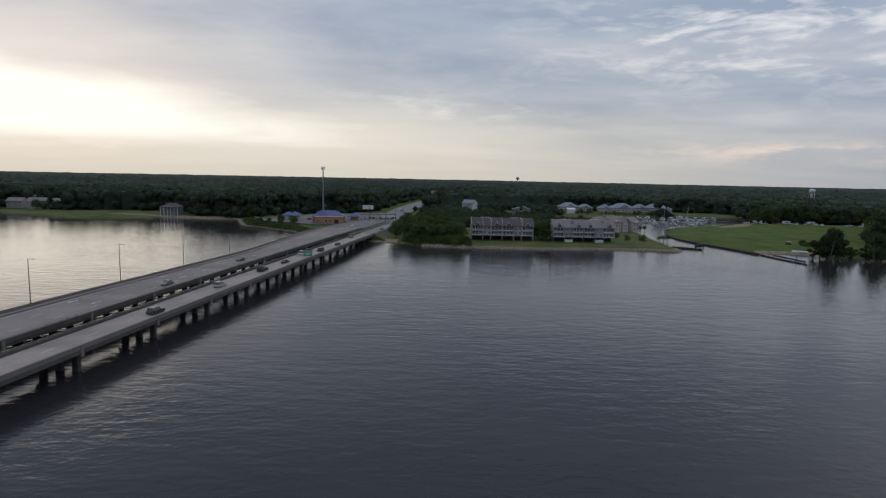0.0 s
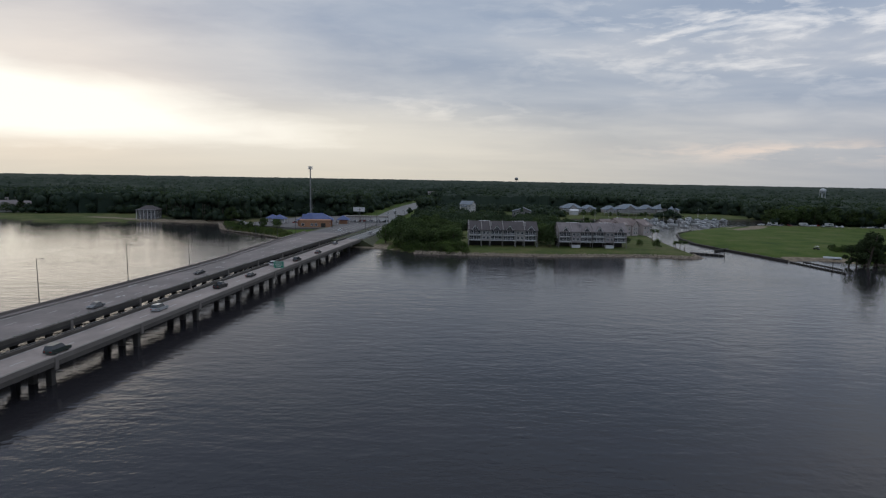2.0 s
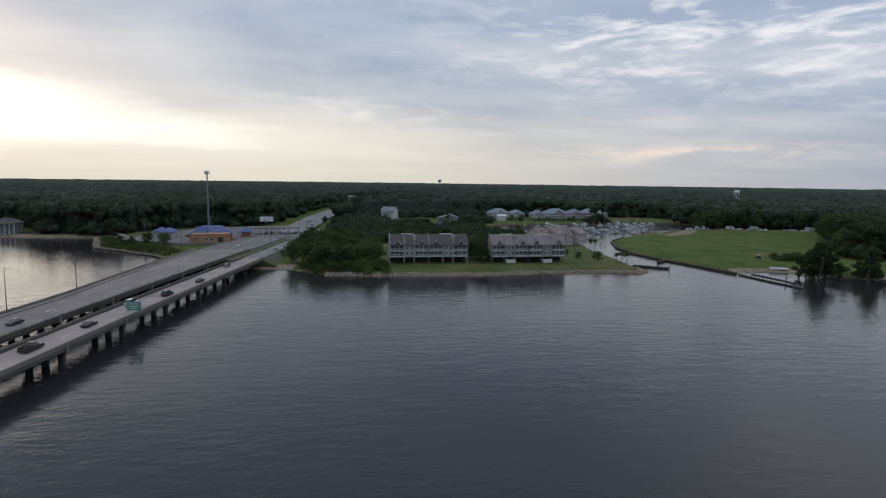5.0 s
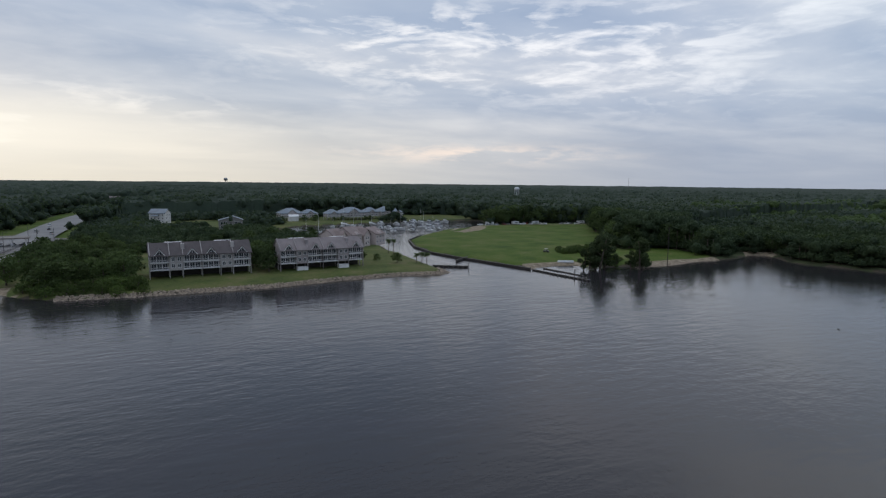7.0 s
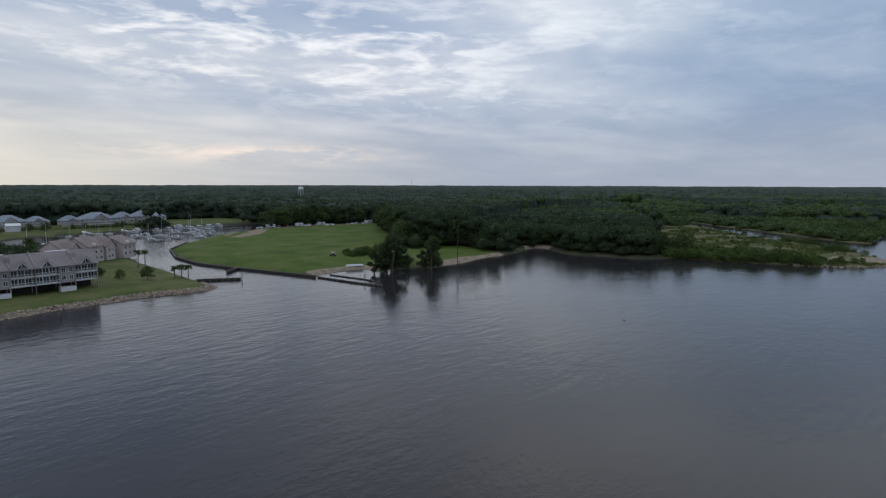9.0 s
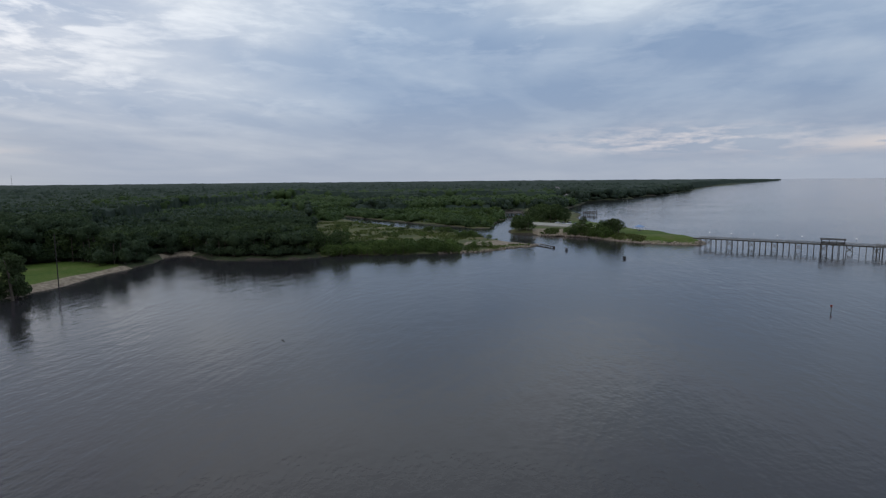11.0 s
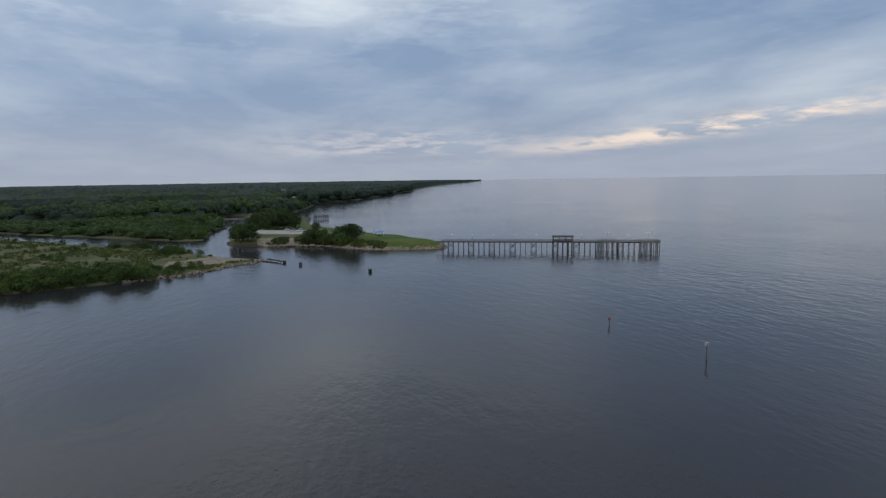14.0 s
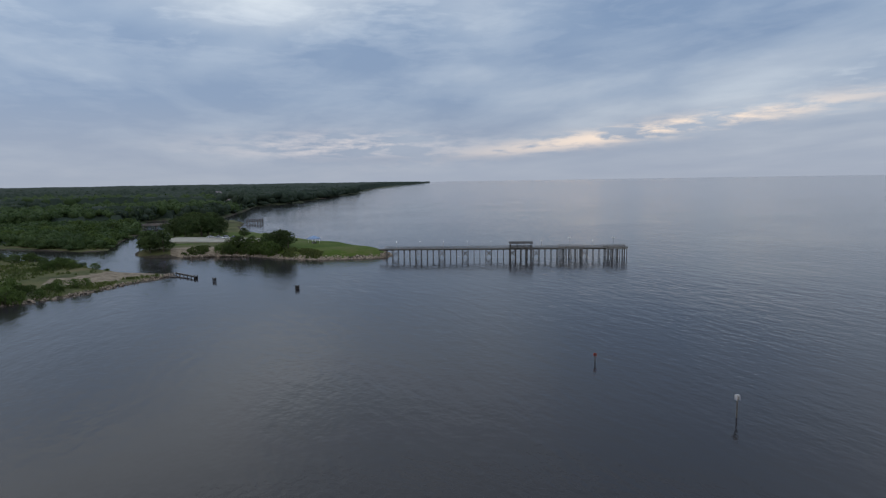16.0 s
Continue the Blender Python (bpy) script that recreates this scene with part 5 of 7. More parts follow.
    return t


A_TURN, B_TURN = 1.2, 2.5
rowA = townhouse_row(pose(15.5, 347.0, gz(34, 352), 0, 0, A_TURN), SHINGLE, SIDING_GREY, False, "pale grey three-storey town houses with balconies and dark shingle roofs")
rowB = townhouse_row(pose(66.0, 347.5, gz(85, 352), 0, 0, B_TURN), SHINGLE_PALE, SIDING, True, "lilac-grey three-storey town houses with balconies and pale roofs")


def hip_roof(x0, x1, y0, y1, z0, z1, over=0.7):
    a, b, c, d = x0 - over, x1 + over, y0 - over, y1 + over
    r = (d - c) / 2 * 0.92
    if b - a < d - c:
        r = (b - a) / 2 * 0.92
    lx, hx = (a + r, b - r) if b - a >= d - c else ((a + b) / 2 - 0.2, (a + b) / 2 + 0.2)
    ly, hy = ((c + d) / 2 - 0.2, (c + d) / 2 + 0.2) if b - a >= d - c else (c + r, d - r)
    s = Shape()
    v = [(a, c, z0), (b, c, z0), (b, d, z0), (a, d, z0), (a, c, z0 + 0.25), (b, c, z0 + 0.25), (b, d, z0 + 0.25), (a, d, z0 + 0.25), (lx, ly, z1), (hx, ly, z1), (hx, hy, z1), (lx, hy, z1)]
    return s.add(v, [(3, 2, 1, 0), (0, 1, 5, 4), (1, 2, 6, 5), (2, 3, 7, 6), (3, 0, 4, 7), (4, 5, 9, 8), (5, 6, 10, 9), (6, 7, 11, 10), (7, 4, 8, 11), (8, 9, 10, 11)])


def pavilion(t, x0, x1, y0, y1, zw, zr, wall, roof, storeys=2, bays=4, stilts=0.0, porch=False, back=False):
    part("wall", Shape().box(x0, x1, y0, y1, stilts - (0.6 if not stilts else 0), zw), wall, t)
    part("roof", hip_roof(x0, x1, y0, y1, zw + 0.002, zr), roof, t)
    if stilts:
        for x in np.linspace(x0 + 0.3, x1 - 0.3, bays + 1):
            for y in (y0 + 0.3, y1 - 0.3):
                part("stilt", Shape().box(x - 0.18, x + 0.18, y - 0.18, y + 0.18, -0.8, stilts - 0.003), wall, t)
    sh = (zw - stilts) / storeys
    for s in range(storeys):
        for k in range(bays):
            x = x0 + (x1 - x0) * (k + 0.5) / bays
            window(t, x, y0, stilts + sh * s + 0.8, min(1.6, (x1 - x0) / bays * 0.62), sh * 0.55)
        for y in (y0 + (y1 - y0) * 0.3, y0 + (y1 - y0) * 0.7):
            window(t, x0, y, stilts + sh * s + 0.8, 1.2, sh * 0.5, "-x")
            window(t, x1, y, stilts + sh * s + 0.8, 1.2, sh * 0.5, "+x")
        if porch:
            zz = stilts + sh * s
            bal = part("balcony", Shape().box(x0, x1, y0 - 1.9, y0 - 0.003, zz - 0.02, zz + 0.2), TRIM_WHITE, t)
            rl = Shape().box(x0, x1, y0 - 1.88, y0 - 1.78, zz + 1.05, zz + 1.17)
            for x in np.arange(x0 + 0.2, x1, 0.5):
                rl.box(x - 0.03, x + 0.03, y0 - 1.86, y0 - 1.80, zz + 0.2, zz + 1.05)
            part("railing", rl, TRIM_WHITE, bal)


def condo(m, units, label):
    t = thing("condo_building", m, label, "condominium", "marina condominiums")
    for x0, x1, y0, y1, zw, zr in units:
        c, g = (x0 + x1) / 2, (x1 - x0) * 0.22
        gb = part("front_gable", Shape().prism([(c - g, zw), (c + g, zw), (c, zw + g * 0.75)], "y", y0 - 1.3, y0 + 4), SIDING_GREY, t)
        rf = Shape()
        for sgn in (-1, 1):
            rf.prism([(c, zw + g * 0.75 + 0.04), (c + sgn * (g + 0.7), zw - 0.45), (c + sgn * (g + 0.7), zw - 0.2), (c, zw + g * 0.75 + 0.32)][::-sgn], "y", y0 - 1.8, y0 + 5)
        part("gable_roof", rf, METAL_ROOF, gb)
        pavilion(t, x0, x1, y0, y1, zw, zr, SIDING_GREY, METAL_ROOF, 2, max(3, int((x1 - x0) / 4)), 2.8, True)
    return t


condo(pose(134, 664, gz(150, 668), 0, 0, 1), [(0, 22, 0, 18, 6.8, 12.0), (22.6, 38, 4, 17, 6.2, 10.4)], "pale condominium on stilts with blue-grey hipped metal roof")
condo(pose(178, 655, gz(200, 660), 0, 0, 2), [(0, 14, 3, 15, 6.2, 10.6), (14.6, 40, 0, 19, 7.0, 12.4)], "pale condominium on stilts with blue-grey hipped metal roof")
condo(pose(220, 660, gz(240, 664), 0, 0, 4), [(0, 15, 2, 15, 7.0, 11.8), (15.6, 31, -2, 15, 7.4, 12.8), (31.6, 44, 3, 16, 6.4, 10.8)], "pale condominium on stilts with blue-grey hipped metal roof")
shed = thing("boat_shed", pose(140, 655, gz(143, 655)), "small white boat shed beside the condominiums", "shed")
part("wall", Shape().box(0, 9, 0, 6, -0.5, 4.2), SIDING_WHITE, shed)
part("roof", gable_roof(-0.4, 9.4, -0.4, 6.4, 4.21, 6.0), TRIM_WHITE, shed)
part("door", Shape().box(2.5, 6.5, -0.06, 0.02, -0.2, 3.4), TRIM_WHITE, shed)

# cluster behind the town houses
cl = thing("townhouse_cluster", pose(112, 416, gz(135, 430), 0, 0, 38), "pinkish stucco town houses with terracotta shingle roofs", "townhouses")
for i, (x, y, w, d, zw, zr) in enumerate(((0, 0, 12, 13, 7.2, 11.4), (12.3, -3, 11, 14, 7.6, 12.0), (23.6, -1, 12, 13, 7.2, 11.2), (36, -5, 11, 15, 6.6, 10.4))):
    part("wall", Shape().prism([(y, -0.6), (y + d, -0.6), (y + d, zw), (y + d / 2, zr - 0.2), (y, zw)], "x", x, x + w), SIDING_PINK, cl)
    part("roof", gable_roof(x - 0.4, x + w + 0.2, y - 0.5, y + d + 0.5, zw - 0.2, zr, 0.3), SHINGLE_PINK, cl)
    for zz in (1.2, 4.2):
        for k in range(3):
            window(cl, x + w * (k + 0.5) / 3, y, zz, 1.4, 1.5)
    dm = part("dormer", Shape().prism([(x + w / 2 - 1.6, zw - 0.3), (x + w / 2 + 1.6, zw - 0.3), (x + w / 2, zw + 1.9)], "y", y - 0.2, y + 3.2), SIDING_PINK, cl)
    window(dm, x + w / 2, y - 0.2, zw + 0.0, 0.9, 0.9)
    if i % 2 == 0:
        cg = part("cross_gable", Shape().prism([(x + 1, -0.6), (x + w - 4, -0.6), (x + w - 4, zw - 0.4), (x + w / 2 - 1.5, zr - 0.9), (x + 1, zw - 0.4)], "y", y - 2.6, y + d / 2), SIDING_PINK, cl)
        gr = Shape()
        mx = x + w / 2 - 1.5
        for sgn, xe in ((-1, x + 0.4), (1, x + w - 3.4)):
            gr.prism([(mx, zr - 0.86), (xe, zw - 0.9), (xe, zw - 0.6), (mx, zr - 0.55)][::-sgn], "y", y - 3.1, y + d / 2)
        part("gable_roof", gr, SHINGLE_PINK, cg)
        for zz in (1.2, 4.2):
            window(cg, mx - 1.2, y - 2.6, zz, 1.3, 1.5), window(cg, mx + 1.2, y - 2.6, zz, 1.3, 1.5)
    window(cl, x + w, y + 4, 4.0, 1.2, 1.5, "+x"), window(cl, x + w, y + 8, 4.0, 1.2, 1.5, "+x")

wh = thing("house", pose(20, 664, gz(27, 668), 0, 0, -28), "white three-storey house with pale metal gable roof", "house")
part("wall", Shape().prism([(0, -0.6), (11, -0.6), (11, 8.8), (5.5, 12.0), (0, 8.8)], "x", 0, 14), SIDING_WHITE, wh)
part("roof", gable_roof(-0.6, 14.6, -0.9, 11.9, 8.5, 12.3), METAL_ROOF, wh, "pale standing-seam metal roof")
part("porch_roof", gable_roof(2, 9, -2.4, 0.0, 6.2, 7.4, 0.2), METAL_ROOF, wh)
for zz in (0.9, 3.7, 6.4):
    for x in (2, 5.2, 8.6, 12):
        window(wh, x, 0, zz, 1.2, 1.5)
    for y in (2.6, 5.5, 8.4):
        window(wh, 14, y, zz, 1.0, 1.5, "+x")
for x in (2.2, 5.5, 8.8):
    part("porch_post", Shape().box(x - 0.12, x + 0.12, -2.3, -2.06, -0.6, 6.15), TRIM_WHITE, wh)

SIDING_DARK = material("grey_cladding", (0.20, 0.19, 0.185), 0.8, grain=0.2, grain_scale=1.0, stain=0.35, stain_scale=0.3, bump=0.12)
mo = thing("house", pose(67, 575, gz(75, 578), 0, 0, -8), "dark grey modern house with sloping roofs and tall windows", "house")
for x0, x1, za, zb in ((0, 7.5, 7.2, 9.4), (10.5, 18, 10.6, 7.4)):
    part("wall", Shape().prism([(x0, -0.6), (x1, -0.6), (x1, zb), (x0, za)], "y", 0, 11), SIDING_DARK, mo)
    part("roof", Shape().prism([(x0 - 0.4, za + 0.003), (x1 + 0.4, zb + 0.003), (x1 + 0.4, zb + 0.3), (x0 - 0.4, za + 0.3)], "y", -0.6, 11.6), METAL_ROOF, mo)
    for zz in (0.8, 4.3):
        window(mo, (x0 + x1) / 2 - 1.4, 0, zz, 2.0, 2.2), window(mo, (x0 + x1) / 2 + 1.4, 0, zz, 2.0, 2.2)
part("link", Shape().box(7.51, 10.49, 2.5, 9, -0.6, 6.0), SIDING_DARK, mo)
window(mo, 9, 2.5, 1.0, 2.0, 4.0)

# ---- the roadside: restaurant, shelters, canopy, mast ----
re = thing("restaurant", pose(-99.5, 431, 3.0, 0, 0, 9), "orange stucco restaurant with bright blue metal roofs", "restaurant")
part("wall", Shape().box(0, 21, 0, 9, -0.6, 5.0), ORANGE_WALL, re)
part("cornice", Shape().box(-0.25, 21.25, -0.25, 9.25, 5.003, 5.4), ORANGE_WALL, re)
for x in (2.2, 8.5, 11.2):
    window(re, x, 0, 1.3, 2.0, 1.9, bars=2)
part("door", Shape().box(14.6, 17.8, -0.12, 0.02, -0.4, 3.3), WOOD_DARK, re, "dark timber entrance")
for x in (2.5, 6.0):
    window(re, 21, x, 1.3, 1.5, 1.8, "+x")
part("rear_wall", Shape().box(-2, 22, 9.3, 24, -0.6, 4.6), ORANGE_WALL, re)
part("roof", hip_roof(-2, 22, 9.3, 24, 4.603, 9.4, 1.0), BLUE_ROOF, re, "bright blue hipped metal roof")
part("roof_gable", gable_roof(1, 8, 8.4, 16, 4.9, 8.6, 0.25), BLUE_ROOF, re)
for x, y, w, h in ((-128, 462, 9, 6.4), (-136, 474, 8, 5.6), (-79, 464, 8, 6.4)):
    sh = thing("shelter", pose(x, y, 3.3), "open shelter with a pointed bright blue roof", "shelter", "blue-roofed shelters")
    part("roof", hip_roof(0, w, 0, w, h * 0.5, h), BLUE_ROOF, sh)
    part("wall", Shape().box(1.2, w - 1.2, 1.2, w - 1.2, -0.6, h * 0.5 - 0.003), ORANGE_WALL if x > -100 else SIDING_WHITE, sh)
    for px in (0.0, w):
        for py in (0.0, w):
            part("post", Shape().box(px - 0.12, px + 0.12, py - 0.12, py + 0.12, -0.6, h * 0.5), TRIM_WHITE, sh)
cn = thing("fuel_canopy", pose(-78, 482, 3.3, 0, 0, 2), "long flat fuel canopy on pale posts", "canopy")
part("roof", Shape().box(0, 36, 0, 9, 4.3, 5.1, bevel=0.1), CONCRETE, cn)
for x in np.linspace(1.5, 34.5, 6):
    for y in (1.5, 7.5):
        part("post", Shape().box(x - 0.2, x + 0.2, y - 0.2, y + 0.2, -0.4, 4.297), TRIM_WHITE, cn)
    part("fuel_pump", Shape().box(x - 0.4, x + 0.4, 4.0, 4.6, -0.3, 1.7, bevel=0.08), TRIM_WHITE, cn)
bb = thing("billboard", pose(-72, 530, 2.6), "blank white billboard on a steel post", "billboard")
part("panel", Shape().box(-5, 5, -0.15, 0.15, 6.6, 10.2, bevel=0.03), TRIM_WHITE, bb)
part("post", Shape().tube((0, 0.35, -0.5), (0, 0.35, 10), 0.3, 0.25, 8), STEEL, bb)
part("catwalk", Shape().box(-5, 5, -0.9, -0.2, 6.4, 6.5), STEEL, bb)
mast = thing("cell_tower", pose(-108, 503, 2.8), "tall pale steel monopole with antenna panels on top", "cell tower")
part("pole", Shape().tube((0, 0, -0.5), (0, 0, 44), 0.75, 0.42, 12), STEEL, mast)
for zz in (42.6, 39.8):
    ring = part("platform", Shape().tube((0, 0, zz), (0, 0, zz + 0.15), 1.5, 1.5, 12), STEEL, mast)
    for k in range(9 if zz > 41 else 0):
        a = 2 * math.pi * k / 9
        part("antenna_panel", Shape().box(-0.22, 0.22, 1.5, 1.75, zz - 0.9, zz + 1.7, pose(0, 0, 0, 0, 0, math.degrees(a)), bevel=0.04), TRIM_WHITE, ring)
for x, y, h in ((-119, 560, 26), (-106, 500, 13), (-63, 468, 13), (-34, 452, 13), (-131, 445, 13), (-18, 560, 13)):
    up = thing("utility_pole", pose(x, y, gz(x, y)), "wooden utility pole with a crossarm", "utility pole", "utility poles")
    part("pole", Shape().tube((0, 0, -0.6), (0, 0, h), 0.2, 0.13, 8), WOOD_GREY, up)
    part("crossarm", Shape().box(-1.2, 1.2, -0.07, 0.07, h - 1.0, h - 0.82), WOOD_GREY, up)
    part("transformer", Shape().tube((0.45, 0, h - 2.4), (0.45, 0, h - 1.4), 0.25, 0.25, 8), STEEL, up)
for x, y, c, st, a in ((-70, 488, "white", "car", 80), (-64, 492, "red", "pickup", 95), (-57, 489, "white", "suv", 80), (-51, 492, "silver", "car", 100), (-45, 490, "black", "suv", 85), (-39, 493, "white", "pickup", 80),
                       (-82, 478, "silver", "car", 20), (-112, 468, "red", "car", 60), (-46, 600, "black", "car", 0), (-52, 585, "white", "car", 180), (-40, 560, "silver", "suv", 0), (-50, 640, "white", "suv", 180)):
    vehicle(pose(x, y, 3.33 if y < 540 and x > -125 else 3.46, 0, 0, a), c, st, "by the roadside")

whole("parking_lot", Shape().prism([(34, 566), (66, 560), (66, 590), (50, 634), (34, 634)], "z", 1.2, 2.95), ROADWAY_PALE, "pale parking lot behind the town houses", "car park", kind="structure")
for x, y, c, st, a in ((57, 583, "white", "suv", 20), (52, 580, "white", "pickup", 15), (61, 578, "silver", "car", 25), (46, 596, "white", "suv", 80), (41, 622, "white", "pickup", 70), (44, 628, "silver", "suv", 75), (40, 614, "white", "car", 80), (47, 574, "black", "car", 15)):
    vehicle(pose(x, y, 2.954, 0, 0, a), c, st, "in the parking lot")


def ground_strip(name, line, width, mat, label, lift=0.06):
    """A track that follows the lie of the land."""
    s, prev = Shape(), None
    for (xa, ya), (xb, yb) in zip(line, line[1:]):
        d = math.hypot(xb - xa, yb - ya)
        nx, ny = -(yb - ya) / d * width / 2, (xb - xa) / d * width / 2
        n = max(2, int(d / 2))
        for i in range(n + 1):
            x, y = xa + (xb - xa) * i / n, ya + (yb - ya) * i / n
            w = 1 + 0.25 * math.sin(x * 0.7 + y * 0.3)
            cur = [(x + nx * w, y + ny * w, gz(x + nx, y + ny) + lift), (x, y, gz(x, y) + lift + 0.03), (x - nx * w, y - ny * w, gz(x - nx, y - ny) + lift)]
            s.v += cur
            k = len(s.v)
            if prev is not None:
                s.f += [(k - 6, k - 5, k - 2, k - 3), (k - 5, k - 4, k - 1, k - 2)]
            prev = cur
    whole(name, s, mat, label, "track", kind="structure", smooth=True)


TRACK_SAND = material("sandy_track", (0.30, 0.245, 0.18), 0.95, grain=0.3, grain_scale=1.2, stain=0.5, stain_scale=0.2, bump=0.3)
ground_strip("dirt_track", [(240, 512), (252, 526), (268, 541), (292, 547.5), (340, 537), (396, 521)], 3.4, TRACK_SAND, "sandy track along the back of the field")

# ---- marina, field, jetties ----
def yacht(m, L, kind, k=0):
    t = thing("sailboat" if kind == "sail" else "motor_yacht", m, "white moored sailboat with bare mast" if kind == "sail" else "white moored motor yacht with dark windows", "boat", "moored boats")
    w = L * (0.16 if kind == "sail" else 0.19)
    secs = [(-L / 2, 0.82, 0.0), (-L * 0.2, 1.0, 0.0), (L * 0.18, 0.92, 0.1), (L * 0.38, 0.55, 0.25), (L / 2, 0.04, 0.45)]
    fb = L * 0.1
    h = Shape()
    v, f = [], []
    for y, k2, r in secs:
        v += [(-w * k2 * 0.62, y, -0.4), (w * k2 * 0.62, y, -0.4), (w * k2, y, fb + r * fb * 2), (-w * k2, y, fb + r * fb * 2)]
    for i in range(len(secs) - 1):
        a, b = 4 * i, 4 * i + 4
        f += [(a + j, b + j, b + (j + 1) % 4, a + (j + 1) % 4) for j in range(4)]
    f += [(0, 1, 2, 3), (19, 18, 17, 16)]
    h.add(v, [tuple(reversed(q)) for q in f])
    part("hull", h, GELCOAT, t)
    if kind == "sail":
        part("cabin", Shape().box(-w * 0.5, w * 0.5, -L * 0.1, L * 0.2, fb, fb + 0.55, bevel=0.1), GELCOAT, t)
        part("mast", Shape().tube((0, L * 0.1, fb), (0, L * 0.1, fb + L * 1.2), 0.09, 0.06, 6), TRIM_WHITE, t)
        part("boom", Shape().tube((0, L * 0.09, fb + 1.3), (0, -L * 0.3, fb + 1.4), 0.12, 0.1, 6), CANVAS_BLUE, t, "navy furled sail cover")
        st = Shape()
        for y in (-L / 2, L / 2 - 0.3):
            st.tube((0, y, fb), (0, L * 0.1, fb + L * 1.18), 0.015, 0.015, 4)
        part("stay", st, STEEL, t)
    else:
        part("cabin", Shape().box(-w * 0.72, w * 0.72, -L * 0.25, L * 0.2, fb, fb + L * 0.11, bevel=0.12), GELCOAT, t)
        for a, b in ((-w * 0.74, -w * 0.70), (w * 0.70, w * 0.74)):
            part("window", Shape().box(a, b, -L * 0.22, L * 0.17, fb + L * 0.035, fb + L * 0.085), GLASS_DARK, t)
        part("windscreen", Shape().box(-w * 0.6, w * 0.6, L * 0.19, L * 0.206, fb + L * 0.045, fb + L * 0.095), GLASS_DARK, t)
        part("flybridge", Shape().box(-w * 0.55, w * 0.55, -L * 0.2, L * 0.08, fb + L * 0.112, fb + L * 0.165, bevel=0.08), GELCOAT, t)
        part("bimini", Shape().box(-w * 0.55, w * 0.55, -L * 0.2, L * 0.05, fb + L * 0.235, fb + L * 0.245), CANVAS_BLUE, t)
        ps = Shape()
        for x in (-w * 0.52, w * 0.52):
            for y in (-L * 0.19, L * 0.04):
                ps.tube((x, y, fb + L * 0.16), (x, y, fb + L * 0.235), 0.03, 0.03, 5)
        part("canopy_post", ps, STEEL, t)
    return t


def dock(x0, y0, x1, y1, w=2.0, z=0.9):
    d = math.hypot(x1 - x0, y1 - y0)
    t = thing("dock", pose(x0, y0, 0, 0, 0, math.degrees(math.atan2(y1 - y0, x1 - x0))), "weathered wooden dock on piles", "dock", "marina docks")
    part("deck", Shape().box(0, d, -w / 2, w / 2, z - 0.15, z), WOOD_GREY, t)
    for x in np.arange(1, d, 7):
        for y in (-w / 2 - 0.15, w / 2 + 0.15):
            part("pile", Shape().tube((x, y, -2), (x, y, z + 1.1), 0.16, 0.15, 7), WOOD_DARK, t)
    return t


rng = random.Random(7)
for x0, y0, x1, y1 in ((150, 600, 300, 622), (195, 555, 292, 588), (192, 520, 250, 540), (118, 545, 140, 552)):
    dock(x0, y0, x1, y1)
    n = int(math.hypot(x1 - x0, y1 - y0) / 9)
    a = math.degrees(math.atan2(y1 - y0, x1 - x0))
    for i in range(n):
        for side in (-1, 1):
            if rng.random() < 0.36:
                continue
            f = (i + 0.5) / n
            L = rng.uniform(8, 14)
            ax, ay = x0 + (x1 - x0) * f, y0 + (y1 - y0) * f
            nx, ny = -math.sin(radians(a)) * side, math.cos(radians(a)) * side
            px, py = ax + nx * (L / 2 + 1.8), ay + ny * (L / 2 + 1.8)
            if inland([px], [py])[0] > -3:
                continue
            yacht(pose(px, py, 0.0, 0, 0, a + (0 if side > 0 else 180) + rng.uniform(-3, 3)), L, "sail" if rng.random() < 0.42 else "motor", i)


def bulkhead(points, z0, z1, label, name="bulkhead", thick=0.35, step=2.4):
    """A timber wall of planks on round piles along a line."""
    t = thing(name, pose(0, 0, 0), label, "sea wall", kind="structure")
    for (xa, ya), (xb, yb) in zip(points, points[1:]):
        d = math.hypot(xb - xa, yb - ya)
        m = pose(xa, ya, 0, 0, 0, math.degrees(math.atan2(yb - ya, xb - xa)))
        part("planking", Shape().box(0, d, -thick / 2, thick / 2, z0, z1, m), WOOD_DARK, t)
        part("cap", Shape().box(-0.1, d + 0.1, -thick * 0.8, thick * 0.8, z1 + 0.002, z1 + 0.16, m), WOOD_GREY, t)
        for x in np.arange(0.4, d, step):
            p = m @ Vector((x, -thick - 0.1, 0))
            part("pile", Shape().tube((p.x, p.y, z0 - 1), (p.x, p.y, z1 + 0.45), 0.21, 0.19, 7), WOOD_GREY, t)
    return t


bulkhead([(204, 494), (178.5, 462), (165.2, 424), (161.6, 393), (164.8, 369), (170.2, 347), (173.3, 332), (176.5, 317)][::-1], -1.5, 0.85, "dark timber bulkhead along the grass field's edge")
bulkhead([(138.5, 345), (152.8, 335.6)], -1.5, 0.8, "low dark timber jetty at the channel mouth", "jetty")
bulkhead([(170.5, 366), (157.5, 355.5)], -1.5, 0.9, "low dark timber jetty at the channel mouth", "jetty")
bulkhead([(177, 316), (178.6, 297), (181, 281)], -1.5, 0.45, "broken dark timber groyne running into the water", "groyne", 0.3)
bulkhead([(185, 318), (186.8, 300), (187.2, 292)], -1.5, 0.25, "broken dark timber groyne running into the water", "groyne", 0.25)


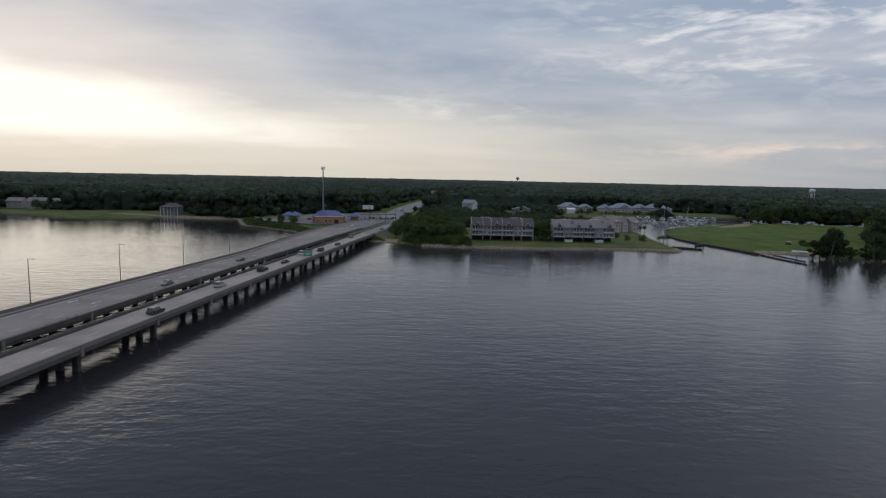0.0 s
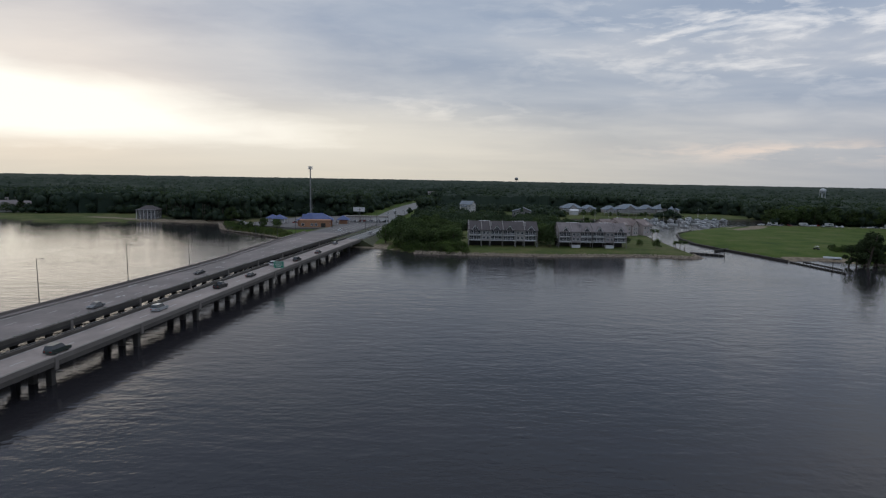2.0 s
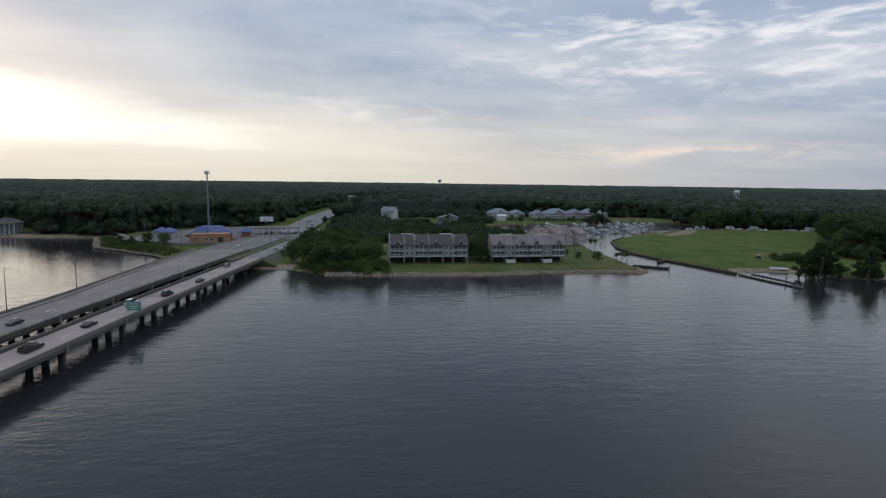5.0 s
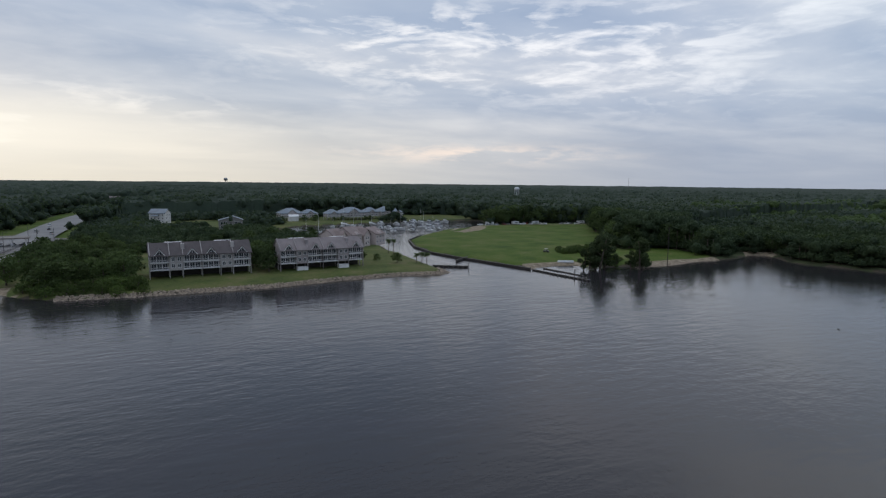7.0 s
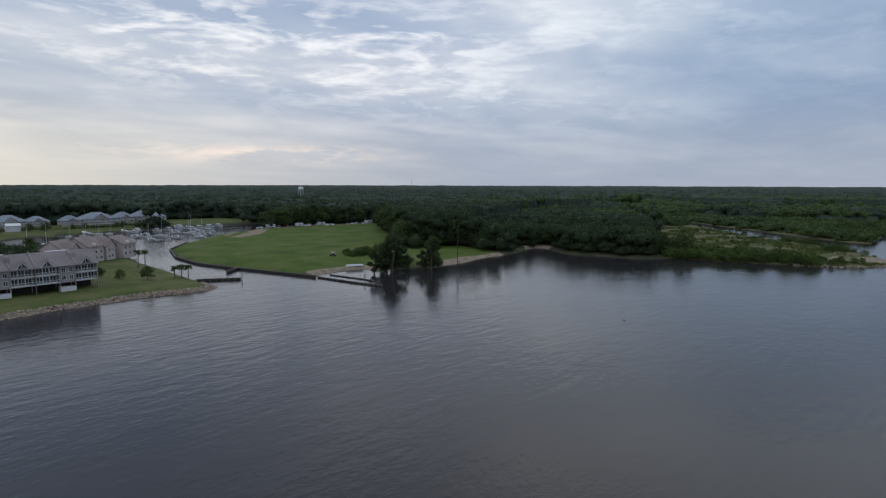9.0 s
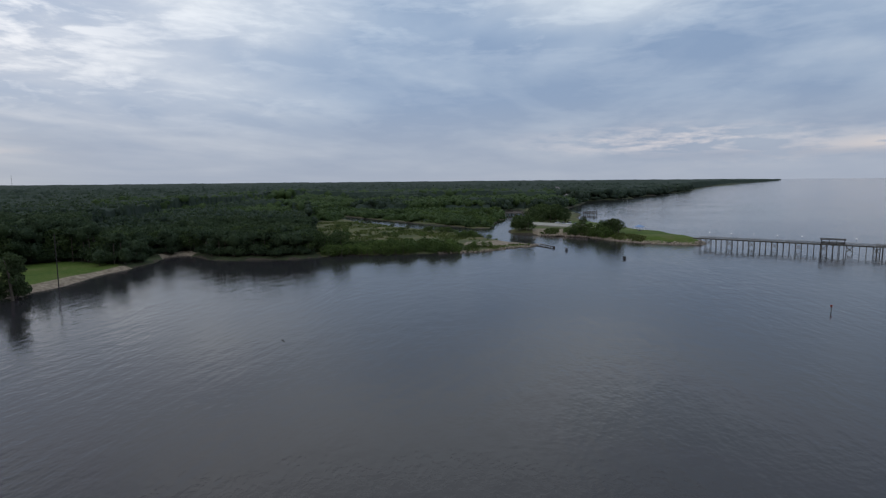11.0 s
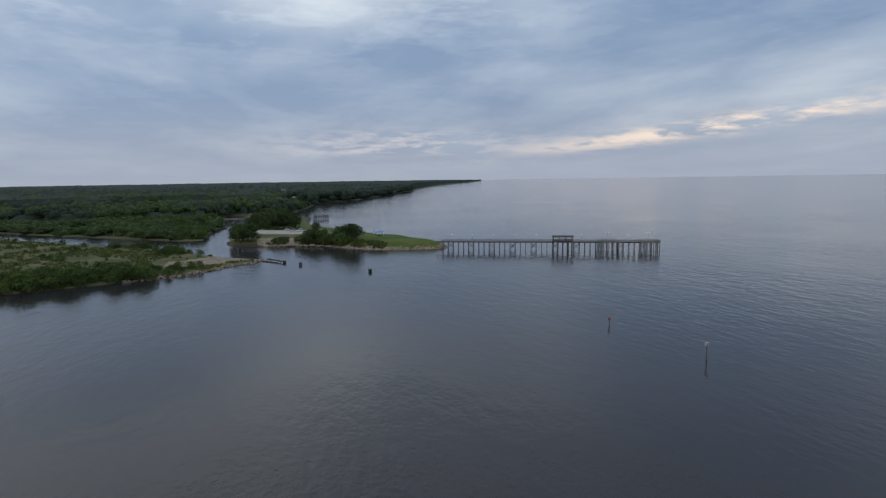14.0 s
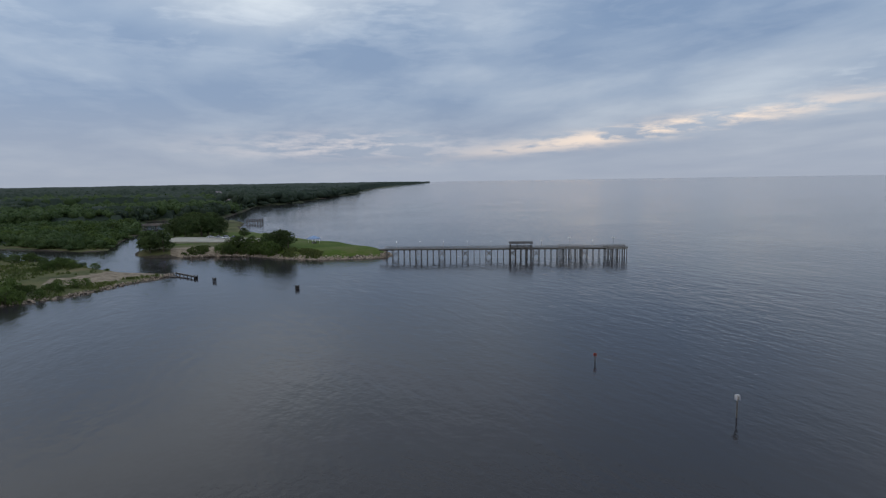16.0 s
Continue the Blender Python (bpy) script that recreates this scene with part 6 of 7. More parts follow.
def pile_group(x, y, n, h, r, label, name="mooring_dolphin"):
    t = thing(name, pose(x, y, 0), label, "piling", "pilings")
    for k in range(n):
        a = 2 * math.pi * k / max(n, 1)
        q = r if n > 1 else 0
        part("pile", Shape().tube((q * 1.4 * math.cos(a), q * 1.4 * math.sin(a), -2.5), (q * math.cos(a), q * math.sin(a), h + 0.3 * math.sin(k * 2.1)), 0.19, 0.17, 8), WOOD_DARK, t)
    if n > 1:
        part("band", Shape().tube((0, 0, h * 0.72), (0, 0, h * 0.72 + 0.25), r + 0.27, r + 0.27, 10), STEEL_DARK, t)
    return t


for x, y in ((374.8, 107.4), (344, 82.4)):
    pile_group(x, y, 6, 1.15, 0.5, "cluster of dark timber piles standing in the water")
pile_group(384.6, 113.6, 5, 1.0, 0.5, "cluster of dark timber piles ending a rail fence")
bulkhead([(398, 120.5), (385, 114)], 0.4, 0.75, "low timber rail from the sand point into the water", "rail_fence", 0.25, 3.0)
bulkhead([(394, 123), (387, 117)], -0.6, 0.15, "half sunken timber rail beside the sand point", "rail_fence", 0.25, 3.0)
pile_group(248.8, 299.4, 1, 20.0, 0, "tall bare wooden pole standing at the beach", "pole")
for x, y, h in ((153.2, 335.4, 3.0), (157.0, 355.0, 3.2), (170.2, 366.2, 1.8)):
    pile_group(x, y, 1, h, 0, "dark timber post at the end of a jetty", "pile_post")
pile_group(183, 293, 1, 3.4, 0, "single dark timber pile", "pile_post")
pile_group(213, 307, 1, 3.0, 0, "single dark timber pile", "pile_post")


def marker(x, y, h, boards, label, b=0.5):
    t = thing("channel_marker", pose(x, y, 0), label, "channel marker")
    part("pile", Shape().tube((0, 0, -3), (0, 0, h), 0.12, 0.10, 8), WOOD_GREY, t)
    for k, (mat, a) in enumerate(boards):
        part("board", Shape().box(-b, b, -0.24, -0.18, h - 2 * b, h + 0.15, pose(0, 0, 0, 0, 0, a), bevel=0.015), mat, t)


RED_BOARD = material("red_board", (0.35, 0.05, 0.03), 0.6, grain=0.2)
marker(206.4, 40.8, 3.4, ((TRIM_WHITE, 70), (TRIM_WHITE, -20), (TRIM_WHITE, 160)), "wooden channel marker with pale boards standing in the river", 0.3)
marker(236.7, 43.0, 1.7, ((RED_BOARD, 80), (RED_BOARD, -20)), "short channel marker with a small red board", 0.22)

# field
sl = thing("upturned_boat", pose(204.5, 325.2, gz(204, 325), 0, 0, -28), "long white upturned hull lying on the sand", "boat")
part("hull", Shape().prism([(-0.95, 0), (0.95, 0), (0.75, 0.55), (0.25, 0.85), (-0.25, 0.85), (-0.75, 0.55)], "x", -4.0, 4.0), GELCOAT, sl)
part("keel", Shape().box(-3.8, 3.8, -0.06, 0.06, 0.85, 0.95), GELCOAT, sl)
cart = thing("utility_cart", pose(216.5, 356.6, gz(216, 356), 0, 0, 35), "small dark utility cart parked on grass", "cart")
part("body", Shape().box(-0.75, 0.75, -1.5, 1.5, 0.4, 1.05, bevel=0.1), CAR_PAINT["black"], cart)
part("seat", Shape().box(-0.65, 0.65, -0.5, 0.1, 1.052, 1.5, bevel=0.08), RUBBER, cart)
part("roof", Shape().box(-0.75, 0.75, -1.1, 0.9, 2.0, 2.08, bevel=0.03), TRIM_WHITE, cart)
for x in (-0.7, 0.7):
    for y in (-1.0, 1.0):
        part("post", Shape().tube((x * 0.95, y * 0.85, 1.0), (x * 0.95, y * 0.85, 2.0), 0.03, 0.03, 5), STEEL_DARK, cart)
        part("wheel", Shape().tube((x - 0.12, y, 0.36), (x + 0.12, y, 0.36), 0.36, 0.36, 10), RUBBER, cart)


def trailer(m, L, colour, label):
    t = thing("trailer", m, label, "trailer", "vehicles parked at the wood's edge")
    part("body", Shape().box(-1.2, 1.2, -L / 2, L / 2, 0.6, 3.0, bevel=0.18), colour, t)
    part("window", Shape().box(1.19, 1.23, -L * 0.3, L * 0.1, 1.7, 2.4), GLASS_DARK, t)
    part("window", Shape().box(-1.23, -1.19, -L * 0.3, L * 0.1, 1.7, 2.4), GLASS_DARK, t)
    for x in (-1.1, 1.1):
        for y in (-0.5, 0.5):
            part("wheel", Shape().tube((x - 0.12, y, 0.36), (x + 0.12, y, 0.36), 0.36, 0.36, 10), RUBBER, t)
    part("hitch", Shape().box(-0.08, 0.08, L / 2, L / 2 + 1.2, 0.5, 0.6), STEEL_DARK, t)


rng = random.Random(21)
for i in range(24):
    f = i / 23
    if 15 <= i <= 17:
        continue
    x, y = 294 + 100 * f + rng.uniform(-1, 1), 553.5 - 27 * f + rng.uniform(-2.5, 2.5)
    z = gz(x, y)
    if i % 5 == 2:
        trailer(pose(x, y, z, 0, 0, 70 + rng.uniform(-15, 15)), rng.uniform(5.5, 8), GELCOAT, "white camper trailer parked at the wood's edge")
    else:
        vehicle(pose(x, y, z, 0, 0, rng.choice((15, 80, 95, 170, 100))), rng.choice(("white", "silver", "grey", "white", "black", "red", "blue")), rng.choice(("pickup", "suv", "car")), "parked at the wood's edge")

# ---- fishing pier and the point ----
PIER = pose(402.6, 32.0, 0, 0, 0, math.degrees(math.atan2(-97.2, -50.4)))    # x along the pier
PL, PD = 109.5, 4.3
pier = thing("fishing_pier", PIER, "long weathered wooden fishing pier on many piles", "pier")
part("deck", Shape().box(-3, PL, -1.5, 1.5, PD - 0.16, PD), WOOD_GREY, pier)
for y in (-1.25, 0, 1.25):
    part("stringer", Shape().box(-3, PL, y - 0.12, y + 0.12, PD - 0.52, PD - 0.163), WOOD_DARK, pier)


def fence(x0, y0, x1, y1, z):
    """Posts, top rail and two boards from one end to the other."""
    d = math.hypot(x1 - x0, y1 - y0)
    m = pose(x0, y0, z, 0, 0, math.degrees(math.atan2(y1 - y0, x1 - x0)))
    s = Shape()
    for zz in (0.35, 0.68):
        s.box(0, d, -0.025, 0.025, zz, zz + 0.13, m)
    for x in np.arange(0, d + 0.01, d / max(1, round(d / 2.7))):
        s.box(x - 0.05, x + 0.05, -0.075, -0.027, -0.2, 1.02, m)
    s.box(-0.05, d + 0.05, -0.09, 0.07, 1.02, 1.08, m)
    return s


for y in (-1.5, 1.5):
    part("railing", fence(0, y, PL, y, PD), WOOD_GREY, pier)
nb = 41
for i in range(nb):
    x = 0.6 + i * 2.7
    bent = part("pile_bent", Shape().box(x - 0.13, x + 0.13, -1.7, 1.7, PD - 0.85, PD - 0.523), WOOD_DARK, pier)
    for y in (-1.35, 1.35):
        part("pile", Shape().tube((x, y * 1.06, -2.5), (x, y, PD - 0.85), 0.15, 0.14, 7), WOOD_GREY, bent)
    if i % 4 == 1 and i < nb - 1:
        for y in (-1.62, 1.62):
            b = Shape()
            for za, zb in ((0.6, PD - 0.95), (PD - 0.95, 0.6)):
                p, q = Vector((x, y, za)), Vector((x + 2.7, y, zb))
                u = (q - p).normalized()
                b.tube(p, q, 0.11, 0.11, 5)
            part("cross_brace", b, WOOD_GREY, bent)
GLOBE = material("white_globe", (0.8, 0.8, 0.78), 0.3)
for x in (5, 16, 27, 38, 49, 72, 95):
    lp = part("lamp_post", Shape().tube((x, 1.42, PD), (x, 1.42, PD + 3.0), 0.05, 0.04, 6), STEEL, pier)
    part("globe", Shape().tube((x, 1.42, PD + 3.0), (x, 1.42, PD + 3.16), 0.1, 0.24, 8).tube((x, 1.42, PD + 3.16), (x, 1.42, PD + 3.42), 0.24, 0.1, 8), GLOBE, lp, "white round lamp globe")


def platform(x0, x1, y0, y1, roof):
    d = part("platform", Shape().box(x0, x1, y0, y1, PD - 0.15, PD + 0.012), WOOD_GREY, pier)
    for x in np.linspace(x0 + 0.3, x1 - 0.3, 5):
        for y in (y0 + 0.3, (y0 + y1) / 2, y1 - 0.3):
            part("pile", Shape().tube((x, y, -2.5), (x, y, PD - 0.153), 0.15, 0.14, 7), WOOD_GREY, d)
    for y in (y0, y1):
        part("railing", fence(x0, y, x1, y, PD), WOOD_GREY, d)
    for x in (x0, x1):
        for a, b in ((y0, -1.6), (1.6, y1)):
            if b - a > 0.5:
                part("railing", fence(x, a, x, b, PD), WOOD_GREY, d)
    if roof:
        for x in np.linspace(x0 + 0.2, x1 - 0.2, 4):
            for y in (y0 + 0.2, y1 - 0.2):
                part("roof_post", Shape().box(x - 0.11, x + 0.11, y - 0.11, y + 0.11, PD, PD + 2.45), WOOD_DARK, d)
        part("shelter_roof", hip_roof(x0, x1, y0, y1, PD + 2.453, PD + 3.0, 0.4), WOOD_DARK, d, "low dark weathered roof")
    else:
        for x in (x0 + 1.5, x1 - 1.5):
            bn = part("bench", Shape().box(x - 0.9, x + 0.9, y0 + 0.35, y0 + 0.8, PD + 0.42, PD + 0.5), WOOD_GREY, d)
            for q in (x - 0.7, x + 0.7):
                part("bench_leg", Shape().box(q - 0.06, q + 0.06, y0 + 0.4, y0 + 0.75, PD + 0.012, PD + 0.42), WOOD_GREY, bn)
        c = (x0 + x1) / 2
        lp = part("lamp_post", Shape().tube((c, y1 - 0.2, PD), (c, y1 - 0.2, PD + 4.2), 0.06, 0.05, 6), STEEL, d)
        for s in (-0.5, 0.5):
            part("globe", Shape().tube((c + s, y1 - 0.2, PD + 4.0), (c + s, y1 - 0.2, PD + 4.45), 0.22, 0.16, 8), GLOBE, lp)


platform(57.5, 67.5, -3.4, 3.4, True)
platform(80.0, 90.0, -4.2, 4.2, False)
platform(100.5, PL, -4.2, 4.2, False)

tn = thing("canopy_tent", pose(451.3, 55.5, gz(451, 55.5), 0, 0, 20), "small canopy tent with a pale blue peaked roof on grass", "tent")
CANVAS_PALE = material("pale_blue_canvas", (0.24, 0.34, 0.52), 0.85, grain=0.15, grain_scale=3, stain=0.2)
part("roof", hip_roof(-2.2, 2.2, -2.2, 2.2, 2.4, 4.0, 0.4), CANVAS_PALE, tn)
for x in (-2.1, 2.1):
    for y in (-2.1, 2.1):
        part("post", Shape().tube((x, y, -0.3), (x, y, 2.4), 0.06, 0.06, 6), TRIM_WHITE, tn)
tb = part("picnic_table", Shape().box(-1.0, 1.0, -0.4, 0.4, 0.7, 0.76), WOOD_GREY, tn)
for y in (-0.75, 0.75):
    part("bench", Shape().box(-1.0, 1.0, y - 0.15, y + 0.15, 0.42, 0.47), WOOD_GREY, tb)
for x in (-0.8, 0.8):
    part("trestle", Shape().box(x - 0.05, x + 0.05, -0.7, 0.7, -0.1, 0.7), WOOD_GREY, tb)
LOT = [(484, 76), (494, 68), (520, 88), (542, 122), (532, 132), (518, 131), (500, 104)]
whole("car_park", Shape().prism(LOT, "z", 1.2, 2.75), material("pale_shell_gravel", (0.36, 0.33, 0.27), 0.95, grain=0.25, grain_scale=2, stain=0.4, stain_scale=0.15), "pale gravel car park on the point", "car park", kind="structure")
for x, y, c, st, a in ((517, 96, "white", "suv", 40), (522, 100, "silver", "car", 45), (527, 104, "white", "car", 40), (512, 91, "black", "pickup", 40)):
    vehicle(pose(x, y, 2.752, 0, 0, a), c, st, "on the car park")
fp = thing("jetty", pose(676, 63, 0, 0, 0, 80), "small dark fishing jetty with rails on tall piles", "jetty")
part("deck", Shape().box(-7, 7, -4, 4, 1.8, 2.1), WOOD_DARK, fp)
for x in np.linspace(-6.6, 6.6, 7):
    for y in (-3.8, 3.8):
        part("pile", Shape().tube((x, y, -2), (x, y, 4.4 + 0.3 * math.sin(x * 3 + y)), 0.24, 0.2, 7), WOOD_DARK, fp)
for y in (-3.8, 3.8):
    for z in (2.75, 3.4):
        part("rail", Shape().box(-6.8, 6.8, y - 0.06, y + 0.06, z, z + 0.18), WOOD_DARK, fp)
part("gangway", Shape().box(6.9, 26, -1.2, 1.2, 1.7, 1.95), WOOD_DARK, fp)
lb = thing("low_bridge", pose(668, 136, 0, 0, 0, 95), "low pale concrete bridge across the inlet", "bridge")
part("deck", Shape().box(-24, 24, -4, 4, 2.6, 3.2), CONCRETE, lb)
for y in (-4, 3.7):
    part("parapet", Shape().box(-24, 24, y, y + 0.3, 3.2, 4.0), CONCRETE, lb)
for x in np.linspace(-20, 20, 6):
    part("pier", Shape().box(x - 0.4, x + 0.4, -3.5, 3.5, -2, 2.6), CONCRETE_DARK, lb)


# ---- distant things ----
def far_house(x, y, w, d, h, turn, roof=SHINGLE_PALE):
    t = thing("house", pose(x, y, gz(x, y), 0, 0, turn), "distant pale house with a pitched roof among trees", "house", "distant houses")
    part("wall", Shape().prism([(0, -0.6), (d, -0.6), (d, h), (d / 2, h * 1.45), (0, h)], "x", 0, w), SIDING_GREY, t)
    part("roof", gable_roof(-0.5, w + 0.5, -0.7, d + 0.7, h - 0.3, h * 1.48), roof, t)
    for k in range(3):
        window(t, w * (k + 0.5) / 3, 0, 1.0, 1.3, 1.6)
        window(t, w * (k + 0.5) / 3, 0, h * 0.58, 1.3, 1.4)


for x, y, w, d, h, a in ((1022, 62, 16, 10, 7, -60), (1046, 50, 14, 10, 7, -50), (1175, 75, 20, 12, 13, -40), (-402, 548, 18, 11, 7, 12), (-428, 556, 15, 10, 6.5, 5), (-370, 552, 12, 8, 5, 0), (4, 1008, 22, 12, 7, 10), (52, 1118, 16, 10, 6, -8), (100, 1236, 18, 10, 6, 5), (-38, 1122, 26, 14, 7, 8), (10, 1390, 34, 16, 8, 0), (76, 2018, 50, 24, 10, 4), (-458, 627, 16, 10, 6, 10), (-408, 588, 14, 9, 5.5, -6), (-494, 731, 20, 12, 7, 15), (-588, 790, 18, 11, 7, 10)):
    far_house(x, y, w, d, h, a)
ch = thing("house", pose(-252, 505, gz(-245, 508), 0, 0, 4), "grey riverside house with tall white columns", "house")
pavilion(ch, 0, 15, 0, 11, 7.4, 11.0, SIDING_DARK, SHINGLE, 2, 4)
for x in np.linspace(0.2, 14.8, 6):
    part("column", Shape().tube((x, -2.4, -0.6), (x, -2.4, 7.2), 0.25, 0.22, 10), TRIM_WHITE, ch)
part("portico", Shape().box(-0.4, 15.4, -2.8, -0.72, 7.2, 7.9), SIDING_DARK, ch)


def water_tower(x, y, h, r, label, legs=5, mat=STEEL):
    t = thing("water_tower", pose(x, y, 0), label, "water tower")
    s = Shape()
    prof = [(0.15, -0.75), (0.7, -0.6), (1.0, 0.0), (0.95, 0.35), (0.6, 0.7), (0.05, 0.85)]
    n = 16
    v = [(r * p * math.cos(2 * math.pi * i / n), r * p * math.sin(2 * math.pi * i / n), h + r * q) for p, q in prof for i in range(n)]
    f = [(n * k + i, n * k + (i + 1) % n, n * k + n + (i + 1) % n, n * k + n + i) for k in range(len(prof) - 1) for i in range(n)]
    s.add(v, f)
    part("tank", s, mat, t, "weathered steel tank", True)
    for k in range(legs):
        a = 2 * math.pi * k / legs
        part("leg", Shape().tube((r * 1.15 * math.cos(a), r * 1.15 * math.sin(a), 0), (r * 0.85 * math.cos(a), r * 0.85 * math.sin(a), h), r * 0.07, r * 0.07, 6), mat, t)
    part("riser", Shape().tube((0, 0, 0), (0, 0, h - r * 0.6), r * 0.16, r * 0.16, 8), mat, t)


water_tower(555, 870, 30.5, 4.4, "pale water tower on legs above the woods", 5, GELCOAT)
water_tower(356, 2813, 42, 8.5, "distant water tower above the woods", 1)
for x, y in ((1990, 2040),):
    am = thing("radio_mast", pose(x, y, 0), "thin distant radio mast above the woods", "mast")
    part("mast", Shape().tube((0, 0, 0), (0, 0, 66), 0.9, 0.5, 5), STEEL, am)

# ---- riprap ----
def riprap(line, width, count, seed, label, size=(0.35, 0.95), lift=0.0):
    rng = np.random.default_rng(seed)
    line = np.array(line, float)
    seg = np.linalg.norm(np.diff(line, axis=0), axis=1)
    cum = np.r_[0, np.cumsum(seg)]
    s = Shape()
    unit = [(-1, -1, -1), (1, -1, -1), (1, 1, -1), (-1, 1, -1), (-0.7, -0.6, 1), (0.8, -0.7, 0.9), (0.6, 0.7, 1), (-0.8, 0.6, 0.8)]
    faces = [(3, 2, 1, 0), (4, 5, 6, 7), (0, 1, 5, 4), (1, 2, 6, 5), (2, 3, 7, 6), (3, 0, 4, 7)]
    for _ in range(count):
        q = rng.uniform(0, cum[-1])
        k = min(np.searchsorted(cum, q) - 1, len(seg) - 1) if q > 0 else 0
        a, b = line[k], line[k + 1]
        p = a + (b - a) * (q - cum[k]) / seg[k]
        nrm = np.array([-(b - a)[1], (b - a)[0]]) / seg[k]
        o = rng.uniform(-0.25, 1) * width
        x, y = p + nrm * o
        r = rng.uniform(*size)
        z = max(-0.2, min(o, width) * 0.33) + lift + rng.uniform(-0.15, 0.2)
        m = Matrix.Translation((x, y, z)) @ Euler(tuple(rng.uniform(-0.6, 0.6, 2)) + (rng.uniform(0, 6.3),)).to_matrix().to_4x4() @ Matrix.Diagonal((r, r * rng.uniform(0.6, 1.0), r * rng.uniform(0.4, 0.7), 1))
        s.add([tuple(m @ Vector(c)) for c in unit], faces)
    whole("riprap", s, STONE, label, "rocks", kind="stuff")


TOWN_SHORE = [(-14, 325.5), (10, 322.0), (33, 321.2), (57, 320.4), (85, 325.2), (112, 326.2), (131, 322.2), (137, 326), (139, 336)]
riprap(TOWN_SHORE, 3.0, 3200, 1, "bank of tan quarried stones along the shore", (0.18, 0.48))
riprap([(405, 30), (408, 44), (412, 59), (420, 69), (431, 79), (443, 88)][::-1], 4.0, 1500, 2, "bank of pale brown stones along the point", (0.2, 0.6))
riprap([(405, 31), (411, 26), (426, 24), (440, 31), (456, 33)], 2.5, 500, 3, "bank of pale brown stones along the point", (0.2, 0.5))
riprap([(399, 120), (392, 125.5), (382, 136.5), (364, 152.5), (355, 174)][::-1], 2.2, 300, 4, "scattered brown stones along the sand point", (0.15, 0.45))
riprap([(-176, 489), (-152, 432), (-128, 413), (-108, 396), (-97, 384)][::-1], 3.0, 700, 5, "dark rocks along the marshy bank", (0.2, 0.6))
riprap([(456, 118), (452, 104), (443, 88)][::-1], 3.0, 160, 6, "scattered brown stones at the foot of the point", (0.25, 0.7))

for x, y, a in ((190.5, 187, 30),):
    dw = thing("driftwood", pose(x, y, 0.02, 0, 0, a), "dark piece of driftwood floating on the water", "driftwood")
    part("log", Shape().tube((-0.9, 0, 0), (0.3, 0.1, 0.05), 0.10, 0.12, 6).tube((0.3, 0.1, 0.05), (1.2, 0.4, 0.1), 0.12, 0.05, 6), WOOD_DARK, dw)
    part("twig", Shape().tube((0.2, 0.1, 0.08), (0.6, -0.3, 0.35), 0.04, 0.02, 5), WOOD_DARK, dw)

# ---- trees ----
scatter(TREES, [(-36, 332), (-6, 328), (12, 334), (13, 372), (-4, 440), (-30, 450)], 50, 8, 12, 3, 4.6, group="trees by the bridge", shore=2)
scatter(BUSHES, [(-34, 338), (-12, 325), (14, 324), (14, 336), (-20, 345)], 26, 2.5, 5, 33, 2.6, group="bushes by the bridge", shore=1.2)
scatter(TREES, [(55.5, 344), (64, 344), (64, 372), (56, 375)], 6, 8, 12, 4, 4.0, group="trees between the town houses")
scatter(TREES, [(-22, 450), (5, 440), (60, 430), (60, 560), (10, 640), (-18, 640)], 16, 6, 9.5, 5, 7.0, group="trees behind the town houses")
scatter(TREES, [(60, 375), (108, 375), (112, 470), (100, 520), (62, 440)], 10, 7, 11, 6, 7.0, group="trees behind the town houses")
scatter(TREES, [(128, 640), (160, 640), (262, 645), (262, 652), (130, 652)], 9, 4, 7, 36, 6, group="trees before the condominiums")
for x, y, h in ((100, 378, 5), (116, 362, 4), (123, 353, 5.5), (112, 371, 4)):
    plant(TREES, x, y, h, 1.1, label="round garden tree on the lawn", group="lawn trees")
scatter(TREES, [(266, 357), (300, 398), (350, 465), (394, 510), (408, 500), (362, 448), (312, 388), (280, 352)], 30, 14, 20, 7, 6.0, group="trees at the field's edge")
scatter(TREES, [(286, 556), (400, 534), (404, 548), (290, 572)], 16, 14, 19, 8, 6.0, group="trees at the field's edge")
scatter(TREES, [(268, 356), (298, 348), (300, 322), (314, 318), (312, 380), (285, 374)], 18, 12, 17, 9, 5.0, group="trees at the field's edge")
scatter(TREES, [(312, 322), (344, 316), (346, 300), (334, 268), (338, 240), (352, 224), (362, 240), (360, 320), (330, 345)], 44, 8, 14, 10, 4.5, group="swamp trees on the shore", shore=1.5)
scatter(BUSHES, [(340, 228), (346, 198), (353, 175), (358, 164), (376, 166), (372, 196), (365, 240)], 95, 3.0, 6.2, 31, 2.6, group="bushes on the peninsula", shore=0.3)
scatter(BUSHES, [(360, 250), (376, 170), (420, 150), (490, 205), (560, 285), (430, 266)], 70, 1.1, 3.2, 11, 4.5, group="bushes on the peninsula", shore=3)
scatter(BUSHES, [(425, 150), (440, 158), (468, 175), (488, 200), (478, 204), (455, 180), (430, 164)], 26, 2.2, 4.0, 38, 2.4, group="bushes on the creek bank", shore=0.4)
scatter(BUSHES, [(358, 168), (366, 152), (380, 146), (386, 156), (374, 174)], 16, 1.8, 3.4, 39, 2.4, group="bushes on the peninsula", shore=0.6)
scatter(BUSHES, [(520, 158), (690, 158), (690, 236), (600, 240), (570, 226)], 40, 4.5, 8, 12, 8, group="bushes along the creek", shore=1.0)
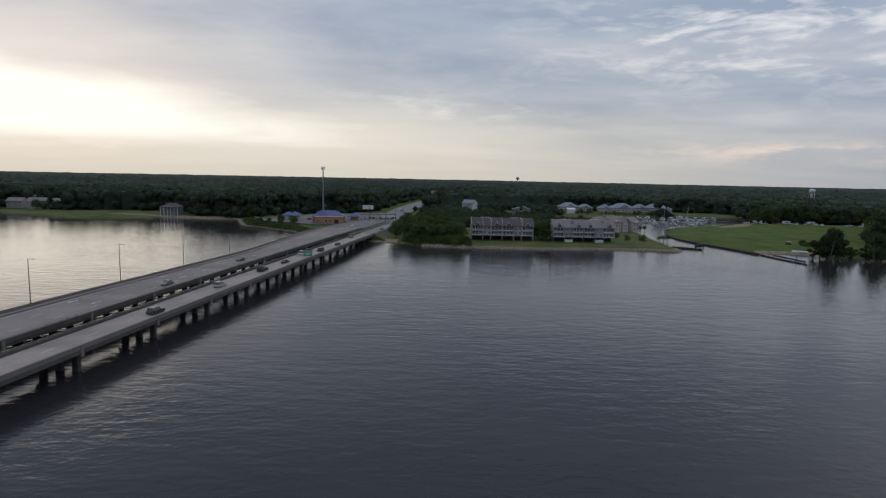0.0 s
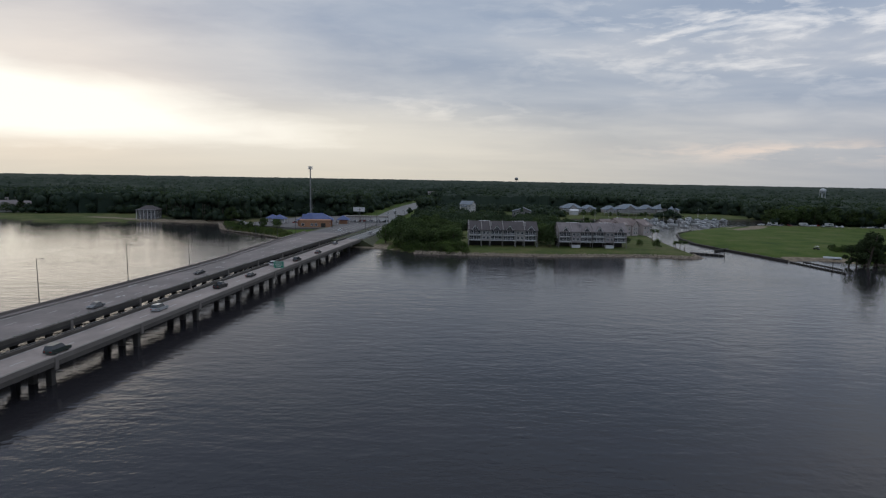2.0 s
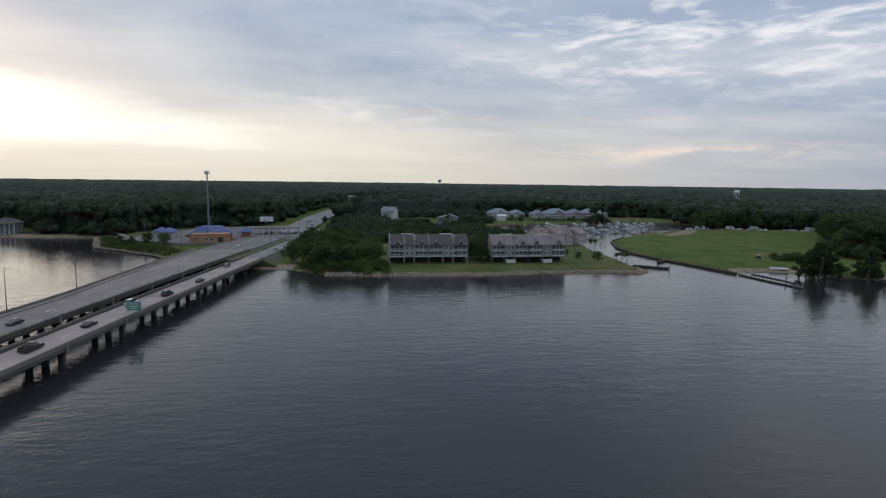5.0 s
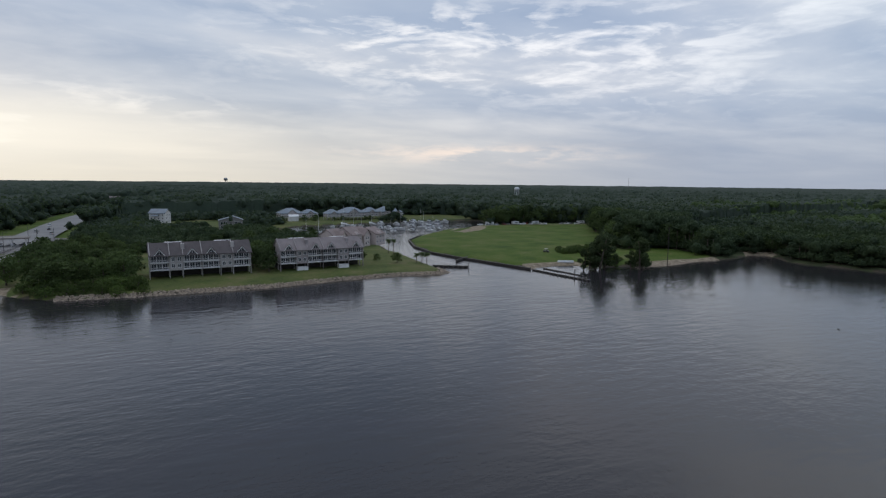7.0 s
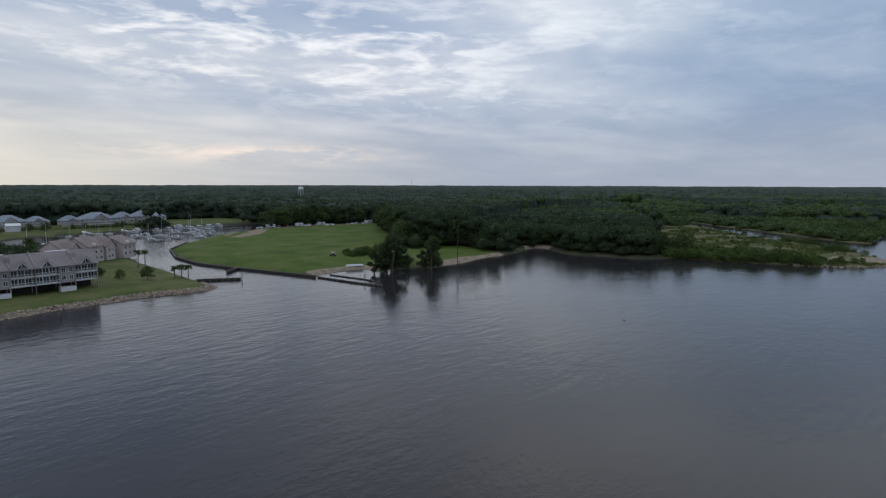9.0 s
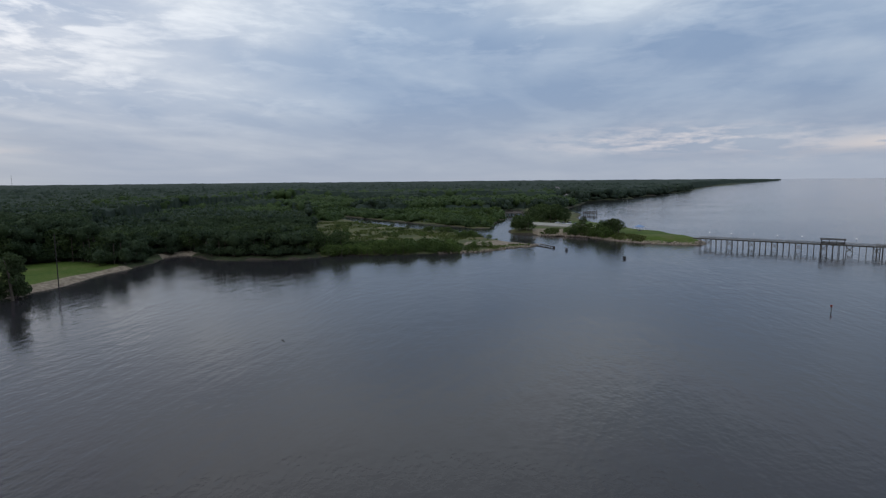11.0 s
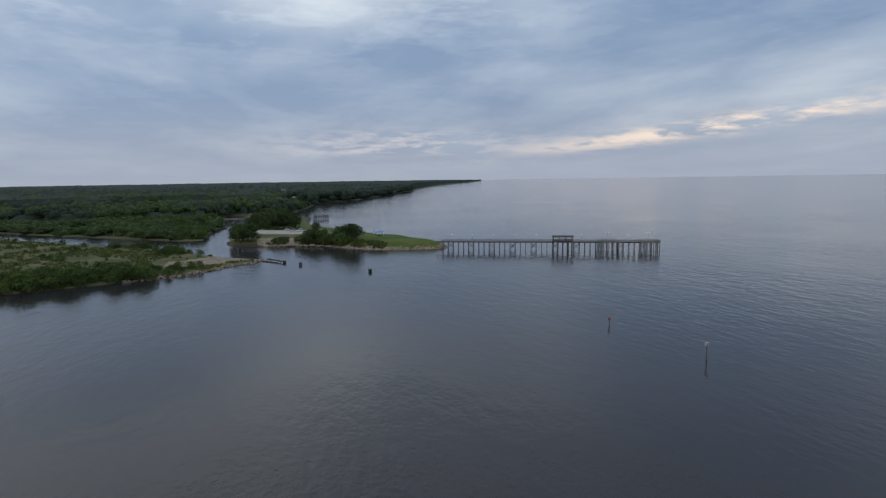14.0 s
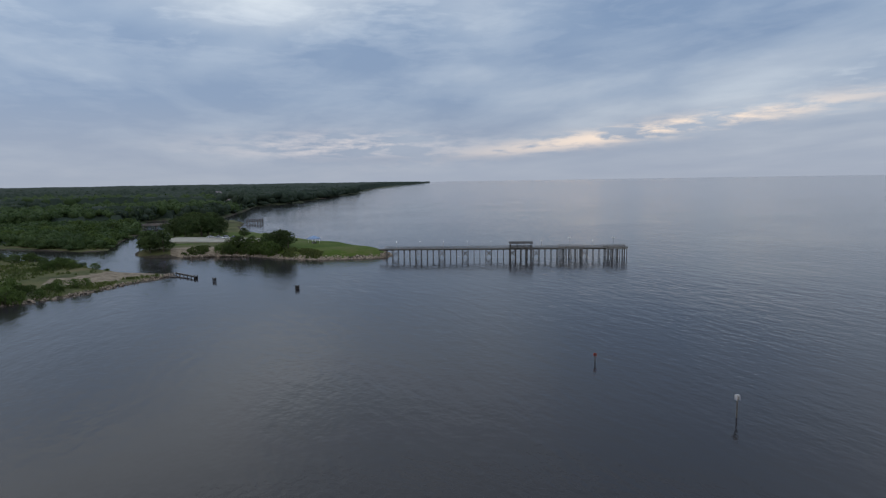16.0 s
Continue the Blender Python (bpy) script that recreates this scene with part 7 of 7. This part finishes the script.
scatter(BUSHES, [(-175, 490), (-152, 434), (-128, 416), (-108, 400), (-112, 412), (-150, 450)], 22, 1.6, 3.6, 34, 4, group="bushes on the marshy bank", shore=2)
for x, y, h, w in ((207, 303, 18.5, 1.15), (212, 305.5, 17.5, 1.1), (203.5, 306, 12, 1.1), (209, 308, 15, 1.1), (200.5, 307, 11, 1.2), (215.5, 308.5, 13, 1.2), (226, 296, 17, 1.1), (229.5, 298.5, 15.5, 1.05), (224, 300, 10, 1.1), (233.5, 301.5, 12, 1.15), (220, 306, 8, 1.3)):
    plant(CYPRESS, x, y, h, w, z=-0.6, group="cypresses in the shallows")
scatter(BUSHES, [(219, 345), (250, 352), (252, 361), (224, 355)], 26, 2.0, 3.6, 37, 2.4, group="bushes on the field", shore=1.0)
scatter(BUSHES, [(214, 326), (222, 330), (236, 316), (224, 309)], 10, 2.0, 3.6, 13, 3, group="bushes by the beach", shore=1.0)
scatter(TREES, [(463, 127), (468, 138), (480, 140), (476, 128)], 7, 8, 11, 14, 3.2, group="trees on the point")
scatter(TREES, [(540, 100), (556, 92), (566, 120), (546, 128)], 7, 9, 13, 35, 4.5, group="trees on the point")
scatter(TREES, [(556, 100), (600, 96), (664, 92), (670, 128), (600, 124), (550, 126)], 34, 7, 12.5, 15, 5, group="trees on the point")
scatter(BUSHES, [(453, 102), (444, 89), (433, 80), (440, 76), (458, 95)], 24, 3.6, 7.0, 17, 3, group="bushes on the point", shore=1)
for x, y, h in ((443, 79, 8.5), (441, 75, 9.5), (437, 71, 8.5), (446, 72, 8), (487, 137, 6), (545, 118, 9), (540, 98, 8), (528, 84, 6), (478, 84, 4), (452, 92, 7), (449, 97, 6)):
    plant(TREES, x, y, h, 1.25, label="broad dark shore tree on the point", group="trees on the point")
scatter(TREES, [(-420, 528), (-330, 560), (-230, 575), (-225, 590), (-420, 575)], 10, 6, 11, 18, 9, group="trees on the far bank")
scatter(TREES, [(-235, 505), (-176, 495), (-165, 440), (-150, 440), (-150, 560), (-235, 560)], 6, 8, 13, 19, 9, group="trees on the far bank", shore=4)
scatter(TREES, [(-150, 440), (-112, 428), (-106, 440), (-140, 460)], 7, 4, 8, 20, 5, group="trees by the restaurant")


def palm(x, y, h):
    t = thing("palm_tree", pose(x, y, gz(x, y)), "palm with a slim bare trunk on the lawn", "palm", "palms on the lawn")
    part("trunk", Shape().tube((0, 0, -0.5), (0.1, 0.1, h), 0.22, 0.16, 8), BARK, t)
    r = random.Random(int(x * 10 + y))
    for k in range(34):
        a, up, L = r.uniform(0, 6.28), r.uniform(-0.5, 0.9), r.uniform(1.6, 2.3)
        s = Shape()
        d = Vector((math.cos(a), math.sin(a), 0))
        side = Vector((-d.y, d.x, 0))
        v = []
        for i in range(5):
            f = i / 4
            p = Vector((0.1, 0.1, h)) + d * (L * f * math.cos(up * (1 - f))) + Vector((0, 0, L * (math.sin(up) * f - 0.55 * f * f)))
            w = 0.40 * math.sin(math.pi * (0.12 + 0.86 * f))
            v += [p - side * w - Vector((0, 0, w * 0.5)), p, p + side * w - Vector((0, 0, w * 0.5))]
        s.add(v, [(3 * i + j, 3 * i + j + 1, 3 * i + j + 4, 3 * i + j + 3) for i in range(4) for j in range(2)])
        part("frond", s, LEAF, t)


for x, y, h in ((134.4, 392, 7.5), (135.8, 388, 7.8), (134.5, 349, 5.2), (137, 348.6, 5.4), (-20, 470, 7), (132.6, 351, 4.6)):
    palm(x, y, h)



def tufts(name, polys, count, seed, lo, hi, label, thin=-0.25):
    """Knee-high growth in patches over rough ground."""
    rng = np.random.default_rng(seed)
    quads = []
    for poly in polys:
        q = np.array(poly, float)
        x, y = rng.uniform(q[:, 0].min(), q[:, 0].max(), count * 3), rng.uniform(q[:, 1].min(), q[:, 1].max(), count * 3)
        ok = inside(x, y, q) & (inland(x, y) > 1.2) & ~inside(x, y, [(384, 150), (394, 168), (406, 162), (420, 146), (412, 130), (400, 122), (392, 138)]) & (rough_noise(x, y, 13, 21) + 0.5 * rough_noise(x, y, 5, 22) > thin)
        x, y = x[ok][:count], y[ok][:count]
        z = ground_z(x, y)
        for k in range(6):
            h = rng.uniform(lo, hi, len(x))
            a, w = rng.uniform(0, 6.28, len(x)), rng.uniform(0.5, 1.1, len(x)) * h
            ox, oy = rng.normal(0, 0.5, len(x)), rng.normal(0, 0.5, len(x))
            dx, dy = np.cos(a) * w / 2, np.sin(a) * w / 2
            lx, ly = rng.normal(0, 0.3, len(x)) * h, rng.normal(0, 0.3, len(x)) * h
            p = np.stack([np.stack([x + ox - dx, y + oy - dy, z - 0.1], -1), np.stack([x + ox + dx, y + oy + dy, z - 0.1], -1),
                          np.stack([x + ox + dx * 0.6 + lx, y + oy + dy * 0.6 + ly, z + h], -1), np.stack([x + ox - dx * 0.8 + lx, y + oy - dy * 0.8 + ly, z + h * 0.8], -1)], 1)
            quads.append(p.reshape(-1, 3))
    v = np.concatenate(quads)
    me = bpy.data.meshes.new(name)
    me.from_pydata(v.tolist(), [], np.arange(len(v)).reshape(-1, 4).tolist())
    me.materials.append(LEAF_SCRUB)
    me.update()
    tagged(new(name, me), label, "scrub", kind="stuff")


tufts("scrub", [PENINSULA], 3400, 51, 0.3, 1.1, "rough knee-high scrub over the peninsula", 0.05)
tufts("shore_scrub", [[(-172, 492), (-152, 434), (-128, 414), (-100, 388), (-92, 396), (-120, 436), (-160, 492)], [(456, 122), (450, 100), (430, 78), (414, 60), (420, 58), (446, 82), (468, 110)], [(505, 158), (690, 156), (690, 236), (570, 228)]], 900, 52, 0.4, 1.4, "rough weeds and scrub along the bank", -0.4)

for src in (*TREES, *CYPRESS, *BUSHES):
    for o in (*src.children_recursive, src):
        bpy.data.objects.remove(o)
